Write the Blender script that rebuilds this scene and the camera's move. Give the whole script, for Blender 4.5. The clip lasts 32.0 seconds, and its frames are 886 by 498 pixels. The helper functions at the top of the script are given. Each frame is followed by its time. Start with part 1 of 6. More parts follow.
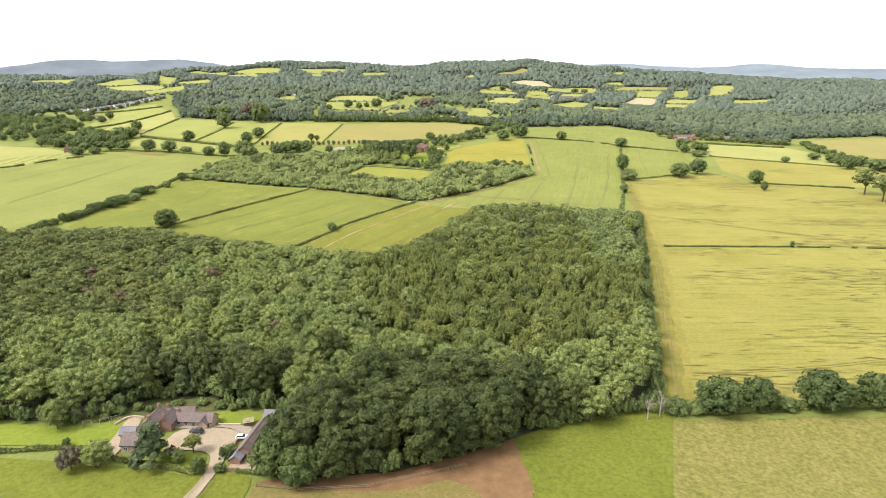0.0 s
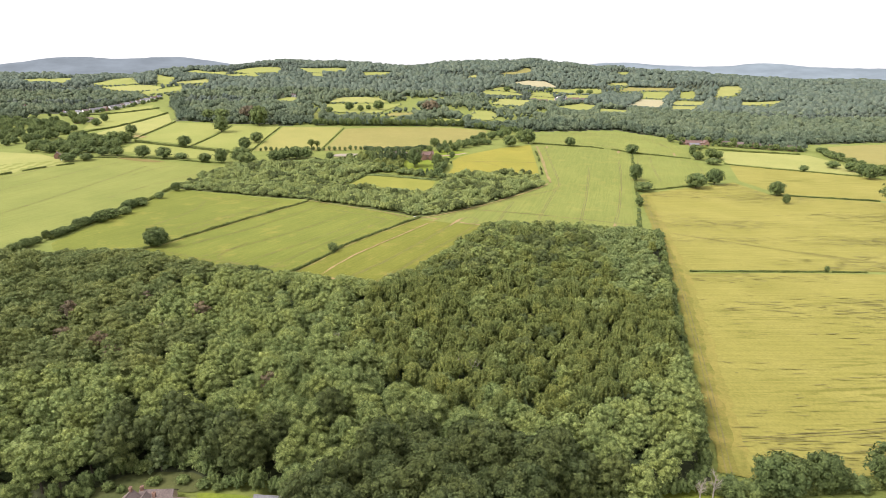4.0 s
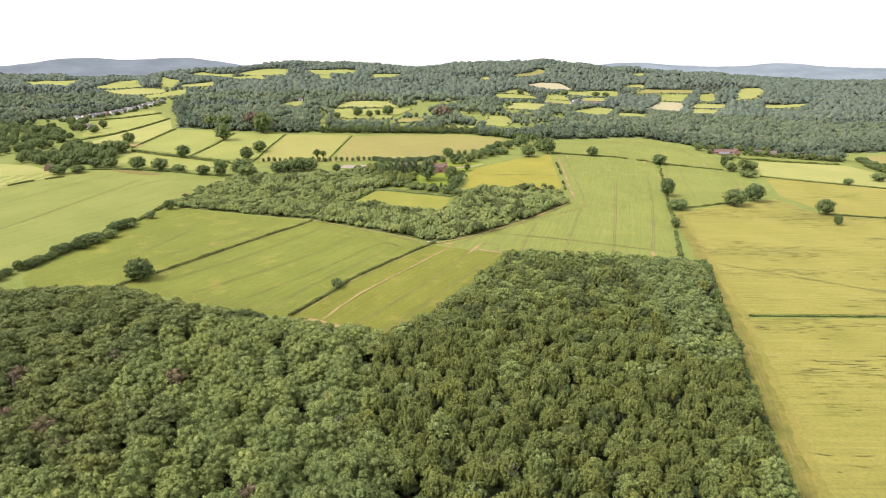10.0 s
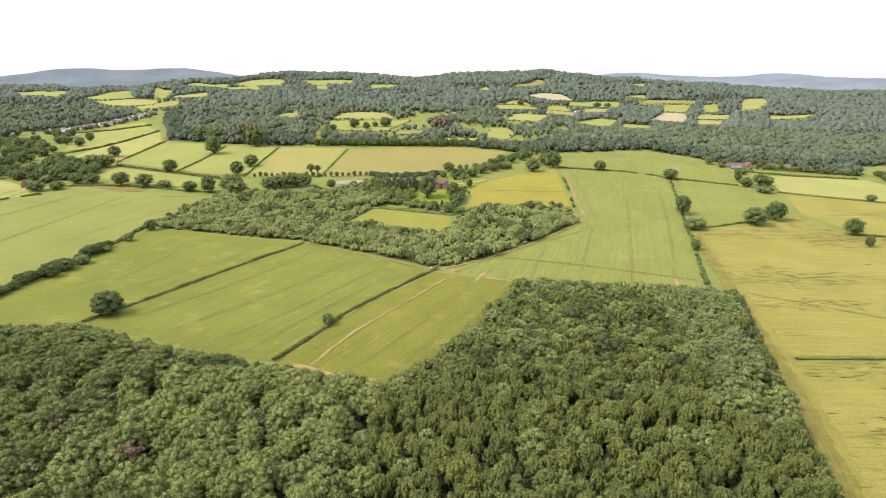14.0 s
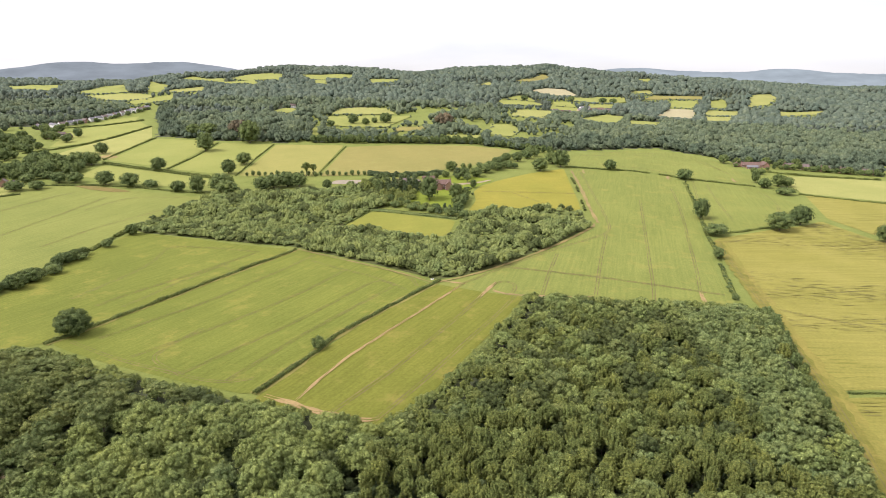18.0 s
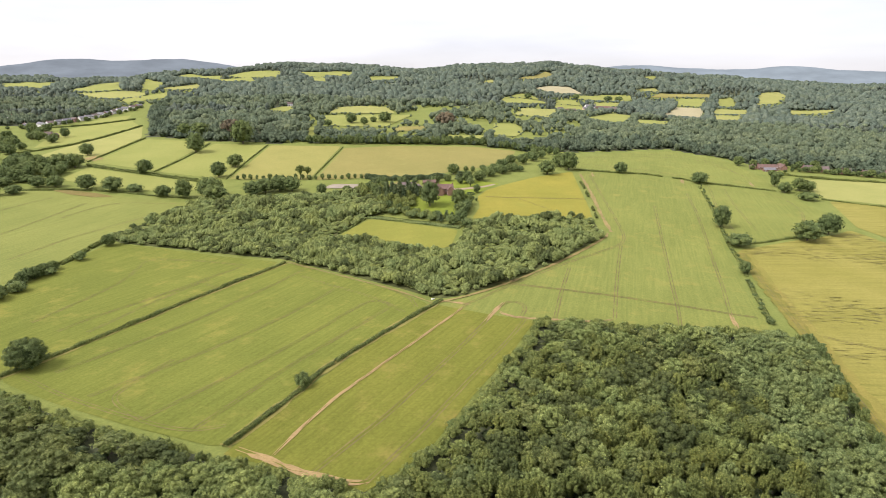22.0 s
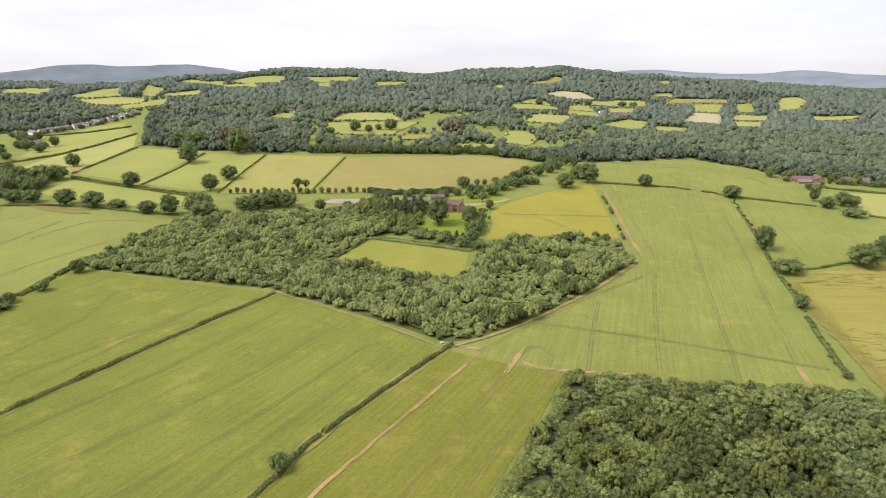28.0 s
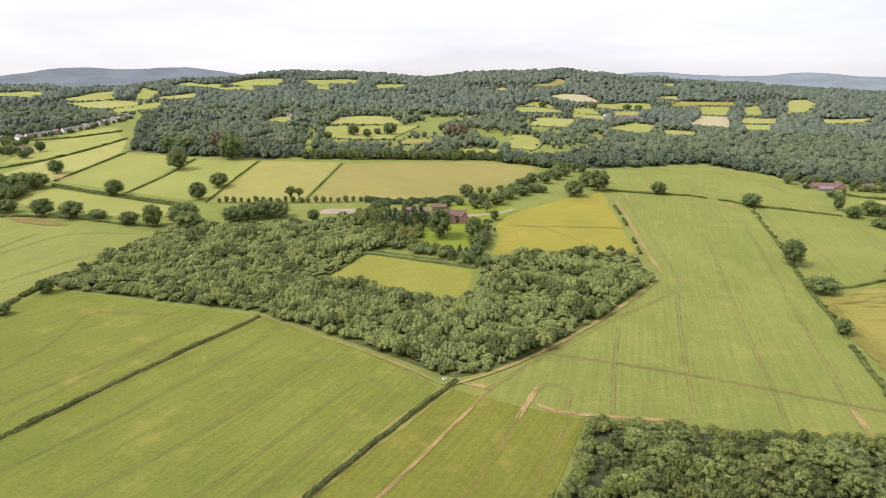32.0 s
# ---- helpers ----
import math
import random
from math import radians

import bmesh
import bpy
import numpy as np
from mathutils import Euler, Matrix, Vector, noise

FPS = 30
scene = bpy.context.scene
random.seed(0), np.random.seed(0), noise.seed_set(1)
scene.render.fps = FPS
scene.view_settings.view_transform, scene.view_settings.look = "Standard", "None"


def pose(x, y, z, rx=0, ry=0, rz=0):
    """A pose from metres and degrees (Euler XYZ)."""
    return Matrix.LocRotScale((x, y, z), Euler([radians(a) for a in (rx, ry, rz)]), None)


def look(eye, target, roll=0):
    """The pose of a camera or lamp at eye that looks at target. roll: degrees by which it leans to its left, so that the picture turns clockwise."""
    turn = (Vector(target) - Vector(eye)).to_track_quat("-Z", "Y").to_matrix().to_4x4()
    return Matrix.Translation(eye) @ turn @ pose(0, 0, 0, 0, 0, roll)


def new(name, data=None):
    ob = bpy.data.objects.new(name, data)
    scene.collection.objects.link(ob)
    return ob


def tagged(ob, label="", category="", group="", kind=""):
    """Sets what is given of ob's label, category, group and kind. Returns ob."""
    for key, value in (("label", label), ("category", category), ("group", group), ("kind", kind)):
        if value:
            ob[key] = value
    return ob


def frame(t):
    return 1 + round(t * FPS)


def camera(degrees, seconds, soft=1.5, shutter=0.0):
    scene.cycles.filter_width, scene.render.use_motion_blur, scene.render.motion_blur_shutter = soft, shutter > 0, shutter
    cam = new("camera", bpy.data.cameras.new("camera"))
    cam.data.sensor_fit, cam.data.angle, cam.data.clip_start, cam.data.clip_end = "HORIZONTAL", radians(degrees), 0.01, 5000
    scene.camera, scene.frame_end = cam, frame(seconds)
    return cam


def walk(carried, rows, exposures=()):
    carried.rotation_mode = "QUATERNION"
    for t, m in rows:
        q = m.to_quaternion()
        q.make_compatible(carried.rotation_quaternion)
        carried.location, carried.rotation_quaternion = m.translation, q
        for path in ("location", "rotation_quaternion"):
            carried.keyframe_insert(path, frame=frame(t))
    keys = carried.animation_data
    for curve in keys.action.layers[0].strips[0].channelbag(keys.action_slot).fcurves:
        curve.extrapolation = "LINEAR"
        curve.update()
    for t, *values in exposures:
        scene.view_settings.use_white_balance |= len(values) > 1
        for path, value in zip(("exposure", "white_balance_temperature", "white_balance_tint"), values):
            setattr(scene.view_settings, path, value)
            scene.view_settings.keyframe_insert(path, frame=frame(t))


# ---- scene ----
PATH = [
    (0, (17.02, 15.78, 117.59), (14.52, 111.99, 90.45), -0.44),
    (0.5, (16.19, 20.16, 118.87), (13.54, 116.50, 92.18), -0.41),
    (1, (15.25, 24.32, 120.03), (12.65, 120.62, 93.20), -0.38),
    (2, (13.58, 32.70, 122.74), (11.12, 128.90, 95.56), -0.30),
    (3, (11.79, 41.15, 125.23), (9.31, 137.28, 97.80), -0.33),
    (3.5, (10.96, 45.44, 126.04), (8.46, 141.55, 98.54), -0.29),
    (5.5, (8.67, 65.54, 130.88), (6.02, 161.60, 103.18), -0.28),
    (6, (7.99, 70.60, 131.78), (5.34, 166.65, 104.09), -0.30),
    (7, (6.06, 79.61, 133.79), (3.39, 175.65, 106.08), -0.28),
    (8, (4.68, 88.37, 134.62), (1.57, 184.39, 106.86), -0.29),
    (9, (3.51, 98.26, 135.06), (-0.21, 194.26, 107.29), -0.31),
    (10, (2.04, 108.25, 135.41), (-1.96, 204.27, 107.77), -0.36),
    (11, (0.39, 118.62, 135.63), (-3.73, 214.72, 108.30), -0.36),
    (12, (-0.98, 129.58, 136.06), (-5.16, 225.80, 109.16), -0.36),
    (13, (-2.32, 140.92, 136.30), (-6.47, 237.25, 109.79), -0.38),
    (13.5, (-3.00, 145.99, 136.57), (-6.83, 242.44, 110.46), -0.40),
    (14, (-3.44, 151.51, 136.64), (-7.07, 247.96, 110.50), -0.38),
    (14.5, (-3.99, 156.51, 136.65), (-7.14, 253.06, 110.82), -0.37),
    (16.5, (-5.13, 175.56, 136.89), (-8.18, 271.88, 110.20), -0.27),
    (17, (-5.82, 180.54, 136.67), (-8.97, 276.82, 109.81), -0.25),
    (18, (-6.72, 190.67, 136.81), (-10.43, 286.90, 109.87), -0.22),
    (19, (-7.13, 201.61, 137.25), (-11.25, 297.90, 110.60), -0.22),
    (20, (-7.62, 213.02, 137.49), (-11.75, 309.46, 111.36), -0.19),
    (20.5, (-7.88, 217.83, 137.43), (-11.63, 314.20, 110.99), -0.21),
    (21, (-8.20, 222.69, 137.70), (-11.79, 319.03, 111.12), -0.17),
    (21.5, (-8.51, 226.73, 137.83), (-12.09, 322.89, 110.62), -0.19),
    (22, (-8.76, 231.39, 137.86), (-12.65, 327.50, 110.50), -0.20),
    (23, (-9.39, 240.44, 137.91), (-13.42, 336.58, 110.72), -0.21),
    (24, (-9.97, 249.45, 138.06), (-14.58, 345.50, 110.62), -0.23),
    (25, (-10.72, 259.61, 138.09), (-15.79, 355.73, 110.97), -0.24),
    (25.5, (-10.74, 264.64, 138.09), (-16.09, 360.73, 110.91), -0.25),
    (27.5, (-12.49, 283.80, 138.17), (-17.62, 379.97, 111.26), -0.32),
    (28, (-13.02, 288.94, 138.42), (-18.13, 385.20, 111.81), -0.30),
    (29, (-13.93, 298.17, 138.47), (-18.92, 394.47, 111.99), -0.34),
    (30, (-14.65, 307.22, 138.29), (-19.75, 403.47, 111.66), -0.34),
    (31, (-15.05, 317.58, 138.43), (-20.11, 413.95, 112.22), -0.37),
    (32, (-15.85, 327.40, 138.20), (-21.11, 423.76, 112.00), -0.37),
]

cam = camera(72.9, 32.0, soft=0.85)
walk(cam, [(t, look(eye, target, roll)) for t, eye, target, roll in PATH], [(0, 1.14, 6350, 11), (1, 1.06, 6350, 11.5), (3, 0.97, 6350, 12.5), (6, 1.0, 6350, 14), (12, 0.94, 6350, 14), (20, 0.81, 6350, 14), (32, 0.7, 6350, 14)])

# ---- daylight: a bright thin overcast, sun behind it to the west ----
SUN_WAY = Vector((-0.72, -0.25, 0.95)).normalized()
world = bpy.data.worlds.new("world")
scene.world = world
world.use_nodes = True
wn = world.node_tree
wn.nodes.clear()
w_out = wn.nodes.new("ShaderNodeOutputWorld")
w_sky = wn.nodes.new("ShaderNodeTexSky")
w_sky.sky_type = "NISHITA"
w_sky.sun_disc = False
w_sky.sun_elevation = math.asin(SUN_WAY.z)
w_sky.sun_rotation = math.atan2(SUN_WAY.x, SUN_WAY.y)
w_b1 = wn.nodes.new("ShaderNodeBackground")
w_b1.inputs[1].default_value = 0.05
w_sky.air_density, w_sky.dust_density, w_sky.ozone_density = 0.45, 2.5, 0.4
w_co = wn.nodes.new("ShaderNodeTexCoord")
w_map = wn.nodes.new("ShaderNodeMapping")
w_map.inputs["Scale"].default_value = (1.5, 1.5, 9.0)
w_no = wn.nodes.new("ShaderNodeTexNoise")
w_no.inputs["Scale"].default_value = 1.6
w_no.inputs["Detail"].default_value = 6
w_ra = wn.nodes.new("ShaderNodeValToRGB")
w_ra.color_ramp.elements[0].position, w_ra.color_ramp.elements[1].position = 0.35, 0.6
w_ra.color_ramp.elements[0].color = (0.83, 0.805, 0.78, 1)
w_ra.color_ramp.elements[1].color = (1.0, 0.973, 0.943, 1)
w_b2 = wn.nodes.new("ShaderNodeBackground")
w_sep = wn.nodes.new("ShaderNodeSeparateXYZ")
w_up = wn.nodes.new("ShaderNodeMath")
w_up.operation, w_up.use_clamp = "MAXIMUM", False
w_up.inputs[1].default_value = 0.0
w_lift = wn.nodes.new("ShaderNodeMath")
w_lift.operation = "MULTIPLY_ADD"
w_lift.inputs[1].default_value, w_lift.inputs[2].default_value = 0.45, 0.5
wn.links.new(w_co.outputs["Generated"], w_sep.inputs[0])
wn.links.new(w_sep.outputs["Z"], w_up.inputs[0])
wn.links.new(w_up.outputs[0], w_lift.inputs[0])
wn.links.new(w_lift.outputs[0], w_b2.inputs[1])
w_add = wn.nodes.new("ShaderNodeAddShader")
wn.links.new(w_sky.outputs[0], w_b1.inputs[0])
wn.links.new(w_co.outputs["Generated"], w_map.inputs[0])
wn.links.new(w_map.outputs[0], w_no.inputs[0])
wn.links.new(w_no.outputs[0], w_ra.inputs[0])
wn.links.new(w_ra.outputs[0], w_b2.inputs[0])
wn.links.new(w_b1.outputs[0], w_add.inputs[0])
wn.links.new(w_b2.outputs[0], w_add.inputs[1])
wn.links.new(w_add.outputs[0], w_out.inputs[0])

sun = new("sun", bpy.data.lights.new("sun", "SUN"))
sun.data.energy, sun.data.angle, sun.data.color = 2.5, radians(20), (1.0, 0.965, 0.91)
sun.matrix_world = look(SUN_WAY * 900, (0, 0, 0))


# ---- materials ----
def mat(name, rough=0.9, spec=0.2):
    m = bpy.data.materials.new(name)
    m.use_nodes = True
    b = m.node_tree.nodes["Principled BSDF"]
    b.inputs["Roughness"].default_value = rough
    b.inputs["Specular IOR Level"].default_value = spec
    return m, m.node_tree, b


def node(nt, kind, **ins):
    n = nt.nodes.new(kind)
    for k, v in ins.items():
        n.inputs[k.replace("_", " ")].default_value = v
    return n


def ramp(nt, src, stops):
    r = nt.nodes.new("ShaderNodeValToRGB")
    while len(r.color_ramp.elements) < len(stops):
        r.color_ramp.elements.new(0.5)
    for e, (p, c) in zip(r.color_ramp.elements, stops):
        e.position, e.color = p, (*c, 1)
    nt.links.new(src, r.inputs[0])
    return r.outputs[0]


def blend(nt, mode, fac, a, b):
    x = nt.nodes.new("ShaderNodeMix")
    x.data_type, x.blend_type = "RGBA", mode
    for s, v in ((0, fac), (6, a), (7, b)):
        if hasattr(v, "links"):
            nt.links.new(v, x.inputs[s])
        else:
            x.inputs[s].default_value = v if s == 0 else (*v, 1)
    return x.outputs[2]


def where(nt, scale=(1, 1, 1), turn=0.0):
    g = nt.nodes.new("ShaderNodeNewGeometry")
    r = nt.nodes.new("ShaderNodeMapping")
    r.inputs["Rotation"].default_value = (0, 0, radians(-turn))
    m = nt.nodes.new("ShaderNodeMapping")
    m.inputs["Scale"].default_value = scale
    nt.links.new(g.outputs["Position"], r.inputs[0])
    nt.links.new(r.outputs[0], m.inputs[0])
    return m.outputs[0]


def noise_at(nt, vec, scale, detail=4.0, rough=0.55):
    n = node(nt, "ShaderNodeTexNoise", Scale=scale, Detail=detail, Roughness=rough)
    nt.links.new(vec, n.inputs[0])
    return n.outputs[0]


def bump(nt, b, height, strength, dist):
    u = node(nt, "ShaderNodeBump", Strength=strength, Distance=dist)
    nt.links.new(height, u.inputs["Height"])
    nt.links.new(u.outputs[0], b.inputs["Normal"])


def crop(name, low, high, turn=0.0, patch=0.03, streak=0.5, dark=None, lodged=0.0, grain=0.45, spot=0.05):
    """A standing crop or sward: broad patches, drill rows along one heading, fine grain."""
    m, nt, b = mat(name, 0.95, 0.1)
    b.inputs["Sheen Weight"].default_value, b.inputs["Sheen Roughness"].default_value = 0.22, 0.6
    b.inputs["Sheen Tint"].default_value = (min(high[0] * 3.2, 1), min(high[1] * 3.2, 1), min(high[2] * 3.2, 1), 1)
    p = where(nt)
    broad = noise_at(nt, p, patch, 5, 0.6)
    c = ramp(nt, broad, [(0.3, low), (0.7, high)])
    rows = noise_at(nt, where(nt, (0.02, 0.55, 0.3), turn), 1.0, 4, 0.6)
    c = blend(nt, "MULTIPLY", streak, c, ramp(nt, rows, [(0.32, (0.79, 0.82, 0.76)), (0.66, (1.07, 1.06, 1.06))]))
    fine = noise_at(nt, p, 0.7, 5, 0.65)
    c = blend(nt, "MULTIPLY", grain, c, ramp(nt, fine, [(0.3, (0.5, 0.54, 0.48)), (0.65, (1.2, 1.18, 1.2))]))
    if dark:
        spots = noise_at(nt, p, spot, 6, 0.7)
        c = blend(nt, "MIX", ramp(nt, spots, [(0.54, (0, 0, 0)), (0.8, (0.75, 0.75, 0.75))]), c, dark)
    if lodged:
        lines = noise_at(nt, where(nt, (0.035, 0.34, 0.2), turn), 1.0, 5, 0.62)
        area = noise_at(nt, where(nt, (0.006, 0.012, 0.01), turn), 1.0, 2, 0.5)
        k = blend(nt, "MULTIPLY", 1.0, ramp(nt, lines, [(0.54, (0, 0, 0)), (0.6, (lodged,) * 3)]), ramp(nt, area, [(0.46, (0, 0, 0)), (0.6, (1, 1, 1))]))
        c = blend(nt, "MULTIPLY", k, c, (0.6, 0.64, 0.5))
    nt.links.new(c, b.inputs["Base Color"])
    bump(nt, b, fine, 0.4, 0.4)
    return m


def leaves(name, low, high, glow=0.25, tree_scale=0.11, leaf_scale=1.3):
    """Foliage: each clump and each tree a little different, light passing through the leaves."""
    m, nt, b = mat(name, 0.75, 0.15)
    g = nt.nodes.new("ShaderNodeNewGeometry")
    isl = g.outputs["Random Per Island"]
    mixed = [tuple(u + (v - u) * k for u, v in zip(low, high)) for k in (0.28, 0.5, 0.75)]
    c = ramp(nt, isl, [(0.0, mixed[0]), (0.5, mixed[1]), (1.0, mixed[2])])
    oi = nt.nodes.new("ShaderNodeObjectInfo")
    c = blend(nt, "MULTIPLY", 0.6, c, ramp(nt, oi.outputs["Random"], [(0.0, (0.72, 0.77, 0.77)), (1.0, (1.2, 1.16, 1.04))]))
    t = noise_at(nt, where(nt), tree_scale, 3, 0.6)
    c = blend(nt, "MULTIPLY", 0.9, c, ramp(nt, t, [(0.3, (0.66, 0.7, 0.68)), (0.5, (1, 1, 1)), (0.7, (1.26, 1.2, 1.14))]))
    hue = noise_at(nt, where(nt, (1, 1, 0.3)), tree_scale * 0.8, 2, 0.5)
    c = blend(nt, "MULTIPLY", 0.8, c, ramp(nt, hue, [(0.32, (0.92, 0.98, 1.04)), (0.5, (1, 1, 1)), (0.68, (1.06, 1.03, 0.9))]))
    leaf = noise_at(nt, where(nt), leaf_scale, 5, 0.7)
    c = blend(nt, "MULTIPLY", 0.9, c, ramp(nt, leaf, [(0.36, (0.48, 0.52, 0.5)), (0.5, (0.96, 0.96, 0.96)), (0.63, (1.45, 1.4, 1.36))]))
    spray = noise_at(nt, where(nt), leaf_scale * 3.1, 3, 0.6)
    c = blend(nt, "MULTIPLY", 0.65, c, ramp(nt, spray, [(0.36, (0.6, 0.63, 0.6)), (0.5, (1, 1, 1)), (0.64, (1.35, 1.32, 1.25))]))
    bump(nt, b, leaf, 1.0, 1.0)
    nt.links.new(c, b.inputs["Base Color"])
    tr = nt.nodes.new("ShaderNodeBsdfTranslucent")
    nt.links.new(c, tr.inputs[0])
    mx = nt.nodes.new("ShaderNodeMixShader")
    mx.inputs[0].default_value = glow
    nt.links.new(b.outputs[0], mx.inputs[1])
    nt.links.new(tr.outputs[0], mx.inputs[2])
    nt.links.new(mx.outputs[0], nt.nodes["Material Output"].inputs[0])
    return m


def plain(name, low, high, scale=1.0, rough=0.85, spec=0.25, bumps=0.3):
    m, nt, b = mat(name, rough, spec)
    p = where(nt)
    a = noise_at(nt, p, scale, 6, 0.65)
    d = noise_at(nt, p, scale * 0.13, 3, 0.5)
    c = ramp(nt, a, [(0.3, low), (0.7, high)])
    c = blend(nt, "MULTIPLY", 0.6, c, ramp(nt, d, [(0.3, (0.75, 0.75, 0.75)), (0.7, (1.12, 1.12, 1.12))]))
    nt.links.new(c, b.inputs["Base Color"])
    if bumps:
        bump(nt, b, a, bumps, 0.2)
    return m


M_VERGE = crop("rough_grass", (0.1006, 0.1206, 0.02754), (0.1471, 0.1625, 0.04374), 20, 0.05, 0.2, None, 0)
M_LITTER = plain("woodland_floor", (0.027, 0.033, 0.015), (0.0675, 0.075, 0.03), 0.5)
M_PASTURE = crop("pasture", (0.0851, 0.1014, 0.0142), (0.1153, 0.1244, 0.01925), 10, 0.04, 0.1, (0.062, 0.078, 0.018), 0, 0.7, 0.3)
M_LAWN = crop("lawn", (0.1118, 0.1456, 0.01973), (0.1484, 0.1745, 0.02491), 60, 0.06, 0.25, None, 0)
M_BARLEY = crop("green_barley", (0.09719, 0.1115, 0.02126), (0.1273, 0.1367, 0.02665), 66, 0.018, 0.9, (0.2239, 0.1848, 0.0456), 0)
M_BARLEY2 = crop("green_barley_east", (0.1162, 0.1314, 0.03221), (0.1496, 0.1611, 0.0411), 75, 0.018, 0.9, (0.2204, 0.1848, 0.0501), 0)
M_WESTBARLEY = crop("green_barley_west", (0.1205, 0.1359, 0.03424), (0.1583, 0.1665, 0.04471), 72, 0.018, 0.8, None, 0)
M_UNDER = crop("undergrowth", (0.0423, 0.0521, 0.0182), (0.0847, 0.0883, 0.032), 0, 0.1, 0.1, None, 0)
M_STRIP = crop("barley_strip", (0.09904, 0.1066, 0.01788), (0.131, 0.1314, 0.02363), 63, 0.02, 0.9, (0.2285, 0.1727, 0.0501), 0)
M_WHEAT = crop("ripening_wheat", (0.1557, 0.1434, 0.03148), (0.2028, 0.18, 0.04814), 3, 0.02, 0.9, (0.185, 0.17, 0.038), 1.0)
M_MEADOW = crop("buttercup_meadow", (0.1541, 0.1471, 0.02563), (0.2038, 0.1786, 0.03366), 15, 0.03, 0.5, (0.152, 0.1606, 0.032), 0)
M_GLADE = crop("glade_grass", (0.1325, 0.1397, 0.02691), (0.1753, 0.1697, 0.03534), 15, 0.03, 0.5, (0.152, 0.1606, 0.032), 0)
M_HAY = crop("hay_meadow", (0.1091, 0.1089, 0.0258), (0.1665, 0.1462, 0.04587), 85, 0.16, 0.35, (0.16, 0.175, 0.035), 0, 1.0, 0.4)
M_DULL = crop("dull_pasture", (0.1642, 0.159, 0.04536), (0.2117, 0.1946, 0.06048), 30, 0.02, 0.25, None, 0)
M_PALEFIELD = crop("pale_pasture", (0.1749, 0.1822, 0.05424), (0.2259, 0.2192, 0.0725), 30, 0.02, 0.3, None, 0)
M_BRIGHT = crop("bright_pasture", (0.1549, 0.1688, 0.04393), (0.1961, 0.1993, 0.05728), 30, 0.02, 0.25, None, 0)
M_TANFIELD = crop("grazed_tan_grass", (0.1513, 0.139, 0.04324), (0.1905, 0.165, 0.05403), 30, 0.015, 0.3, (0.2111, 0.2002, 0.0639), 0)
M_STRAW = crop("straw_field", (0.2349, 0.2119, 0.1209), (0.2792, 0.2455, 0.1507), 30, 0.02, 0.3, None, 0)
M_SOIL = plain("bare_soil", (0.2, 0.14, 0.056), (0.31, 0.215, 0.1), 0.6)
M_EARTH = plain("turned_earth", (0.1186, 0.0666, 0.02831), (0.1874, 0.11, 0.05049), 0.2)
M_RUT = plain("wheel_rut", (0.085, 0.083, 0.024), (0.17, 0.135, 0.042), 0.2)
M_LAID = plain("laid_wheat", (0.11, 0.1, 0.025), (0.17, 0.15, 0.04), 0.5)
M_HEADLAND = plain("trodden_headland", (0.15, 0.135, 0.04), (0.27, 0.185, 0.075), 0.3)
M_MARGIN = crop("dry_margin", (0.135, 0.13, 0.036), (0.2, 0.17, 0.055), 66, 0.12, 0.3, None, 0)
M_WORN = crop("worn_grass", (0.115, 0.105, 0.03), (0.16, 0.12, 0.045), 20, 0.12, 0.2, (0.1, 0.105, 0.025), 0, 0.6, 0.2)
M_TRACK = crop("olive_track", (0.095, 0.1, 0.02), (0.165, 0.14, 0.034), 72, 0.1, 0.6, (0.2, 0.145, 0.05), 0)
M_THINWHEAT = crop("thin_wheat", (0.125, 0.125, 0.027), (0.2, 0.165, 0.044), 72, 0.03, 0.6, (0.235, 0.165, 0.05), 0)
M_GRAVEL = plain("pale_gravel", (0.2295, 0.1827, 0.119), (0.306, 0.2465, 0.17), 1.5)
M_PAVING = plain("grey_paving", (0.1955, 0.1628, 0.1235), (0.276, 0.231, 0.1805), 1.0)
M_BARK = plain("bark", (0.07, 0.055, 0.04), (0.16, 0.13, 0.10), 2.0)
M_DEADWOOD = plain("dead_wood", (0.2, 0.17, 0.14), (0.34, 0.3, 0.25), 2.0)
M_ASH = leaves("ash_leaves", (0.1257, 0.1613, 0.05107), (0.2657, 0.3122, 0.1092), 0.18, 0.11)
M_OAK = leaves("oak_leaves", (0.0646, 0.08296, 0.0281), (0.1289, 0.1526, 0.05447), 0.18, 0.11)
M_LONE = leaves("hedgerow_leaves", (0.07888, 0.1068, 0.03576), (0.1574, 0.1965, 0.06933), 0.18, 0.11)
M_POPLAR = leaves("poplar_leaves", (0.1116, 0.1341, 0.03603), (0.2133, 0.2399, 0.07305), 0.18, 0.11)
M_PINE = leaves("pine_needles", (0.1073, 0.1362, 0.04856), (0.2154, 0.2452, 0.0911), 0.3, 0.06)
M_WILLOW = leaves("willow_leaves", (0.1273, 0.1632, 0.0642), (0.2249, 0.2726, 0.104), 0.18, 0.11)
M_YOUNG = leaves("young_wood_leaves", (0.1346, 0.1703, 0.06001), (0.2922, 0.336, 0.1267), 0.27, 0.07)
# distant foliage is lifted and blued: aerial haze put into the leaf colours
M_FAR = leaves("far_wood_leaves_hazed", (0.09995, 0.129, 0.09988), (0.1613, 0.1956, 0.151), 0.3, 0.035, 0.35)
M_MID = leaves("mid_wood_leaves_hazed", (0.09225, 0.1202, 0.07603), (0.1488, 0.1823, 0.115), 0.3, 0.035, 0.35)
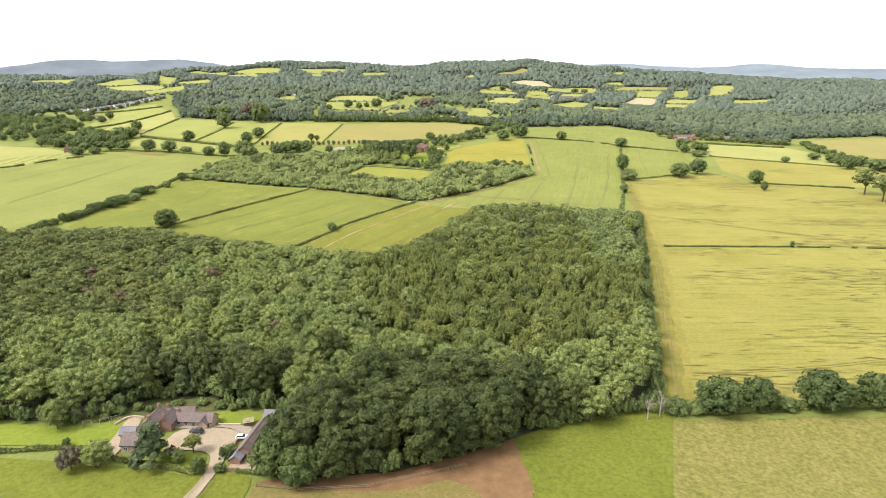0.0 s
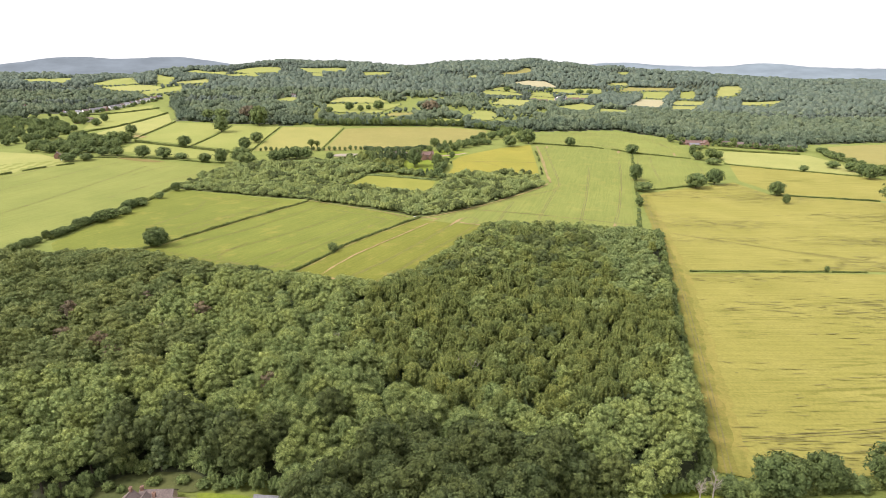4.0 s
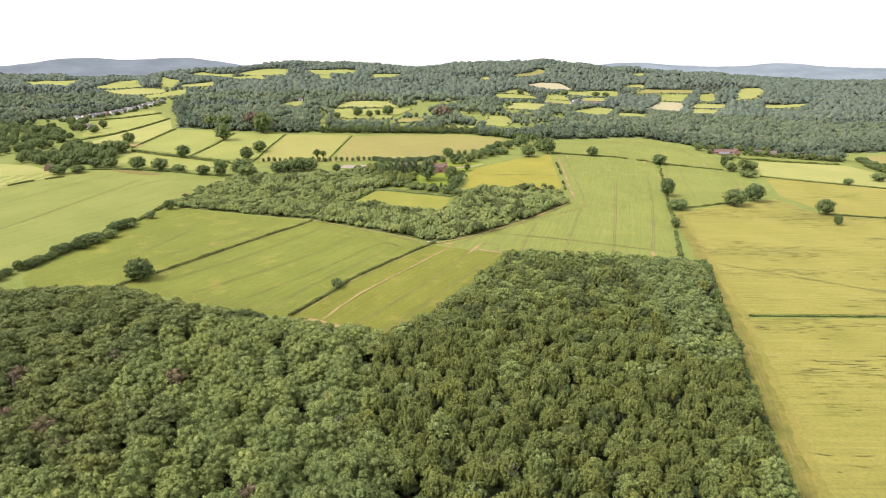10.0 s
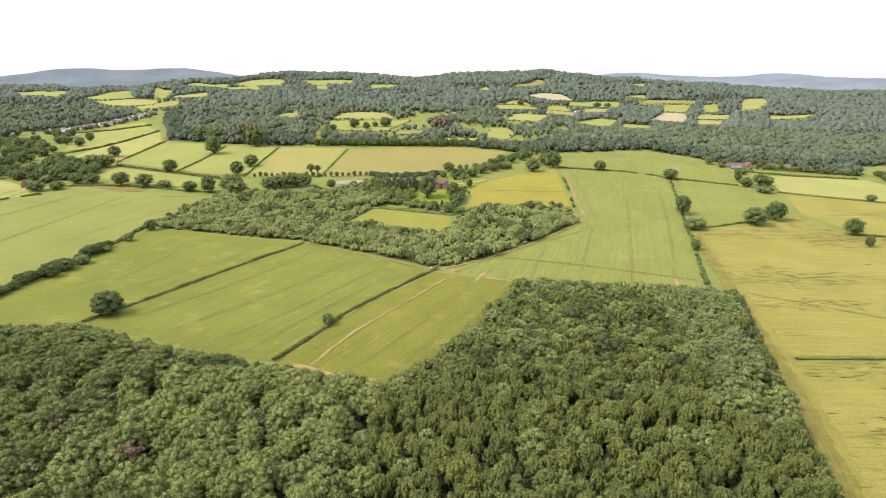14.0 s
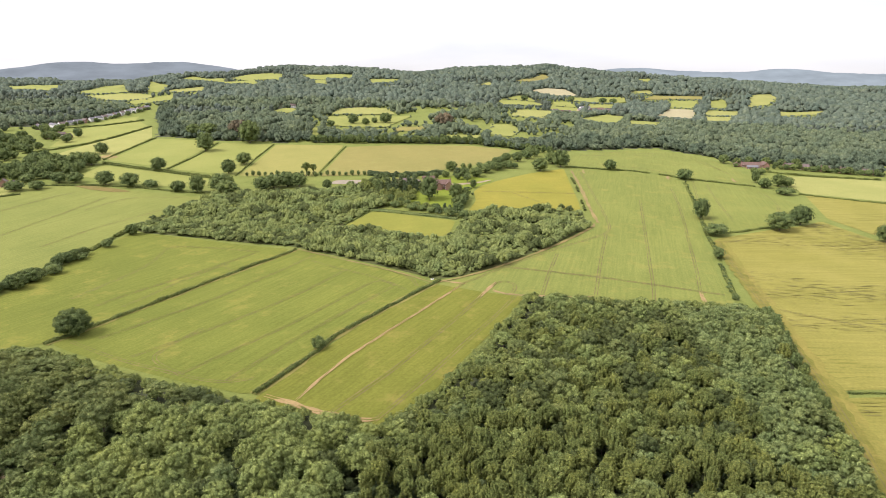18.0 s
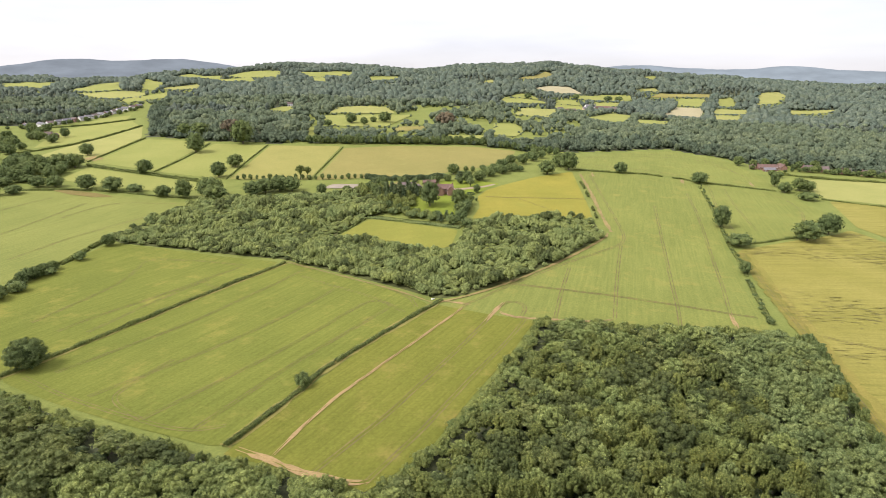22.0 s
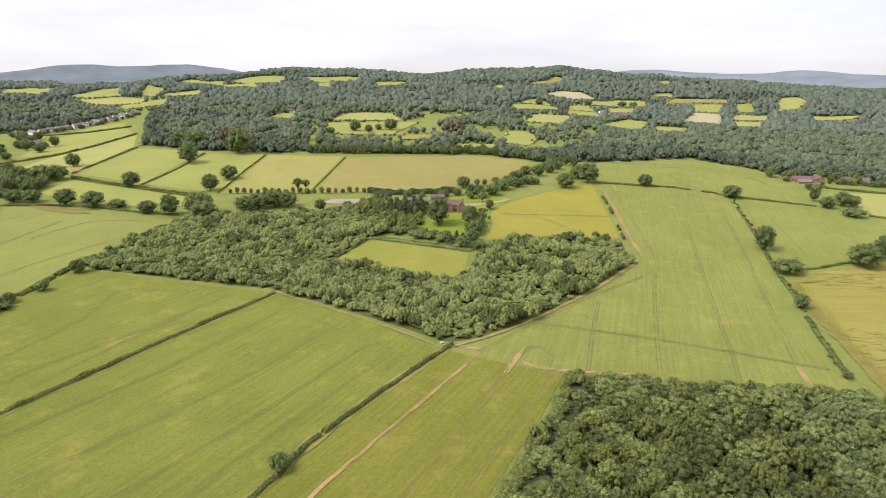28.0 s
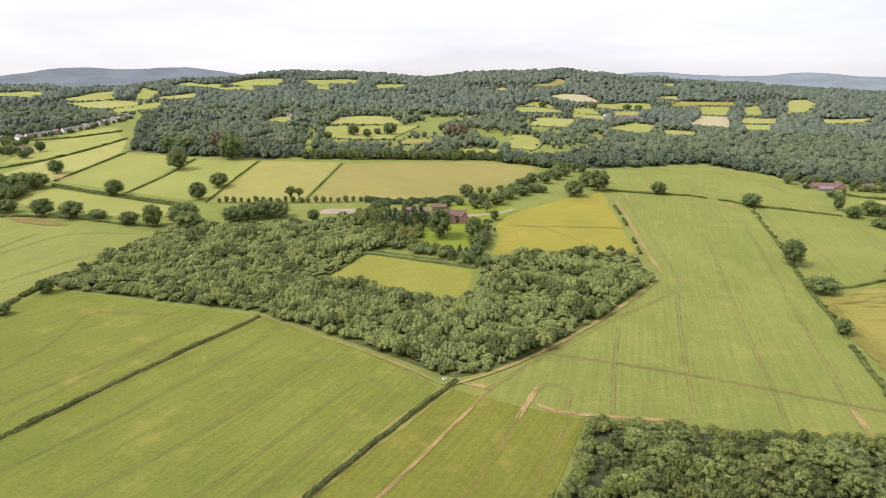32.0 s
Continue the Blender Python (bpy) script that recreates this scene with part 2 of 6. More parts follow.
M_FIR = leaves("fir_needles_hazed", (0.0682, 0.0902, 0.0736), (0.1166, 0.1408, 0.115), 0.2, 0.04, 0.4)
M_HEDGE = leaves("hedge_leaves", (0.1224, 0.1503, 0.04828), (0.2444, 0.2785, 0.08579), 0.3, 0.3)
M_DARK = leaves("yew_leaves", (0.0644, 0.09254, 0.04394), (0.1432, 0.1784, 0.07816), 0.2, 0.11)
M_COPPER = leaves("copper_leaves", (0.1283, 0.1003, 0.0631), (0.2137, 0.1672, 0.1083), 0.2, 0.11)
M_BRICK = plain("red_brick", (0.2, 0.12, 0.085), (0.3, 0.18, 0.135), 2.0)
M_STONE = plain("buff_stone", (0.36, 0.27, 0.2), (0.5, 0.4, 0.3), 1.5)
M_RENDER = plain("white_render", (0.7, 0.68, 0.64), (0.82, 0.8, 0.77), 0.5)
M_TILE = plain("brown_roof_tile", (0.10, 0.075, 0.07), (0.18, 0.14, 0.125), 2.0)
M_REDTILE = plain("red_roof_tile", (0.1195, 0.074, 0.0608), (0.1698, 0.1066, 0.0913), 2.0)
M_SLATE = plain("grey_slate", (0.12, 0.115, 0.125), (0.2, 0.19, 0.2), 2.0)
M_FRAME = plain("white_paint", (0.75, 0.74, 0.72), (0.82, 0.81, 0.8), 1.0)
M_WOOD = plain("weathered_timber", (0.14, 0.112, 0.0792), (0.224, 0.182, 0.1368), 3.0)
M_GLASS = plain("window_glass", (0.03, 0.035, 0.04), (0.05, 0.055, 0.06), 1.0, 0.08, 0.6, 0)
M_CARDARK = plain("dark_car_paint", (0.02, 0.02, 0.025), (0.03, 0.03, 0.035), 1.0, 0.25, 0.6, 0)
M_CARWHITE = plain("silver_car_paint", (0.6, 0.62, 0.64), (0.68, 0.7, 0.72), 1.0, 0.25, 0.6, 0)
M_CARRED = plain("red_car_paint", (0.45, 0.05, 0.03), (0.5, 0.06, 0.04), 1.0, 0.25, 0.6, 0)
M_TYRE = plain("tyre_rubber", (0.015, 0.015, 0.015), (0.025, 0.025, 0.025), 3.0)
M_METAL = plain("wheel_metal", (0.4, 0.4, 0.42), (0.5, 0.5, 0.52), 3.0, 0.35, 0.7, 0)


def hill_backdrop(name, haze_tint):
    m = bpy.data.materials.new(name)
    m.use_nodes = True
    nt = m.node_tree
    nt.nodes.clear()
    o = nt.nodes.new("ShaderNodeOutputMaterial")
    # the hills emit a flat blue: haze painted as glow, no light falls on them
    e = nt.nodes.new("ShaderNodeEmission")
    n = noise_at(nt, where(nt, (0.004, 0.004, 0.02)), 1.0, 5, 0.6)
    nt.links.new(ramp(nt, n, [(0.35, tuple(v * 0.86 for v in haze_tint)), (0.65, tuple(v * 1.1 for v in haze_tint))]), e.inputs[0])
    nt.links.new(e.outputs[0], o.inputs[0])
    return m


# ---- the lie of the land: heights at landmarks, a thin plate through them ----
HEIGHTS = [(-72, 193, 2), (-400, 150, 2), (115, 222, -3), (500, 200, -8), (0, -300, 0), (-900, -200, 5), (900, -200, -5), (-82, 476, 4), (-226, 498, 3), (-85, 436, 1), (8, 562, 4), (147, 564, 2), (121, 580, 2), (-160, 695, 2), (-287, 675, 10), (107, 722, 8), (205, 680, -2), (228, 787, 7), (283, 740, 4), (356, 681, -2), (270, 958, 17), (178, 971, 27), (399, 1043, 17), (-45, 810, 20), (-304, 931, 26), (-389, 921, 30), (-388, 1062, 42), (-722, 1363, 58), (-381, 1195, 58), (-46, 1343, 60)]
HEIGHTS_WIDE = [(-213, 1337, 65), (136, 1574, 64), (561, 1894, 50), (265, 2123, 102), (-958, 1899, 120), (-1180, 2850, 132), (-1000, 2240, 142), (-690, 2870, 186), (-500, 2880, 180), (-330, 2850, 170), (-100, 2850, 170), (410, 2850, 183), (745, 2850, 150), (1050, 2850, 120), (-1500, 700, 30), (-1900, 2400, 120), (1500, 700, -5), (1600, 1800, 40), (1465, 2850, 104), (2600, 1500, 20), (-2800, 1200, 60), (-2600, 3300, 150), (500, 3700, 120), (-900, 3700, 130), (2600, 3600, 40), (-2500, 4600, 100), (0, 5200, 60), (2600, 5200, 40)]
LAND = np.array(HEIGHTS + HEIGHTS_WIDE, float)
LXY, LN = LAND[:, :2] / 500.0, len(LAND)


def plate(r2):
    return 0.5 * r2 * np.log(r2 + 1e-12)


_k = plate(((LXY[:, None] - LXY[None]) ** 2).sum(-1)) + 0.02 * np.eye(LN)
_p = np.c_[np.ones(LN), LXY]
LW = np.linalg.solve(np.block([[_k, _p], [_p.T, np.zeros((3, 3))]]), np.r_[LAND[:, 2], 0, 0, 0])


def ground(x, y):
    q = np.stack(np.broadcast_arrays(np.asarray(x, float), np.asarray(y, float)), -1) / 500.0
    rough = np.clip((q[..., 1] - 3.0) / 1.6, 0, 1) * 6.0
    knolls = np.sin(q[..., 0] * 3.6 + 1.3 * np.sin(q[..., 1] * 1.6)) + 0.7 * np.sin(q[..., 0] * 8.2 + q[..., 1] * 2.6) + 0.4 * np.sin(q[..., 0] * 17.0 - q[..., 1] * 5.0)
    return rough * knolls + plate(((q[..., None, :] - LXY) ** 2).sum(-1)) @ LW[:LN] + LW[LN] + q[..., 0] * LW[LN + 1] + q[..., 1] * LW[LN + 2]


def inside(px, py, poly):
    px, py = np.asarray(px, float), np.asarray(py, float)
    res = np.zeros(px.shape, bool)
    for (x1, y1), (x2, y2) in zip(poly, poly[1:] + poly[:1]):
        if y1 != y2:
            res ^= ((y1 > py) != (y2 > py)) & (px < (x2 - x1) * (py - y1) / (y2 - y1) + x1)
    return res


def densify(line, step, closed=False):
    pts = []
    ends = list(zip(line, line[1:] + (line[:1] if closed else [])))
    for (x1, y1), (x2, y2) in ends[: len(line) if closed else len(line) - 1]:
        n = max(1, int(math.hypot(x2 - x1, y2 - y1) / step))
        pts += [(x1 + (x2 - x1) * i / n, y1 + (y2 - y1) * i / n) for i in range(n)]
    return pts if closed else pts + [line[-1]]


def rounded(line, closed=False, times=2):
    """Cuts corners off a line, as a plough or a wheel would."""
    pts = [tuple(map(float, p)) for p in line]
    for _ in range(times):
        out = [] if closed else [pts[0]]
        for a, b in zip(pts, pts[1:] + (pts[:1] if closed else [])):
            out += [(a[0] * 0.75 + b[0] * 0.25, a[1] * 0.75 + b[1] * 0.25), (a[0] * 0.25 + b[0] * 0.75, a[1] * 0.25 + b[1] * 0.75)]
        if not closed:
            out.append(pts[-1])
        pts = out
    return pts


def mesh_of(name, verts, faces, material, smooth=False):
    me = bpy.data.meshes.new(name)
    me.from_pydata([tuple(v) for v in verts], [], faces)
    me.materials.append(material)
    if smooth:
        me.shade_smooth()
    return me


def faces_mesh(name, v, material):
    """A mesh of loose small faces; v has the shape (n, corners, 3)."""
    n, k = v.shape[:2]
    me = bpy.data.meshes.new(name)
    me.vertices.add(n * k)
    me.vertices.foreach_set("co", np.ascontiguousarray(v, np.float32).ravel())
    me.loops.add(n * k)
    me.loops.foreach_set("vertex_index", np.arange(n * k, dtype=np.int32))
    me.polygons.add(n)
    me.polygons.foreach_set("loop_start", np.arange(0, n * k, k, dtype=np.int32))
    me.materials.append(material)
    me.update(calc_edges=True)
    return me


def part(name, bm, material, parent, label=""):
    me = bpy.data.meshes.new(name)
    bm.to_mesh(me)
    bm.free()
    me.materials.append(material)
    ob = new(name, me)
    ob.parent = parent
    return tagged(ob, label)


from mathutils.geometry import delaunay_2d_cdt


def sheet(poly, step, lift):
    """A patch of ground inside an outline, laid on the land."""
    rim = densify(poly, step, True)
    xs, ys = [p[0] for p in rim], [p[1] for p in rim]
    gx, gy = np.meshgrid(np.arange(min(xs) + step / 2, max(xs), step), np.arange(min(ys) + step / 2, max(ys), step))
    ok = inside(gx, gy, poly)
    pts = [Vector(p) for p in rim] + [Vector((float(a), float(b))) for a, b in zip(gx[ok], gy[ok])]
    n = len(rim)
    v, _, f, *_ = delaunay_2d_cdt(pts, [(i, (i + 1) % n) for i in range(n)], [], 1, 1e-4)
    a = np.array([(p.x, p.y) for p in v])
    z = ground(a[:, 0], a[:, 1]) + lift
    return np.c_[a, z], f


def eased(poly, cut=5.0):
    """An outline with its corners cut by a few metres."""
    out, n = [], len(poly)
    for i in range(n):
        p, c, q = (Vector(poly[j % n]) for j in (i - 1, i, i + 1))
        a, b = c + (p - c).normalized() * min(cut, (p - c).length / 3), c + (q - c).normalized() * min(cut, (q - c).length / 3)
        m = (a + b) * 0.25 + c * 0.5
        out += [tuple(a), tuple(m), tuple(b)]
    return out


def field(name, poly, material, label, category="field", step=14.0, lift=0.2, cut=5.0):
    v, f = sheet(eased(poly, cut), step, lift)
    return tagged(new(name, mesh_of(name, v, f, material, True)), label, category, "", "structure")


def strip(line, width, lift, wobble=0.0, shift=0.0, seed=0, fade=0.0):
    rng = np.random.default_rng(seed)
    pts = np.array(densify(rounded(line, False, 2), 4.0))
    d = np.gradient(pts, axis=0)
    d /= np.linalg.norm(d, axis=1)[:, None] + 1e-9
    nrm = np.c_[-d[:, 1], d[:, 0]]
    w = width * (1 + wobble * rng.uniform(-1, 1, len(pts)))[:, None] / 2
    if fade:
        along = np.r_[0, np.cumsum(np.linalg.norm(np.diff(pts, axis=0), axis=1))]
        w = w * np.clip(np.minimum(along, along[-1] - along) / fade + 0.12, 0, 1)[:, None]
    c = pts + nrm * shift
    a, b = c + nrm * w, c - nrm * w
    v = np.r_[np.c_[a, ground(a[:, 0], a[:, 1]) + lift], np.c_[b, ground(b[:, 0], b[:, 1]) + lift]]
    n = len(pts)
    return v, [(i, n + i, n + i + 1, i + 1) for i in range(n - 1)]


def tramline(owner, line, material=None, gauge=1.8, width=0.4, lift=0.3):
    for s in (-gauge / 2, gauge / 2):
        v, f = strip(line, width, lift, 0.7, s, len(line) * 3 + (s > 0))
        ob = new("tramline", mesh_of("tramline", v, f, material or M_RUT))
        ob.parent = owner


def bare_track(owner, line, width=2.6, lift=0.43):
    for s in (-0.3, 0.3):
        v, f = strip(line, width * 0.46, lift, 0.85, s * width, len(line) * 3 + (s > 0), 9.0)
        ob = new("bare_track", mesh_of("bare_track", v, f, M_SOIL))
        ob.parent = owner


# ---- plan: outlines of fields and woods, in metres ----
FIELD_WEST = [(-345, 440), (-318, 515), (-313, 571), (-308, 640), (-306, 700), (-298, 762), (-286, 815), (-330, 822), (-400, 838), (-479, 840), (-560, 790), (-620, 640), (-560, 440)]
FIELD_B = [(-303, 553), (-301, 600), (-300, 645), (-297, 688), (-263, 685), (-211, 677), (-152, 667), (-168, 623), (-189, 573), (-208, 526), (-220, 498), (-231, 475), (-245, 468), (-290, 470), (-305, 490)]
FIELD_C = [(-227, 476), (-216, 500), (-204, 528), (-185, 575), (-164, 624), (-145, 664), (-105, 636), (-56, 601), (-31, 577), (-52, 539), (-67, 512), (-84, 473), (-94, 448), (-103, 428), (-142, 440), (-185, 456), (-212, 468)]
FIELD_D = [(-26, 576), (-10, 586), (19, 610), (65, 662), (112, 722), (119, 735), (121, 780), (124, 830), (127, 880), (128, 966), (172, 963), (209, 966), (249, 957), (257, 935), (240, 860), (223, 790), (208, 733), (195, 674), (178, 616), (166, 560), (160, 546), (85, 549), (31, 553), (4, 562)]
FIELD_STRIP = [(-100, 424), (-90, 449), (-80, 473), (-63, 512), (-48, 540), (-26, 576), (4, 562), (31, 553), (13, 508), (-5, 470), (-24, 426), (-43, 405), (-60, 412)]
FIELD_E = [(125, 974), (147, 1060), (224, 1122), (295, 1160), (356, 1115), (366, 992), (346, 932), (276, 962), (211, 980)]
FIELD_F = [(268, 945), (342, 922), (352, 830), (340, 790), (300, 757), (279, 748), (234, 728), (216, 727), (219, 790), (232, 850), (262, 930)]
WHEAT_NORTH = [(213, 712), (270, 738), (316, 757), (340, 775), (356, 712), (460, 688), (480, 640), (480, 560), (420, 466), (335, 456), (264, 454), (174, 447), (158, 443), (168, 504)]
WHEAT_SOUTH = [(160, 438), (174, 440), (264, 448), (335, 450), (420, 460), (460, 300), (330, 232), (188, 230), (107, 225), (119, 283), (140, 364)]
FIELD_G2 = [(352, 785), (368, 718), (461, 694), (500, 690), (560, 740), (560, 800), (527, 828), (464, 858), (384, 888)]
FIELD_G3 = [(386, 900), (404, 1000), (464, 1003), (548, 994), (560, 930), (532, 838), (469, 868)]
FIELD_G4 = [(592, 1008), (637, 1094), (722, 1132), (809, 1160), (760, 1000), (640, 880), (603, 937)]
MEADOW_H = [(-4, 765), (4, 800), (2, 835), (12, 862), (31, 885), (70, 925), (118, 960), (114, 880), (111, 813), (108, 779), (54, 779), (14, 769)]
CLEARING = [(-118, 730), (-99, 770), (-67, 757), (-16, 735), (-21, 696), (-32, 682), (-69, 707)]
FIELD_J1 = [(-185, 914), (-183, 1085), (-119, 1100), (-2, 1106), (60, 1082), (45, 1015), (4, 965), (-45, 932), (-95, 922)]
FIELD_J2 = [(-287, 918), (-293, 1097), (-190, 1096), (-192, 917)]
FIELD_J3 = [(-380, 938), (-379, 1102), (-300, 1100), (-293, 920)]
FIELD_J4 = [(-488, 981), (-498, 1140), (-390, 1114), (-388, 942)]
FIELD_J5 = [(-471, 889), (-475, 950), (-420, 928), (-318, 900), (-303, 866), (-346, 856), (-408, 866)]
FIELD_J6 = [(-585, 1000), (-590, 1095), (-578, 1176), (-580, 1285), (-514, 1155), (-498, 985), (-505, 930)]
FIELD_J7 = [(-636, 1082), (-600, 1120), (-588, 1180), (-594, 1300), (-655, 1385), (-715, 1330), (-715, 1254)]
FIELD_L1 = [(-660, 880), (-559, 859), (-480, 805), (-500, 779), (-520, 733), (-560, 690), (-660, 700)]
FIELD_J8 = [(-733, 1345), (-667, 1390), (-690, 1450), (-732, 1420)]
HAY = [(96, 213), (120, 213), (181, 219), (330, 226), (380, 60), (75, 60), (81, 169)]
GREEN_PADDOCK = [(36, 196), (52, 206), (90, 220), (96, 213), (81, 169), (75, 60), (30, 60), (39, 167)]
BARE_PADDOCK = [(-42, 170), (-26, 172), (-2, 176), (22, 188), (36, 196), (38, 184), (40, 167), (33, 130), (28, 158), (21, 170), (14, 173), (-2, 167), (-18, 166), (-36, 167.5), (-44, 168)]
WORN_PADDOCK = [(-44, 168), (-36, 167.5), (-18, 166), (-2, 167), (14, 173), (21, 170), (28, 158), (33, 130), (30, 60), (-44, 60)]
WEST_PADDOCK = [(-260, 60), (-60, 60), (-46, 110), (-45, 172), (-55, 174), (-62, 171), (-92, 176), (-131, 179), (-280, 180)]
WEST_LAWN = [(-180, 185), (-98, 186), (-98, 203), (-104, 202), (-112, 197.5), (-180, 199)]
BACK_LAWN = [(-73, 208.5), (-54, 207.5), (-51.5, 203), (-52.6, 200.4), (-66, 200.2), (-67.5, 203)]
BANK = [(-113, 198), (-104, 210), (-97, 217.5), (-76, 218.5), (-69, 212), (-72, 208), (-80, 208.5), (-92, 205), (-98, 203.3), (-104, 202.3)]
HOUSE_LAWN = [(-81, 785), (-62, 778), (-30, 765), (-14, 775), (-6, 830), (12, 866), (28, 890), (-5, 905), (-40, 900), (-30, 850), (-70, 835)]
FAR_FIELDS_A = [
    ("straw", [(191, 2084), (249, 2185), (312, 2214), (324, 2137), (333, 2084), (268, 1999), (232, 2009)]),
    ("bright", [(83, 1869), (138, 1968), (163, 1966), (183, 1858), (131, 1893)]),
    ("bright", [(81, 1849), (130, 1883), (181, 1838), (192, 1791), (121, 1788), (79, 1764)]),
    ("bright", [(299, 2004), (405, 2139), (484, 2130), (469, 2046), (371, 1985), (268, 1911)]),
    ("bright", [(221, 1865), (277, 1883), (279, 1801), (213, 1780)]),
    ("bright", [(206, 1777), (279, 1783), (297, 1775), (272, 1713), (201, 1701)]),
    ("bright", [(332, 1909), (423, 1985), (384, 1861), (307, 1791)]),
    ("pale", [(89, 1512), (117, 1672), (202, 1683), (165, 1518)]),
    ("bright", [(248, 1569), (326, 1681), (376, 1676), (320, 1522), (274, 1513)]),
]
FAR_FIELDS_B = [
    ("bright", [(366, 1606), (443, 1625), (410, 1541), (343, 1519)]),
    ("tan", [(544, 2128), (602, 2225), (764, 2242), (746, 2188)]),
    ("bright", [(627, 2115), (718, 2150), (647, 1988), (582, 1997)]),
    ("straw", [(478, 1797), (573, 1970), (645, 1962), (567, 1767)]),
    ("pale", [(683, 1983), (775, 1984), (729, 1892), (634, 1870)]),
    ("pale", [(625, 1848), (712, 1868), (660, 1763), (584, 1734)]),
    ("bright", [(760, 2175), (814, 2177), (766, 2047), (710, 2034)]),
    ("pale", [(886, 2178), (1050, 2389), (982, 2191), (896, 2068), (821, 2036)]),
    ("pale", [(875, 1969), (919, 1947), (985, 1930), (945, 1895), (881, 1902), (853, 1913)]),
    ("tan", [(153, 2245), (285, 2597), (306, 2534), (202, 2292)]),
    ("pale", [(523, 2227), (622, 2348), (610, 2252)]),
]
FAR_FIELDS_C = [
    ("bright", [(643, 2616), (724, 2683), (676, 2559)]),
    ("bright", [(-259, 1273), (-280, 1389), (-217, 1398), (-158, 1409), (-115, 1435), (-143, 1292), (-148, 1263), (-209, 1259)]),
    ("pale", [(-279, 1427), (-283, 1518), (-245, 1551), (-182, 1549), (-153, 1449), (-222, 1427)]),
    ("bright", [(40, 1366), (83, 1369), (88, 1276), (69, 1211), (33, 1221)]),
    ("bright", [(-64, 1165), (-33, 1202), (24, 1209), (18, 1170)]),
    ("bright", [(-274, 1239), (-263, 1240), (-240, 1148), (-251, 1151)]),
    ("tan", [(-130, 1220), (-127, 1272), (-81, 1287), (-81, 1243)]),
    ("bright", [(-417, 1475), (-406, 1522), (-379, 1529), (-359, 1464), (-382, 1440)]),
    ("bright", [(-1077, 1852), (-1139, 2054), (-1240, 2333), (-1378, 2602), (-1379, 2649), (-909, 1814), (-985, 1812)]),
]
FAR_FIELDS_D = [
    ("pale", [(-983, 1772), (-863, 1776), (-816, 1742), (-808, 1690), (-894, 1690)]),
    ("bright", [(-817, 1660), (-764, 1752), (-730, 1685), (-780, 1618)]),
    ("bright", [(-1643, 2371), (-1726, 2619), (-1435, 2377), (-1236, 1979), (-1346, 1995)]),
    ("bright", [(-864, 1835), (-985, 2089), (-858, 1932), (-832, 1830)]),
    ("pale", [(-810, 1852), (-759, 1934), (-721, 1834), (-788, 1823)]),
    ("bright", [(-907, 2129), (-930, 2273), (-795, 2169), (-769, 2087)]),
    ("bright", [(-758, 2079), (-667, 2081), (-624, 1985), (-704, 2007)]),
    ("bright", [(-751, 2191), (-747, 2301), (-661, 2351), (-595, 2114), (-677, 2107)]),
    ("bright", [(-573, 2373), (-503, 2530), (-444, 2538), (-419, 2357), (-517, 2263)]),
    ("bright", [(-503, 2207), (-481, 2286), (-436, 2092), (-461, 2058)]),
]
FAR_FIELDS_E = [
    ("bright", [(-340, 2301), (-291, 2315), (-220, 2226), (-252, 2146), (-308, 2161)]),
    ("pale", [(31, 2171), (67, 2247), (81, 2179)]),
]
def widened(poly, k):
    mx, my = sum(p[0] for p in poly) / len(poly), sum(p[1] for p in poly) / len(poly)
    return [(mx + (x - mx) * k, my + (y - my) * k) for x, y in poly]


FAR_FIELDS_D = [(kind, widened(p, 1.22)) for kind, p in FAR_FIELDS_D]
FAR_FIELDS = FAR_FIELDS_A + FAR_FIELDS_B + FAR_FIELDS_C + FAR_FIELDS_D + FAR_FIELDS_E
WOOD = [(-330, 201), (-147, 201), (-121, 200), (-103, 210), (-87, 215), (-54, 216), (-41, 211), (-38, 180), (-34, 173), (-26, 171), (-2, 174), (22, 186), (40, 199), (68, 209), (92, 217), (96, 227), (111, 283), (132, 364), (150, 430), (166, 495), (178, 538), (150, 543), (85, 545), (33, 550), (15, 506), (-3, 468), (-22, 424), (-43, 404), (-67, 411), (-101, 421), (-137, 432), (-169, 443), (-225, 466), (-242, 462), (-310, 455), (-390, 445)]
PINES = [(-390, 445), (-310, 455), (-225, 462), (-173, 430), (-132, 404), (-150, 378), (-166, 328), (-132, 312), (-102, 309), (-96, 294), (-118, 282), (-141, 268), (-185, 256), (-300, 250), (-345, 250)]
POPLARS = [(-52, 345), (-20, 415), (15, 500), (41, 530), (123, 480), (126, 364), (106, 276), (55, 238), (22, 246), (-27, 269)]
OAKS = [(-55, 150), (-55, 206), (-40, 207), (-23, 220), (0, 223), (20, 216), (38, 206), (60, 198), (30, 160)]
WILLOWS = [(121, 530), (170, 530), (150, 434), (125, 362), (106, 374), (102, 438)]
YOUNG_WOOD = [(-306, 702), (-290, 690), (-211, 683), (-152, 674), (-105, 643), (-56, 608), (-26, 586), (-10, 593), (19, 617), (63, 668), (108, 729), (107, 775), (54, 776), (10, 764), (-8, 745), (-16, 695), (-32, 679), (-69, 704), (-121, 729), (-103, 772), (-88, 785), (-96, 822), (-125, 852), (-175, 850), (-240, 848), (-280, 830), (-292, 770)]

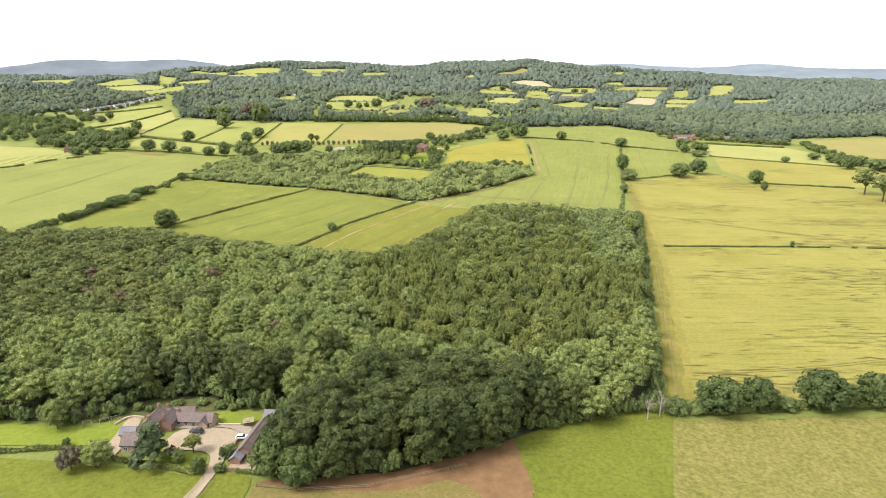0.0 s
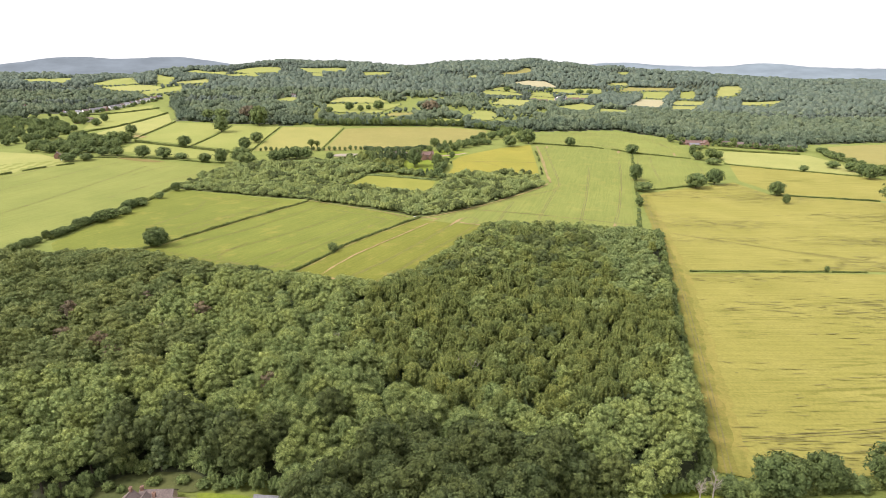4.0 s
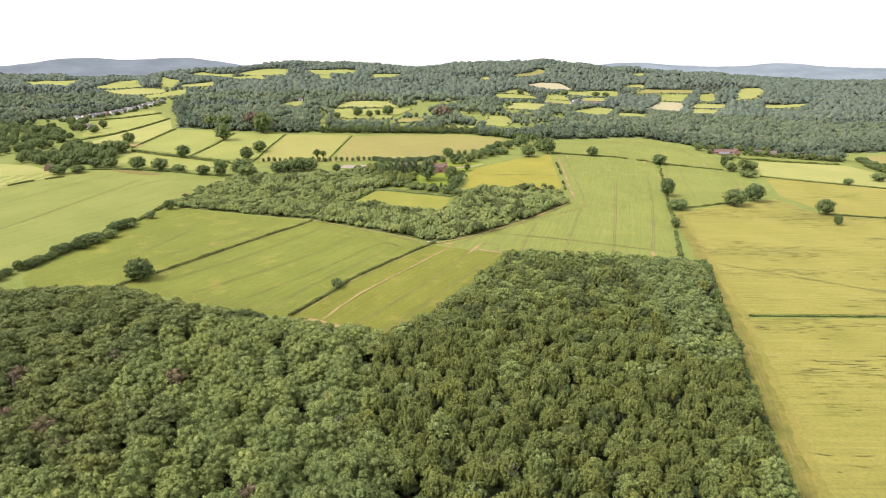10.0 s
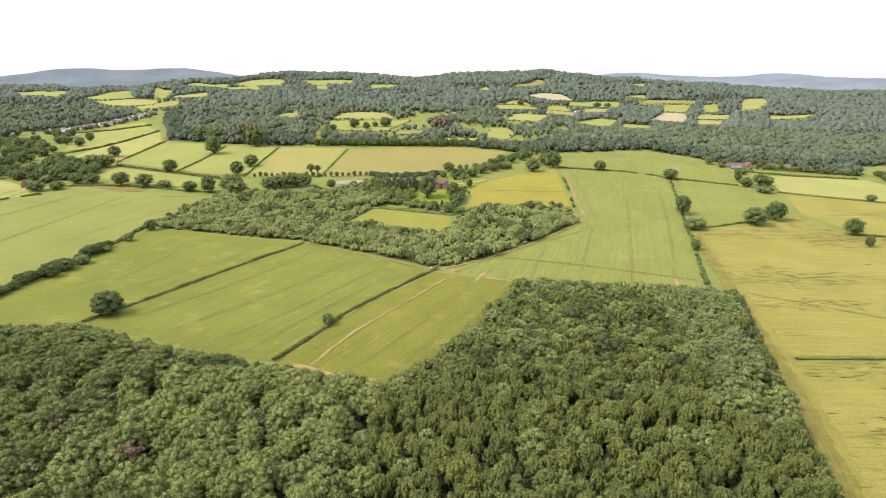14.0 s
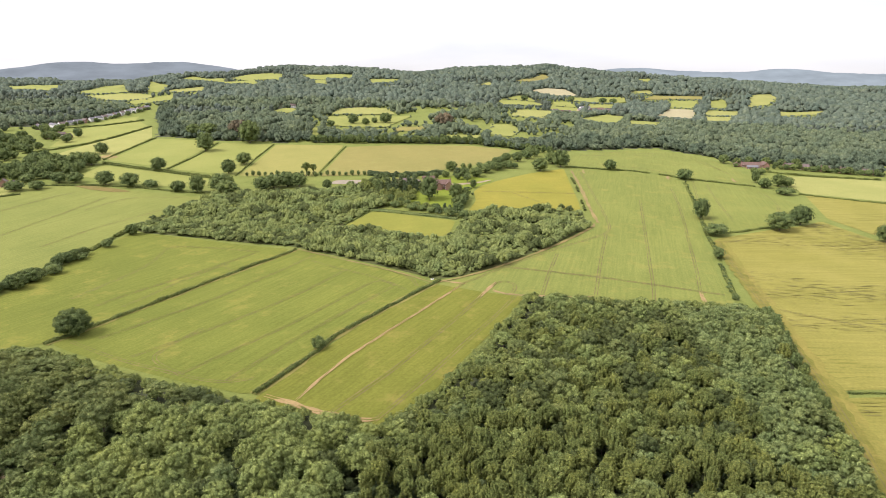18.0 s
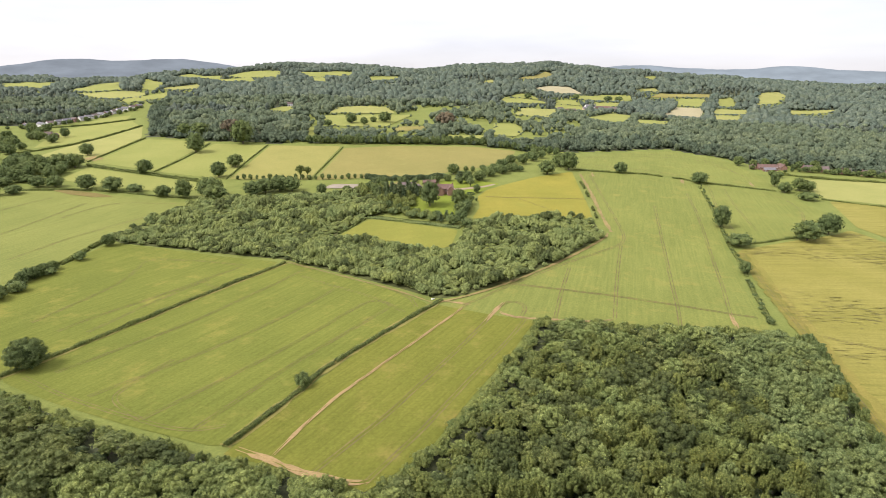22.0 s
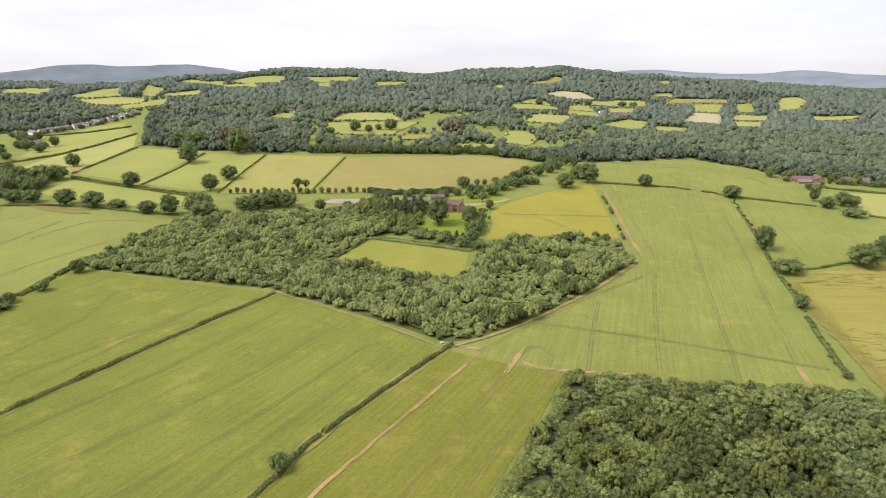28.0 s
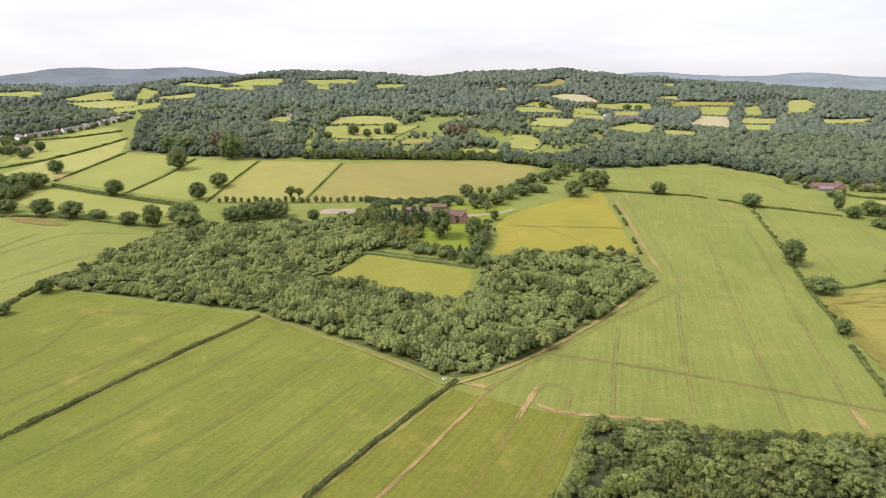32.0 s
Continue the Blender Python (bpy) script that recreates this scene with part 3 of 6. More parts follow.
# southern edge of the far woods, west to east
WOOD_LINE = np.array([(-4000, 1250), (-860, 1250), (-820, 1330), (-700, 1560), (-640, 1420), (-570, 1300), (-508, 1165), (-400, 1122), (-300, 1112), (0, 1120), (70, 1082), (140, 1096), (225, 1138), (300, 1186), (362, 1130), (388, 1085), (480, 1092), (560, 1030), (600, 1110), (820, 1190), (1000, 1100), (1500, 900), (4000, 900)], float)
PARK = [(-285, 1125), (40, 1130), (110, 1110), (190, 1250), (230, 1560), (100, 1640), (-200, 1600), (-330, 1400)]
VILLAGE_LINE = np.array([(-870, 1300), (-800, 1310), (-775, 1365), (-748, 1420), (-738, 1480), (-725, 1560)], float)


def far_woods(x, y):
    x, y = np.asarray(x, float), np.asarray(y, float)
    ok = y > np.interp(x, WOOD_LINE[:, 0], WOOD_LINE[:, 1])
    for _, p in FAR_FIELDS:
        ok &= ~inside(x, y, p)
    for p in (FIELD_J7, FIELD_J8, FIELD_J6):
        ok &= ~inside(x, y, p)
    v = np.array(densify([tuple(p) for p in VILLAGE_LINE], 20.0))
    near = np.min((x[..., None] - v[:, 0]) ** 2 + (y[..., None] - v[:, 1]) ** 2, -1)
    return ok & (near > 26.0 ** 2)


# ---- the ground, one sheet to the horizon ----
def spaced(near_lo, near_hi, far_lo, far_hi, step, grow):
    out, s, v = [], step, near_hi
    mid = list(np.arange(near_lo, near_hi, step))
    while v < far_hi:
        out.append(v)
        s *= grow
        v += s
    out.append(far_hi)
    low, s, v = [], step, near_lo
    while v > far_lo:
        s *= grow
        v -= s
        low.append(max(v, far_lo))
    return np.array(low[::-1] + mid + out)


gx, gy = spaced(-760, 760, -5000, 5000, 13.0, 1.05), spaced(40, 1340, -1500, 6500, 13.0, 1.035)
GX, GY = np.meshgrid(gx, gy)
GZ = ground(GX, GY)
nx, ny = len(gx), len(gy)
idx = np.arange(nx * ny).reshape(ny, nx)
gf = np.stack([idx[:-1, :-1], idx[:-1, 1:], idx[1:, 1:], idx[1:, :-1]], -1).reshape(-1, 4)
ground_ob = new("ground", mesh_of("ground", np.stack([GX, GY, GZ], -1).reshape(-1, 3), gf.tolist(), M_VERGE, True))
tagged(ground_ob, "rolling farmland of rough green grass under hazy daylight", "ground", "", "structure")
ground_ob.data.materials.append(M_LITTER)
cx, cy = (GX[:-1, :-1] + GX[1:, 1:]) / 2, (GY[:-1, :-1] + GY[1:, 1:]) / 2
shaded = far_woods(cx, cy) & ~inside(cx, cy, PARK)
for reach in (25, 60, 100, 150):
    for _, outline in FAR_FIELDS:
        shaded &= ~inside(cx * (1 + reach / cy), cy + reach, outline)
ground_ob.data.polygons.foreach_set("material_index", shaded.ravel().astype(np.int32))


def hills(name, ridge, depth, haze_tint, label):
    """A far range of hills, self-lit in haze colour, rounded back from its foot to its crest."""
    pts = np.array(densify(rounded(ridge, False, 2), 30.0))
    rng = np.random.default_rng(3)
    z = pts[:, 1] + np.convolve(rng.normal(0, 3.5, len(pts)), np.ones(3) / 3, "same")
    v, rows = [], 6
    for r in range(rows):
        k = r / (rows - 1)
        for (x, _), zz in zip(pts, z):
            v.append((x, depth + 260 * k, 30 + (zz - 30) * math.sin(k * math.pi / 2)))
    n = len(pts)
    f = [(r * n + i, r * n + i + 1, (r + 1) * n + i + 1, (r + 1) * n + i) for r in range(rows - 1) for i in range(n - 1)]
    tagged(new(name, mesh_of(name, v, f, hill_backdrop(name, haze_tint), True)), label, "hills", "", "structure")


hills("backdrop_west", [(-4800, 200), (-3900, 215), (-3444, 233), (-3237, 255), (-3030, 278), (-2823, 287), (-2615, 272), (-2408, 270), (-2201, 284), (-1994, 276), (-1787, 244), (-1600, 215), (-1200, 180), (-700, 150)], 4420, (0.185, 0.208, 0.23), "long wooded hills on the western skyline, glowing in painted haze blue")
hills("backdrop_east", [(300, 120), (1000, 219), (1250, 222), (1450, 204), (1700, 194), (1950, 192), (2150, 210), (2350, 210), (2500, 189), (2900, 174), (3700, 159), (4800, 154)], 4420, (0.24, 0.275, 0.3), "low hills on the eastern skyline, glowing in painted haze blue")

# ---- fields ----
f_west = field("field_west", FIELD_WEST, M_WESTBARLEY, "wide pale green barley field beside a hedge")
f_b = field("field_b", FIELD_B, M_BARLEY, "green barley field with wheel tracks between hedges", step=8.0)
f_c = field("field_c", FIELD_C, M_BARLEY, "green barley field with wheel tracks beside a young wood", step=8.0)
f_d = field("field_d", FIELD_D, M_BARLEY2, "green barley field with bare brown wheel tracks", step=8.0, cut=1.0)
field("field_strip", FIELD_STRIP, M_STRIP, "browner barley strip between hedge and wood", step=8.0, cut=1.0)
f_e = field("field_e", FIELD_E, M_BARLEY2, "pale green crop field below a wood")
f_f = field("field_f", FIELD_F, M_BARLEY2, "small pale green crop field inside hedges")
f_wn = field("field_wheat_north", WHEAT_NORTH, M_WHEAT, "ripening yellow wheat with dark flattened streaks")
f_ws = field("field_wheat_south", WHEAT_SOUTH, M_WHEAT, "ripening yellow wheat beside the wood")
field("field_g2", FIELD_G2, M_WHEAT, "yellow wheat field between thin hedges")
field("field_g3", FIELD_G3, M_PALEFIELD, "pale yellow-green field below farm buildings")
field("field_g4", FIELD_G4, M_TANFIELD, "pale tan field beside the far wood")
f_h = field("meadow_house", MEADOW_H, M_MEADOW, "golden buttercup meadow beside the country house")
field("meadow_clearing", CLEARING, M_GLADE, "olive green and gold meadow clearing inside the young wood", step=8.0)
field("field_j1", FIELD_J1, M_TANFIELD, "tan grazed field under a belt of trees")
field("field_j2", FIELD_J2, M_DULL, "olive pasture between hedges")
field("field_j3", FIELD_J3, M_BRIGHT, "bright green pasture between hedges")
field("field_j4", FIELD_J4, M_BRIGHT, "bright green pasture with a large tree")
field("field_j5", FIELD_J5, M_BRIGHT, "bright green strip of pasture behind hedgerow trees")
field("field_j6", FIELD_J6, M_PALEFIELD, "yellow-green pasture strip towards the village")
field("field_j7", FIELD_J7, M_BRIGHT, "yellow-green pasture below the village")
field("field_j8", FIELD_J8, M_BRIGHT, "small bright pasture beside the village")
field("field_l1", FIELD_L1, M_PALEFIELD, "pale green field behind a hedge with a lone tree")
field("hay_meadow", HAY, M_HAY, "dry straw-coloured hay meadow", step=8.0, cut=1.0)
field("paddock_green", GREEN_PADDOCK, M_PASTURE, "bright green grass paddock beside bare earth", step=8.0, cut=1.0)
field("paddock_bare", BARE_PADDOCK, M_EARTH, "bare reddish brown earth below tall trees", step=8.0, cut=1.0)
field("paddock_worn", WORN_PADDOCK, M_WORN, "thin worn grass over brown earth", step=8.0, cut=1.0)
field("paddock_west", WEST_PADDOCK, M_PASTURE, "green paddock in front of the farmhouse", step=8.0)
field("lawn_west", WEST_LAWN, M_LAWN, "mown green lawn beside the farmhouse", step=6.0)
field("lawn_back", BACK_LAWN, M_LAWN, "mown green lawn behind the farmhouse", step=6.0)
# the bank takes a darker grass colour to paint in the shadow on it
field("rough_bank_dimmed", BANK, M_UNDER, "rough grass bank behind the farmhouse, shadow put into its colour", "grass", 6.0)
field("lawn_house", HOUSE_LAWN, M_LAWN, "mown lawn round the country house", step=8.0)
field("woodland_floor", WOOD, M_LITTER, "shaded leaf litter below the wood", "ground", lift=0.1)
field("woodland_floor_young", YOUNG_WOOD, M_UNDER, "shaded floor of the young wood", "ground", lift=0.1)
FAR_MATS = {"straw": M_STRAW, "pale": M_PALEFIELD, "bright": M_BRIGHT, "tan": M_TANFIELD}
FAR_WORDS = {"straw": "pale straw field among far woods", "pale": "yellow-green field among far woods", "bright": "bright green pasture among far woods", "tan": "tan grazed field among far woods"}
for kind, outline in FAR_FIELDS:
    field("far_field", outline, FAR_MATS[kind], FAR_WORDS[kind], step=22.0, lift=1.0, cut=5.0)

TRACKS_D = [
    [(-10, 575), (19, 610), (64, 659), (112, 703), (122, 718), (127, 738), (130, 784), (133, 861), (137, 945)],
    [(8, 566), (16, 582), (24, 582), (28, 573), (23, 557)], [(11, 617), (55, 605), (88, 596), (122, 584), (151, 573), (164, 569)],
    [(117, 707), (102, 654), (89, 604), (78, 560)], [(180, 831), (149, 694), (131, 622), (121, 580), (113, 552)], [(232, 890), (214, 803), (187, 700), (169, 634), (150, 574)],
    [(43, 557), (53, 601), (66, 649)], [(-63, 415), (-51, 436), (-40, 455), (-30, 477), (-15, 509), (0, 544), (8, 566)], [(-44, 409), (-37, 422), (-26, 442), (-14, 468), (-3, 492), (10, 518), (20, 541), (26, 557)],
]
TRACKS_C = [
    [(-205, 484), (-189, 510), (-168, 545), (-157, 573), (-141, 614), (-128, 648)], [(-176, 463), (-151, 497), (-133, 524), (-110, 569), (-96, 606)],
    [(-143, 446), (-110, 499), (-92, 535), (-73, 578), (-64, 585), (-54, 575), (-46, 564)], [(-118, 440), (-92, 499), (-70, 542), (-56, 570)], [(-126, 633), (-98, 611), (-67, 589), (-54, 573)], [(-59, 604), (-44, 589), (-39, 572)],
    [(-217, 479), (-186, 462), (-143, 445), (-120, 438), (-106, 443)], [(-143, 446), (-163, 459), (-165, 469), (-155, 500)],
]
TRACKS_B = [[(-218, 530), (-199, 597), (-188, 622)], [(-257, 540), (-247, 583), (-243, 619), (-252, 659), (-222, 661), (-201, 661), (-174, 656)], [(-235, 530), (-225, 555), (-207, 587), (-189, 629), (-177, 653)], [(-187, 613), (-176, 606)]]
for line in TRACKS_D:
    tramline(f_d, line, width=0.8 if line[0] == (11, 617) else 0.55)
for line in TRACKS_C:
    tramline(f_c, line)
for line in TRACKS_B:
    tramline(f_b, line)
for line in ([(-22, 582), (-15, 580), (-6, 576)], [(10, 568), (14, 561), (23, 557), (37, 556), (53, 554), (69, 554), (77, 558)], [(150, 574), (147, 562), (144, 548)], [(-96, 428), (-82, 422), (-72, 416), (-61, 413), (-48, 409), (-42, 411)], [(-81, 423), (-78, 433), (-68, 461), (-57, 482), (-45, 505), (-33, 528), (-19, 555), (-9, 575)], [(2, 550), (8, 566), (15, 581)]):
    bare_track(f_d, line, 3.0 if line[0] == (-96, 428) else 1.5 if line[0][1] < 430 else 2.2)
for line in ([(274, 500), (300, 486), (339, 462)], [(184, 548), (249, 511), (292, 486)]):
    tramline(f_wn, line)
for line in ([(154, 430), (128, 311), (107, 234)], [(113, 246), (134, 250), (165, 254), (207, 264), (300, 290)]):
    tramline(f_ws, line)
for line in ([(274, 940), (256, 878), (238, 815), (230, 760)], [(286, 926), (270, 862), (261, 818), (252, 765)], [(327, 918), (339, 883), (326, 827), (300, 780)]):
    tramline(f_f, line)
for line in ([(141, 1050), (200, 1078), (262, 1104), (317, 1104), (336, 1048), (344, 987)], [(136, 1008), (186, 1000), (230, 995), (256, 980)], [(181, 1091), (248, 1118), (310, 1124), (339, 1086), (340, 1013)]):
    tramline(f_e, line)
for line in ([(-377, 749), (-371, 778), (-358, 808), (-300, 812)], [(-345, 640), (-335, 695), (-321, 732), (-303, 774)], [(-470, 650), (-455, 720), (-440, 790), (-428, 815)], [(-520, 640), (-505, 720), (-492, 800)], [(-405, 560), (-398, 640), (-392, 720), (-385, 800)]):
    tramline(f_west, line)


tramline(f_h, [(11, 836), (43, 836), (113, 842)], width=0.5)
tramline(f_h, [(43, 834), (75, 795)], width=0.35)
bare_track(f_e, [(252, 964), (247, 950), (243, 937)], 3.0)
bare_track(f_e, [(335, 972), (329, 945)], 3.0)
bare_track(f_d, [(142, 961), (140, 937)], 2.5)
field("bare_scrape", [(-513, 1003), (-491, 985), (-482, 1001), (-506, 1019)], M_HEADLAND, "bare tan earth worn at the pasture corner", "bare earth", 6.0, 0.5)
field("bare_strip", [(-448, 842), (-419, 828), (-389, 821), (-372, 827), (-394, 836), (-427, 844)], M_WORN, "bare brown earth strip beside the barley", "bare earth", 6.0, 0.5)


def flattened(name, owner, outline, count, seed, turn=3.0):
    """Short dark furrows where wind has laid the wheat flat."""
    rng = np.random.default_rng(seed)
    xs, ys = [p[0] for p in outline], [p[1] for p in outline]
    v, f = [], []
    centres = [(rng.uniform(min(xs), max(xs)), rng.uniform(min(ys), max(ys))) for _ in range(26)]
    while len(f) < count:
        cx, cy = centres[rng.integers(26)]
        x, y = cx + rng.normal(0, 30), cy + rng.normal(0, 9)
        ln, w, t = rng.uniform(2, 15), rng.uniform(0.3, 0.8), radians(turn + rng.normal(0, 4))
        d, n = np.array([math.cos(t), math.sin(t)]), np.array([-math.sin(t), math.cos(t)])
        c = np.array([x, y])
        pts = [c - d * ln / 2, c - d * ln * 0.1 + n * w * rng.uniform(0.2, 0.7), c + d * ln / 2, c + d * ln * 0.1 - n * w * rng.uniform(0.2, 0.7)]
        if not inside([p[0] for p in pts], [p[1] for p in pts], outline).all():
            continue
        i = len(v)
        v += [(p[0], p[1], float(ground(p[0], p[1])) + 0.5) for p in pts]
        f.append((i, i + 1, i + 2, i + 3))
    ob = new(name, mesh_of(name, v, f, M_LAID))
    ob.parent = owner
    tagged(ob, "dark wind-flattened streaks in the wheat", "", "", "stuff")


flattened("flattened_wheat", f_wn, WHEAT_NORTH, 1700, 1)
flattened("flattened_wheat", f_ws, WHEAT_SOUTH, 1500, 2)
EDGE_LINE = [(102, 226), (118, 283), (139, 364), (159, 440), (171, 504), (214, 706)]
v_, f_ = strip(EDGE_LINE, 8.5, 0.36, 0.3, -3.5, 1)
tagged(new("thin_wheat", mesh_of("thin_wheat", v_, f_, M_THINWHEAT)), "thin orange-tan wheat along the headland", "crop", "", "structure")
v_, f_ = strip(EDGE_LINE, 7.5, 0.4, 0.3)
grass_track = tagged(new("grass_track", mesh_of("grass_track", v_, f_, M_TRACK)), "rough olive grass track between the wood and wheat", "track", "", "structure")
tramline(grass_track, [(102, 226), (118, 283), (139, 364), (159, 440), (171, 504), (214, 706)], lift=0.46)


for line, w in (([(-24, 581), (-9, 590), (19, 614), (65, 666), (109, 726), (113, 738)], 1.7), ([(117, 742), (118, 780), (121, 830), (124, 880), (126, 950)], 2.6), ([(-146, 666), (-105, 638), (-56, 603), (-30, 580)], 0.9)):
    v_, f_ = strip(line, w * 1.3, 0.4, 0.5, 0.0, int(w * 10))
    head = new("headland", mesh_of("headland", v_, f_, M_HEADLAND))
    head.parent = f_d
    tagged(head, "trodden tan strip at the edge of the crop")


# rough grass between the paddocks and along the hay
for line, w in (([(96, 212), (181, 219), (330, 226)], 3.0),):
    v_, f_ = strip(line, w, 0.36, 0.7, 0.0, 7)
    tagged(new("grass_margin", mesh_of("grass_margin", v_, f_, M_VERGE)), "uncut rough grass margin between paddocks", "grass", "", "structure")


# ---- trees ----
def frames_of(n, rng):
    """Two directions across each of the given normals, turned at random."""
    a = np.cross(n, rng.normal(size=n.shape))
    a /= np.linalg.norm(a, axis=1)[:, None] + 1e-9
    return a, np.cross(n, a)


def clumps(c, n, size, rng):
    """Tilted three-cornered leaf clumps at places c, facing n."""
    a, b = frames_of(n, rng)
    s = (size * rng.uniform(0.6, 1.25, len(c)))[:, None]
    bend = n * s * rng.uniform(-0.3, 0.3, len(c))[:, None]
    return np.stack([c + a * s * 0.75 - bend, c - a * s * 0.4 + b * s * 0.6 + bend, c - a * s * 0.4 - b * s * 0.6], 1)


def halved(q):
    """Four-cornered faces as pairs of three-cornered ones."""
    q = np.asarray(q, float)
    return np.concatenate([q[:, [0, 1, 2]], q[:, [0, 2, 3]]])


def dome(cx, cz, r, h, sides, rings):
    """A plain inner mass of shaded leaves."""
    q = []
    ang = np.linspace(0, 2 * math.pi, sides + 1)
    lat = np.linspace(-math.pi / 2.3, math.pi / 2, rings + 1)
    for i in range(rings):
        for j in range(sides):
            q.append([(cx + r * math.cos(lat[k]) * math.cos(ang[l]), r * math.cos(lat[k]) * math.sin(ang[l]), cz + h * math.sin(lat[k])) for k, l in ((i, j), (i, j + 1), (i + 1, j + 1), (i + 1, j))])
    return halved(q)


def joined(bodies):
    """Several lists of corners and faces as one."""
    base, ps, fs = 0, [], []
    for p, f in bodies:
        ps.append(p)
        fs.append(f + base)
        base += len(p)
    return np.concatenate(ps), np.concatenate(fs)


def loose(tri):
    return tri.reshape(-1, 3), np.arange(len(tri) * 3).reshape(-1, 3)


def lump(c, r, flat, lean, sides, rings, rng):
    """One bough: a rounded uneven mass of leaves, closed at the top."""
    lat = np.linspace(-0.55, 1.05, rings)
    t0 = rng.uniform(0, 6.28)
    p = [(math.cos(a) * math.cos(t0 + 6.2832 * (k + 0.5 * i) / sides), math.cos(a) * math.sin(t0 + 6.2832 * (k + 0.5 * i) / sides), math.sin(a)) for i, a in enumerate(lat) for k in range(sides)] + [(0, 0, 1.0)]
    p = np.array(p) * rng.uniform(0.72, 1.16, (len(p), 1))
    f = []
    for i in range(rings - 1):
        for k in range(sides):
            a, b_ = i * sides + k, i * sides + (k + 1) % sides
            f += [(a, b_, a + sides), (b_, b_ + sides, a + sides)]
    top = len(p) - 1
    f += [(top - sides + k, top - sides + (k + 1) % sides, top) for k in range(sides)]
    p = p * r * np.array([1, 1, flat])
    p[:, :2] += lean[:2] * p[:, 2:3]
    return p + c, np.array(f)


def crown(seed, w, h, low, lobes, per, size, kind="round", core=(8, 4), sides=5, rings=3):
    """A crown of rounded boughs with leaf clumps breaking their outline."""
    rng = np.random.default_rng(seed)
    cz, rz, r = (h + low) / 2, (h - low) / 2, w / 2
    out = []
    flat = {"pine": 0.5, "tuft": 1.8, "cone": 0.9}.get(kind, 0.7)
    share = {"tuft": 0.27, "pine": 0.36, "cone": 0.3}.get(kind, (1.5 if kind == "round" else 1.75) / math.sqrt(lobes))
    for i in range(lobes):
        t, u = i * 2.39996 + rng.uniform(-0.35, 0.35), (i + 0.5) / lobes
        zz = 1 - (1.9 if kind == "full" else 1.5) * u
        lr = r * share * rng.uniform(0.78, 1.22)
        if kind == "cone":
            zz = 1 - 2 * u
            k = 0.06 + 0.7 * u
        elif kind == "tuft":
            k = 0.78 * math.sqrt(u)
            zz = 1 - 0.15 - 1.0 * u ** 1.5 - rng.uniform(0, 0.35)
        else:
            k = (0.98 - share * 0.75) * math.sqrt(max(0.02, 1 - abs(zz) ** 2.2)) * rng.uniform(0.88, 1.08)
        c = np.array([k * r * math.cos(t), k * r * math.sin(t), cz + zz * (rz - lr * flat * 0.8)])
        side = np.array([math.cos(t) * k, math.sin(t) * k, 0.0])
        out.append(lump(c, lr * (0.86 if per > 13 else 0.95), flat, side * (0.25 if kind == "tuft" else 0.1), sides, rings, rng))
        d = rng.normal(size=(per, 3))
        d[:, 2] = np.abs(d[:, 2]) * rng.choice([1, 1, 1, -0.4], per)
        d += 0.5 * side
        d /= np.linalg.norm(d, axis=1)[:, None]
        p = c + d * lr * np.array([1, 1, flat]) * rng.uniform(0.84, 1.22, per)[:, None]
        n = d + rng.normal(0, 0.3, (per, 3)) + np.array([0, 0, 0.2])
        n /= np.linalg.norm(n, axis=1)[:, None]
        out.append(loose(clumps(p, n, size, rng)))
    if core:
        out.append(loose(dome(0, cz - rz * 0.08, r * (0.42 if kind == "cone" else 0.55), rz * 0.75, *core)))
    return joined(out)


def leafy_mesh(name, body, material):
    """A smooth mesh from corners and three-cornered faces."""
    v, f = body
    me = bpy.data.meshes.new(name)
    me.vertices.add(len(v))
    me.vertices.foreach_set("co", np.ascontiguousarray(v, np.float32).ravel())
    me.loops.add(len(f) * 3)
    me.loops.foreach_set("vertex_index", f.astype(np.int32).ravel())
    me.polygons.add(len(f))
    me.polygons.foreach_set("loop_start", np.arange(0, len(f) * 3, 3, dtype=np.int32))
    me.materials.append(material)
    me.update(calc_edges=True)
    me.shade_smooth()
    return me


def stem(h, r, limbs, seed, reach):
    """A tapered trunk with limbs, as quads."""
    rng = np.random.default_rng(seed)
    q = []

    def tube(a, b, ra, rb, n=5):
        a, b = np.array(a, float), np.array(b, float)
        ax = (b - a) / np.linalg.norm(b - a)
        u = np.cross(ax, (0.3, 0.9, 0.2))
        u /= np.linalg.norm(u)
        v = np.cross(ax, u)
        for i in range(n):
            s, t = 2 * math.pi * i / n, 2 * math.pi * (i + 1) / n
            e, g = u * math.cos(s) + v * math.sin(s), u * math.cos(t) + v * math.sin(t)
            q.append([a + e * ra, a + g * ra, b + g * rb, b + e * rb])

    tube((0, 0, -0.6), (0, 0, h * 0.35), r, r * 0.75, 6)
    tube((0, 0, h * 0.35), (0.02 * h, 0.01 * h, h * 0.8), r * 0.75, r * 0.25)
    for i in range(limbs):
        t = 2 * math.pi * (i + rng.uniform(0, 0.6)) / limbs
        z = h * rng.uniform(0.28, 0.5)
        tube((0, 0, z), (math.cos(t) * reach, math.sin(t) * reach, z + h * rng.uniform(0.18, 0.32)), r * 0.4, r * 0.1, 4)
    return halved(q)


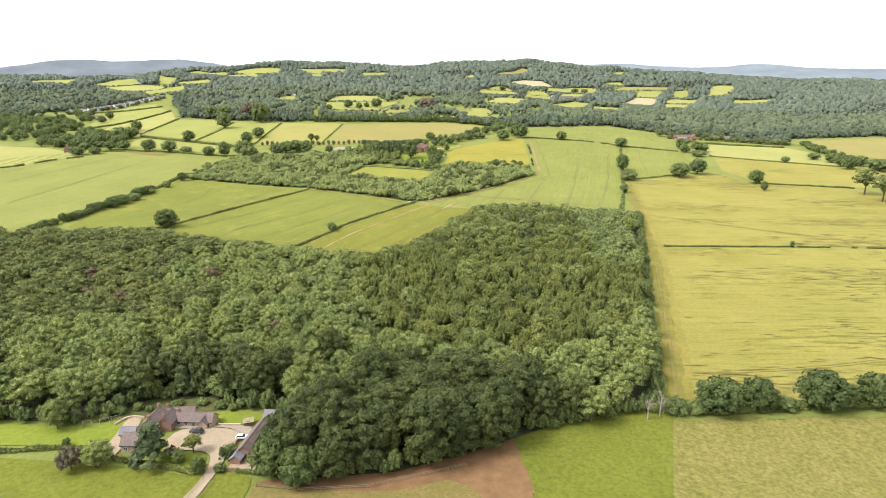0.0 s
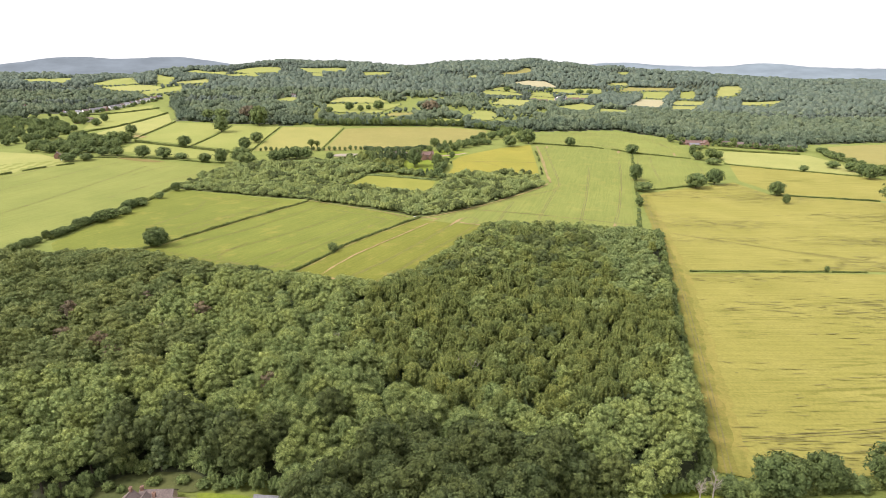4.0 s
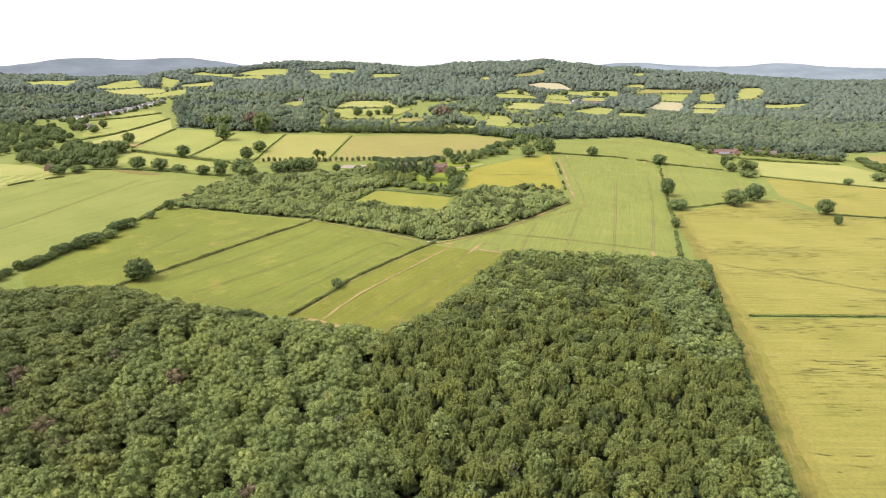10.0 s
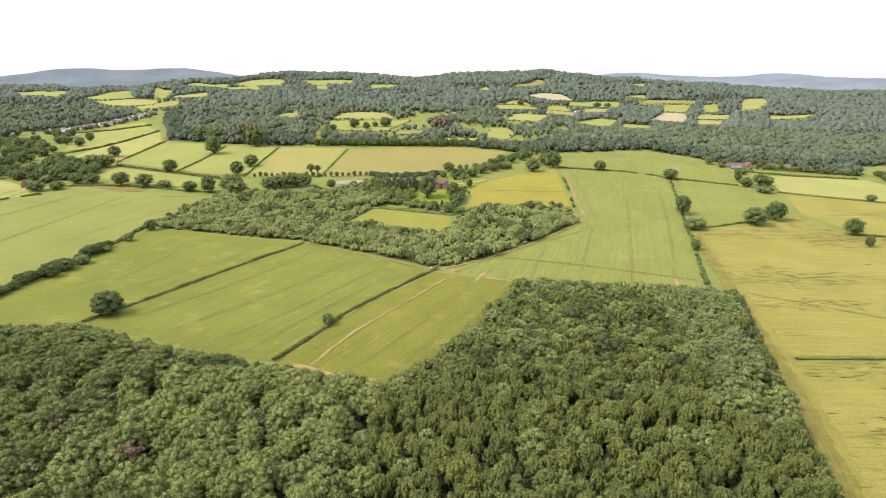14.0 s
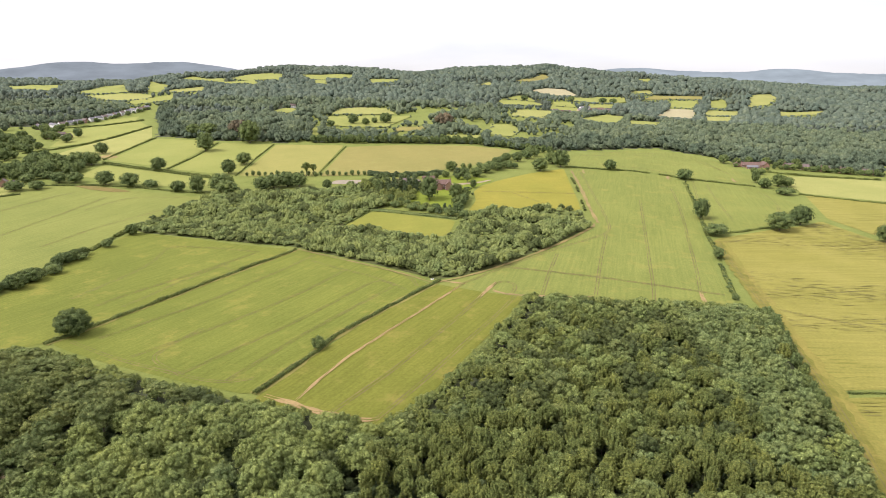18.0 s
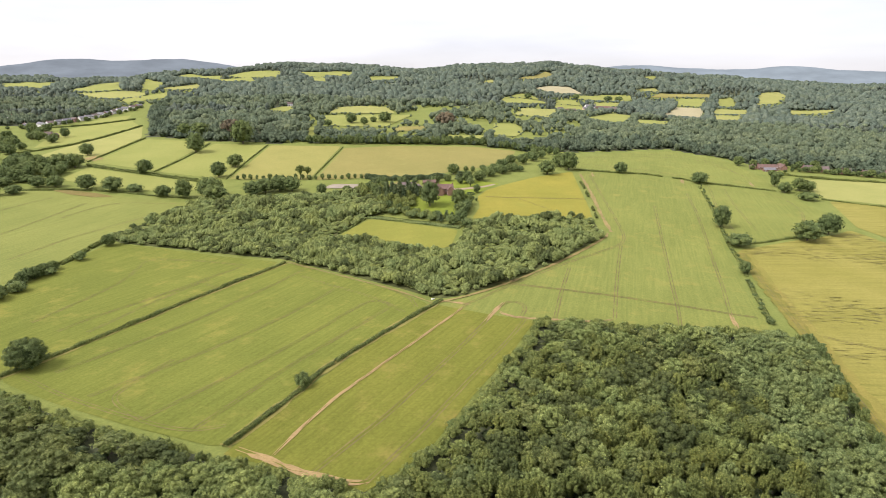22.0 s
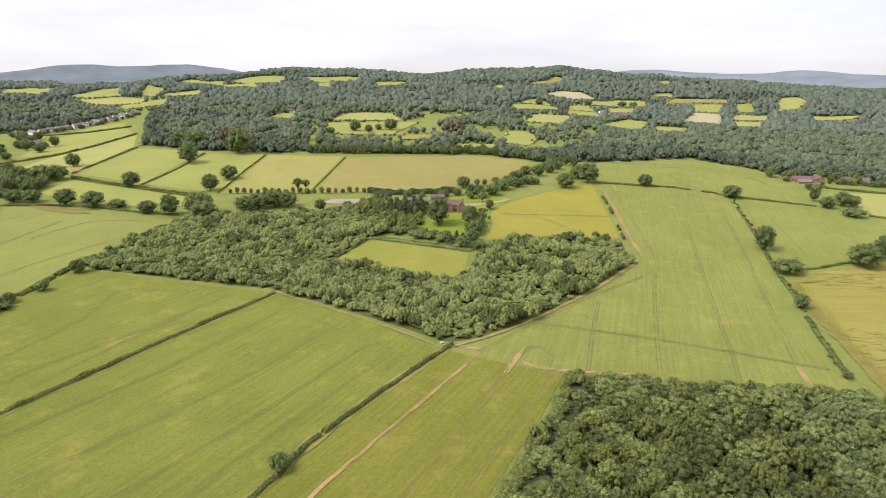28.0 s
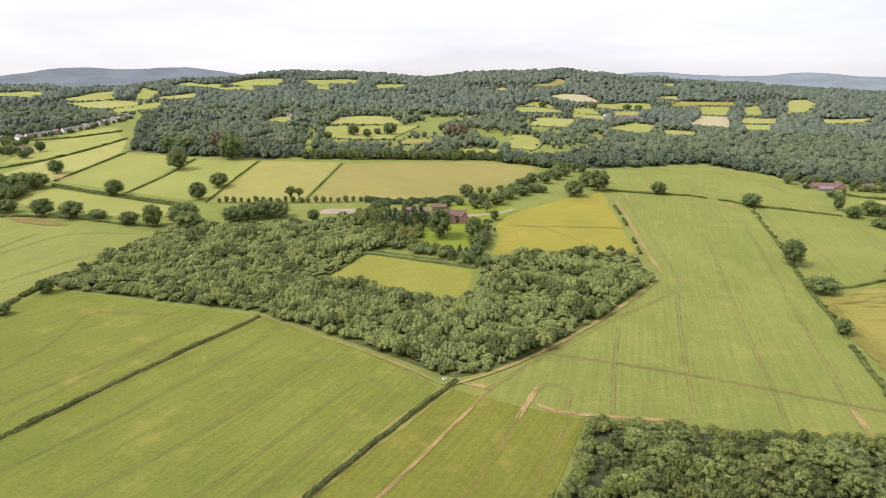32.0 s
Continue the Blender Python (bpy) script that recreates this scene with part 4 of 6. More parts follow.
# species: material, typical width and height, then the crown's lowest point, lobes, clumps a lobe, clump size, form
SPECIES = {
    "ash": (M_ASH, 9.5, 14.0, 2.5, 24, 27, 0.56, "round"),
    "oak": (M_OAK, 14.0, 20.0, 0.8, 44, 85, 0.6, "full"),
    "ash_near": (M_ASH, 9.5, 14.0, 1.5, 28, 75, 0.5, "full"),
    "oak_far": (M_OAK, 14.0, 20.0, 0.8, 30, 24, 0.8, "full"),
    "poplar": (M_POPLAR, 7.0, 15.0, 3.5, 20, 20, 0.55, "tuft"),
    "pine": (M_PINE, 8.5, 14.0, 4.0, 15, 15, 0.85, "pine"),
    "willow": (M_WILLOW, 9.0, 12.0, 1.5, 22, 25, 0.56, "round"),
    "lone": (M_LONE, 16.0, 14.0, 0.4, 34, 60, 0.75, "full"),
    "lone_far": (M_LONE, 16.0, 14.0, 0.4, 24, 34, 0.78, "full"),
    "bush": (M_LONE, 6.0, 4.5, 0.1, 14, 20, 0.4, "full"),
    "conifer": (M_DARK, 7.0, 14.0, 0.8, 24, 12, 0.8, "cone"),
    "sapling": (M_YOUNG, 7.5, 6.0, 0.2, 11, 13, 0.52, "round"),
    "dead": (M_COPPER, 8.0, 14.0, 4.0, 14, 16, 0.9, "pine"),
    "copper": (M_COPPER, 24.0, 18.0, 3.0, 26, 10, 1.6, "round"),
}
CROWNS, STEMS = {}, {}
for s_name, (s_mat, s_w, s_h, s_low, s_lobes, s_per, s_size, s_kind) in SPECIES.items():
    CROWNS[s_name] = [crown(31 * v + 7, s_w, s_h, s_low, s_lobes, s_per, s_size, s_kind, (5, 2) if s_name in ("sapling", "poplar", "ash", "pine", "willow") else (8, 4), {"pine": 4, "sapling": 4}.get(s_name, 5), 2) for v in range(5)]
    STEMS[s_name] = [stem(s_h, s_w * 0.028 + 0.06, 3 if s_name in ("sapling", "bush") else 5, v, s_w * 0.27) for v in range(5)]
CROWN_MESH = {k: [leafy_mesh("crown", v, SPECIES[k][0]) for v in vs] for k, vs in CROWNS.items()}
STEM_MESH = {k: [faces_mesh("trunk", v, M_BARK) for v in vs] for k, vs in STEMS.items()}
TREE_RNG = np.random.default_rng(11)


def tree(species, x, y, w, h, label, category="tree", group="", name="tree"):
    if species == "ash":
        species = "ash_near"
    if species == "lone" and y > 700:
        species = "lone_far"
    s = SPECIES[species]
    v = int(TREE_RNG.integers(5))
    e = new(name)
    e.matrix_world = Matrix.LocRotScale((x, y, float(ground(x, y))), Euler((0, 0, TREE_RNG.uniform(0, 6.28))), (w / s[1], w / s[1], h / s[2]))
    for n, m in (("trunk", STEM_MESH[species][v]), ("crown", CROWN_MESH[species][v])):
        new(n, m).parent = e
    return tagged(e, label, category, group)


def scattered(poly, step, seed, jitter=0.38):
    rng = np.random.default_rng(seed)
    xs, ys = [p[0] for p in poly], [p[1] for p in poly]
    a, b = np.meshgrid(np.arange(min(xs), max(xs), step), np.arange(min(ys), max(ys), step * 0.87))
    a = a + (np.arange(a.shape[0]) % 2)[:, None] * step / 2
    a, b = a + rng.uniform(-jitter, jitter, a.shape) * step, b + rng.uniform(-jitter, jitter, b.shape) * step
    ok = inside(a, b, poly)
    return np.c_[a[ok], b[ok]]


def woodland(name, places, widths, heights, protos, stems, leaf, label, seed, category="wood"):
    """Many trees as one mass."""
    rng = np.random.default_rng(seed)
    z = ground(places[:, 0], places[:, 1])
    pick, yaw = rng.integers(len(protos), size=len(places)), rng.uniform(0, 2 * math.pi, len(places))
    out, kinds = [], []
    for k, (c, s) in enumerate(zip(protos, stems)):
        sel = np.nonzero(pick == k)[0]
        if not len(sel):
            continue
        for (p, f), slot in ((c, 0), (loose(s), 1)):
            if not len(f):
                continue
            co, si = np.cos(yaw[sel])[:, None], np.sin(yaw[sel])[:, None]
            w, h = widths[sel][:, None], heights[sel][:, None]
            x = (p[:, 0] * co - p[:, 1] * si) * w + places[sel, 0][:, None]
            y = (p[:, 0] * si + p[:, 1] * co) * w + places[sel, 1][:, None]
            q = np.stack([x, y, p[:, 2] * h + z[sel][:, None]], -1).reshape(-1, 3)
            out.append((q, (f[None] + (np.arange(len(sel)) * len(p))[:, None, None]).reshape(-1, 3)))
            kinds.append(np.full(len(f) * len(sel), slot, np.int32))
    me = leafy_mesh(name, joined(out), leaf)
    me.materials.append(M_BARK)
    me.polygons.foreach_set("material_index", np.concatenate(kinds))
    return tagged(new(name, me), label, category, "", "stuff")


def lumpy(seed, r, h, sides, rings):
    """A closed uneven mass of foliage: corners, and faces that share them."""
    lat, ang = np.linspace(-1.2, math.pi / 2, rings + 1), np.arange(sides) * 2 * math.pi / sides
    p = np.array([(r * math.cos(k) * math.cos(t), r * math.cos(k) * math.sin(t), h * 0.5 + h * 0.5 * math.sin(k)) for k in lat for t in ang])
    k = np.array([1 + 0.55 * noise.noise((q[0] * 0.3 + seed * 7.1, q[1] * 0.3, q[2] * 0.3)) for q in p])
    f = []
    for i in range(rings):
        for j in range(sides):
            a_, b_ = i * sides + j, i * sides + (j + 1) % sides
            f += [(a_, b_, b_ + sides), (a_, b_ + sides, a_ + sides)]
    return p * np.c_[k, k, 0.5 + 0.5 * k], np.array(f)


def canopy(name, places, widths, heights, protos, leaf, label, seed):
    """A far wood: many soft crowns in one mesh."""
    rng = np.random.default_rng(seed)
    z = ground(places[:, 0], places[:, 1])
    pick, yaw = rng.integers(len(protos), size=len(places)), rng.uniform(0, 2 * math.pi, len(places))
    vs, fs, base = [], [], 0
    for k, (p, f) in enumerate(protos):
        sel = np.nonzero(pick == k)[0]
        co, si = np.cos(yaw[sel])[:, None], np.sin(yaw[sel])[:, None]
        w, h = widths[sel][:, None], heights[sel][:, None]
        x = (p[:, 0] * co - p[:, 1] * si) * w + places[sel, 0][:, None]
        y = (p[:, 0] * si + p[:, 1] * co) * w + places[sel, 1][:, None]
        vs.append(np.stack([x, y, p[:, 2] * h + z[sel][:, None]], -1).reshape(-1, 3))
        fs.append((f[None] + (np.arange(len(sel)) * len(p))[:, None, None] + base).reshape(-1, 3))
        base += len(sel) * len(p)
    v, f = np.concatenate(vs), np.concatenate(fs)
    me = leafy_mesh(name, (v, f), leaf)
    return tagged(new(name, me), label, "wood", "", "stuff")


NORTH_EDGE = np.array(densify([(178, 538), (150, 543), (85, 545), (33, 550), (15, 506), (-3, 468), (-22, 424), (-43, 404), (-67, 411), (-101, 421), (-137, 432), (-169, 443), (-225, 466), (-242, 462), (-310, 455), (-430, 440)], 3.0))
EAST_EDGE = np.array(densify([(92, 217), (96, 227), (111, 283), (132, 364), (150, 430), (166, 495), (178, 538)], 3.0))
WOOD_WORDS = {"ash": "bright green round-headed ash tree in the wood", "oak": "tall dark green oak at the edge of the wood", "poplar": "olive green upright poplar in the plantation", "pine": "dark blue-green pine in the wood", "willow": "pale grey-green willow at the edge of the wood"}
rng = np.random.default_rng(5)
stands = {k: [] for k in ("ash", "oak", "poplar", "pine", "willow")}
for species, step, zone in (("oak", 9.5, OAKS), ("pine", 8.0, PINES), ("willow", 8.2, WILLOWS), ("poplar", 6.2, POPLARS), ("ash", 8.8, WOOD)):
    pts = scattered(WOOD, step, 40 + len(species))
    sway = np.array([(noise.noise((x * 0.03, y * 0.03, 5.0)), noise.noise((x * 0.03, y * 0.03, 9.0))) for x, y in pts]) * 26.0
    px, py = pts[:, 0] + sway[:, 0], pts[:, 1] + sway[:, 1]
    ok = inside(px, py, zone) if species != "ash" else np.ones(len(pts), bool)
    for other, poly in (("oak", OAKS), ("pine", PINES), ("willow", WILLOWS), ("poplar", POPLARS)):
        if other == species:
            break
        ok &= ~inside(px, py, poly)
    # towards the northern end the kinds of tree mingle
    for p in pts[ok]:
        kind, north = species, p[1] > 405 + 30 * noise.noise((p[0] * 0.02, p[1] * 0.02, 2.0))
        if species in ("ash", "poplar", "willow") and rng.uniform() < (0.72 if north and species != "willow" else 0.08 if north else 0.06):
            kind = rng.choice(["oak", "oak", "poplar", "ash", "pine"] if north else ["ash", "ash", "oak", "willow"])
        # behind the farmhouse, darker oak leaves stand in for shade on the wood's front
        if kind == "ash" and p[1] < 234 and -112 < p[0] < -45 and noise.noise((p[0] * 0.09, p[1] * 0.09, 4.0)) > -0.12:
            kind = "oak"
        stands[str(kind)].append(p)
for species, pts in stands.items():
    pts = np.array(pts)
    s = SPECIES[species]
    edge = np.min(np.hypot(pts[:, 0][:, None] - NORTH_EDGE[:, 0], pts[:, 1][:, None] - NORTH_EDGE[:, 1]), 1)
    east = np.min(np.hypot(pts[:, 0][:, None] - EAST_EDGE[:, 0], pts[:, 1][:, None] - EAST_EDGE[:, 1]), 1)
    keep = (edge > 9) & (east > 5) & (np.abs(pts[:, 0]) < 0.8 * pts[:, 1] + 40)
    pts, edge = pts[keep], edge[keep]
    sc = rng.uniform(0.72, 1.3, len(pts)) * {"ash": 1.06, "pine": 1.1, "willow": 1.04}.get(species, 0.97) * (0.72 if species == "oak" else 1.0) ** (pts[:, 1] > 260)
    hs = np.sqrt(sc) * rng.uniform(0.84, 1.14, len(pts)) * np.clip(0.42 + edge / 70, 0, 1) * (0.8 if species == "oak" else 1.0) ** (pts[:, 1] > 260)
    alone = (pts[:, 0] > -62) & (pts[:, 0] < 42) & (pts[:, 1] < 285)
    for (x, y), p, q in zip(pts[alone], sc[alone], hs[alone]):
        tree(species, float(x), float(y), s[1] * p, s[2] * q, WOOD_WORDS[species], "tree", "trees of the near wood", species + "_tree")
    rest = ~alone & ~inside(pts[:, 0], pts[:, 1] - 2.0, BANK)
    woodland(species + "_wood", pts[rest], sc[rest], hs[rest], CROWNS["oak_far" if species == "oak" else species], [q[np.r_[0:11, len(q) // 2 : len(q) // 2 + 11]] for q in STEMS[species]], s[0], {"ash": "bright green broadleaf wood seen from above", "oak": "dark oaks scattered through the wood, some darkening its front as shade", "poplar": "olive green poplar plantation", "pine": "dark pine wood with a few bare patches", "willow": "pale grey-green willows along the wood"}[species], 3)

rim = np.array(densify([(-330, 200.5), (-147, 200), (-121, 199.5), (-110, 203), (-103, 212), (-97, 218.5), (-77, 220), (-67, 213), (-54, 210), (-41, 209), (-37, 182), (-33, 175), (-24, 173), (-2, 176), (22, 188), (40, 201), (68, 211), (91, 219), (94, 228), (109, 283), (130, 364), (148, 430), (164, 495), (176, 536)], 3.2))
rr = np.random.default_rng(15)
rim = rim + rr.uniform(-1.6, 1.6, rim.shape)
# darker leaves than the brow scrub put the trunk shadow into the colour
woodland("wood_edge_scrub", rim, rr.uniform(0.5, 0.95, len(rim)), rr.uniform(0.6, 1.5, len(rim)), CROWNS["sapling"], [np.zeros((0, 3, 3))] * 5, M_LONE, "tangled green scrub along the foot of the wood, leaves darkened as shade", 12, "scrub")
brow = np.array(densify([(175, 534), (150, 539), (85, 541), (35, 546), (18, 506), (0, 468), (-19, 424), (-42, 400), (-67, 407), (-101, 417), (-137, 428), (-169, 439), (-225, 462), (-310, 451)], 3.4))
brow = brow + rr.uniform(-2.5, 2.5, brow.shape)
woodland("wood_brow_scrub", brow, rr.uniform(0.5, 1.2, len(brow)), rr.uniform(0.4, 1.0, len(brow)), CROWNS["sapling"], [np.zeros((0, 3, 3))] * 5, M_HEDGE, "green scrub and small trees where wood meets barley", 13, "scrub")
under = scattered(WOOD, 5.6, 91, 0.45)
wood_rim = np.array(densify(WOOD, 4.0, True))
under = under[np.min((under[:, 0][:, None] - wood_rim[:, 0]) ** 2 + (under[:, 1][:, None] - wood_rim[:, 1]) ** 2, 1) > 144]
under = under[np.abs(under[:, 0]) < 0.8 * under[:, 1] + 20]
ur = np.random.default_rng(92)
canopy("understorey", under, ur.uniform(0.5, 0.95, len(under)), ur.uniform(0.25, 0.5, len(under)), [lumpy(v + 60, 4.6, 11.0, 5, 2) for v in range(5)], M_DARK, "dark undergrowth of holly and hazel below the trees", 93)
for x, y in ((-150, 292), (-172, 300), (-128, 310), (-140, 284), (-188, 330), (-160, 352), (-120, 330), (-64, 262)):
    tree("dead", x, y, rr.uniform(7, 11), rr.uniform(14, 17.5), "brown dying pine among green ones", "tree", "dying pines", "dead_tree")

def bare_tree(x, y, h, seed):
    """A leafless grey tree: a forked trunk and rising branches with twigs."""
    rng = np.random.default_rng(seed)
    e = new("bare_tree")
    e.matrix_world = Matrix.Translation((x, y, float(ground(x, y))))
    new("trunk", faces_mesh("trunk", stem(h, 0.28, 7, seed, h * 0.2), M_DEADWOOD)).parent = e
    for k in range(9):
        t, z = k * 2.4, h * rng.uniform(0.35, 0.75)
        b = new("branch", faces_mesh("branch", stem(h * rng.uniform(0.3, 0.45), 0.1, 5, seed + k, h * 0.08), M_DEADWOOD))
        b.parent = e
        b.matrix_local = Matrix.Translation((0.02 * h, 0.01 * h, z)) @ Euler((rng.uniform(0.5, 0.9), 0, t)).to_matrix().to_4x4()
    return tagged(e, "leafless grey tree standing among green ones", "tree", "bare trees")


for i, (x, y, h) in enumerate(((10, 281, 17), (16, 276, 16), (91, 213, 11), (86, 211, 10), (-46, 300, 16))):
    bare_tree(x, y, h, 200 + i * 20)

young = scattered(YOUNG_WOOD, 5.6, 77, 0.45)
yr = np.random.default_rng(8)
swell = np.array([noise.noise((x * 0.035, y * 0.035, 1.0)) for x, y in young])
ys_ = np.clip(yr.uniform(0.62, 1.25, len(young)) * (1.0 + 0.5 * swell), 0.6, 1.7)
yh_ = np.clip(ys_ * yr.uniform(0.75, 1.1, len(young)) * (1 + 0.7 * swell), 0.5, 1.6)
thicket = scattered(YOUNG_WOOD, 5.2, 78, 0.45)
young_rim = np.array(densify(YOUNG_WOOD, 4.0, True))
thicket = thicket[np.min((thicket[:, 0][:, None] - young_rim[:, 0]) ** 2 + (thicket[:, 1][:, None] - young_rim[:, 1]) ** 2, 1) > 30]
canopy("thicket", thicket, yr.uniform(0.6, 0.95, len(thicket)), yr.uniform(0.16, 0.32, len(thicket)), [lumpy(v + 80, 4.6, 11.0, 6, 2) for v in range(5)], M_HEDGE, "low green thicket filling the young wood", 94)
darker = np.array([noise.noise((x * 0.05, y * 0.05, 6.0)) for x, y in young]) + yr.normal(0, 0.25, len(young)) > 0.2
for kind, leaf, words in ((~darker, M_YOUNG, "dense young broadleaf wood of low rounded trees"), (darker, M_OAK, "darker young oaks scattered through the young wood")):
    woodland("young_wood", young[kind], ys_[kind], yh_[kind], CROWNS["sapling"], [np.zeros((0, 3, 3))] * 5, leaf, words, 4)

# far woods: crowns a little larger and further apart with distance
mid_protos = [joined([lumpy(v, 4.2, 10.6, 5, 2), crown(90 + v, 12.0, 12.6, 3.0, 4, 3, 1.3, "round", None, 4, 2)]) for v in range(6)]
far_protos = [joined([lumpy(v + 20, 5.0, 12.0, 5, 2), crown(70 + v, 12.4, 12.6, 2.0, 1, 2, 2.0, "round", None, 4, 2)]) for v in range(6)]
fir_protos = [joined([lumpy(v + 40, 4.3, 12.6, 5, 2)]) for v in range(4)]
front_protos = [joined([lumpy(v + 9, 4.6, 10.8, 6, 3), crown(120 + v, 12.6, 12.6, 0.6, 11, 12, 1.0, "full", None, 4, 2)]) for v in range(6)]
fr = np.random.default_rng(21)
bands, y0 = [], 1020.0
while y0 < 3300:
    step = 10.4 + (y0 - 1020) * 0.0036
    xs = np.arange(-0.77 * y0 - 60, 0.77 * y0 + 60, step)
    bands.append(np.c_[xs + fr.uniform(-0.45, 0.45, len(xs)) * step, np.full(len(xs), y0) + fr.uniform(-0.5, 0.5, len(xs)) * step, np.full(len(xs), step)])
    y0 += step * (0.95 if y0 < 1500 else 1.3)
fw = np.concatenate(bands)
fw = fw[far_woods(fw[:, 0], fw[:, 1])]
# open parkland above the tan field: trees in loose groups on grass
clump = np.array([noise.noise((x * 0.014, y * 0.007, 3.0)) for x, y in fw[:, :2]]) + fr.normal(0, 0.2, len(fw))
parkland = inside(fw[:, 0], fw[:, 1], PARK) & (fw[:, 1] > 1150)
fw = fw[~parkland | (clump > 0.02)]
margins = []
for _, outline in FAR_FIELDS:
    rim_ = np.array(densify(outline, 13.0, True))
    rim_ = rim_[fr.uniform(0, 1, len(rim_)) < 0.5]
    margins.append(np.c_[rim_ + fr.normal(0, 3, rim_.shape), np.full(len(rim_), fr.uniform(4.0, 6.0))])
fw = np.concatenate([fw] + margins)
fsize = fw[:, 2] / 11.5 * fr.uniform(0.6, 1.5, len(fw))
# hedgerow and scrub stay low on the near side of each far field
low_side = np.full(len(fw), 99.0)
for reach in (240, 180, 130, 90, 60, 35, 15):
    for _, outline in FAR_FIELDS:
        k = 1 + reach / fw[:, 1]
        low_side[inside(fw[:, 0] * k, fw[:, 1] * k, outline)] = 2.2 + reach * 0.065
ftall = np.minimum(np.minimum(fsize, 1.5) * fr.uniform(0.55, 1.0, len(fw)), low_side / 13.0 * fr.uniform(0.7, 1.3, len(fw)))
fsize = np.minimum(fsize, ftall * 1.6 + 0.15)
front = fw[:, 1] < np.interp(fw[:, 0], WOOD_LINE[:, 0], WOOD_LINE[:, 1]) + 75
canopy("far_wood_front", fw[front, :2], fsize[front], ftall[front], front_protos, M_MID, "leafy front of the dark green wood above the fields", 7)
fw, fsize, ftall = fw[~front], fsize[~front], ftall[~front]
# blocks of planted firs among the broadleaf woods
firs = np.array([noise.noise((x * 0.0022 + 3.0, y * 0.006, 4.0)) for x, y in fw[:, :2]]) > 0.22
firs &= (fw[:, 1] > 1420) & ~inside(fw[:, 0], fw[:, 1], PARK)
canopy("fir_woods", fw[firs, :2], fsize[firs] * 0.85, ftall[firs] * 1.05, fir_protos, M_FIR, "blocks of dark firs among the far woods, haze blue in their colour", 9)
# beyond 1650 m the bluer leaves paint in more haze
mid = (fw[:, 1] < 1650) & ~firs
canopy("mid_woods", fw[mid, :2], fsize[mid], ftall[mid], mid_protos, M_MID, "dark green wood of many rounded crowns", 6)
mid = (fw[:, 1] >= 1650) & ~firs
canopy("far_woods", fw[mid, :2], fsize[mid], ftall[mid], far_protos, M_FAR, "rolling dark green woods reaching to the hills, blued by painted haze", 8)


def hedge(line, width, height, label, seed=0, gaps=0.0, material=None, name="hedge"):
    rng = np.random.default_rng(seed + 100)
    pts = np.array(densify(line, 1.0))
    n = len(pts)
    marks = np.arange(0, n + 9, 5)
    pts = pts + np.c_[np.interp(np.arange(n), marks, rng.normal(0, 0.2, len(marks))), np.interp(np.arange(n), marks, rng.normal(0, 0.2, len(marks)))]
    d = np.gradient(pts, axis=0)
    d /= np.linalg.norm(d, axis=1)[:, None] + 1e-9
    nrm = np.c_[-d[:, 1], d[:, 0]]
    n = len(pts)
    tall = height * (0.6 + 0.8 * np.interp(np.arange(n), np.arange(0, n + 9, 6), rng.uniform(0, 1, len(np.arange(0, n + 9, 6)))))
    keep = np.interp(np.arange(n), np.arange(0, n + 14, 9), rng.uniform(0, 1, len(np.arange(0, n + 14, 9)))) >= gaps
    z = ground(pts[:, 0], pts[:, 1])
    out = []
    per = max(6, int(5 * (width + height)))
    size = 0.42 + 0.16 * height
    for i in range(n):
        if not keep[i]:
            continue
        t = rng.uniform(0, math.pi, per)
        r = rng.uniform(0.75, 1.08, per)
        off = np.cos(t) * width / 2 * r
        up = np.sin(t) ** 0.6 * tall[i] * r
        c = np.c_[pts[i, 0] + nrm[i, 0] * off + d[i, 0] * rng.uniform(-0.6, 0.6, per), pts[i, 1] + nrm[i, 1] * off + d[i, 1] * rng.uniform(-0.6, 0.6, per), z[i] + up]
        nn = np.c_[nrm[i, 0] * np.cos(t), nrm[i, 1] * np.cos(t), np.sin(t) + 0.2] + rng.normal(0, 0.4, (per, 3))
        nn /= np.linalg.norm(nn, axis=1)[:, None]
        out.append(clumps(c, nn, size, rng))
        if i + 1 < n and keep[i + 1]:
            sec = []
            for j in (i, i + 1):
                w = width * 0.36
                base = [(pts[j] + nrm[j] * w, z[j]), (pts[j] + nrm[j] * w * 0.8, z[j] + tall[j] * 0.75), (pts[j] - nrm[j] * w * 0.8, z[j] + tall[j] * 0.75), (pts[j] - nrm[j] * w, z[j])]
                sec.append([(p[0], p[1], h) for p, h in base])
            out.append(halved([[sec[0][k], sec[0][k + 1], sec[1][k + 1], sec[1][k]] for k in range(3)]))
    return tagged(new(name, faces_mesh(name, np.concatenate(out), material or M_HEDGE)), label, "hedge")


hedge([(-229, 475), (-218, 499), (-206, 527), (-196, 550), (-187, 574), (-176, 600), (-166, 623), (-155, 646), (-147, 663)], 2.7, 2.0, "long clipped dark green hedge between barley fields", 1, 0.03)
for line, w in (([(-229, 475), (-218, 499), (-206, 527), (-196, 550), (-187, 574), (-176, 600), (-166, 623), (-155, 646), (-147, 663)], 5.0), ([(-101, 429), (-92, 449), (-82, 473), (-77, 490), (-65, 513), (-50, 540), (-38, 560), (-24, 584)], 5.0)):
    v_, f_ = strip(line, w, 0.36, 0.35, 0.0, 9)
    tagged(new("grass_margin", mesh_of("grass_margin", v_, f_, M_MARGIN)), "uncut dry grass margin along the field hedge", "grass", "", "structure")
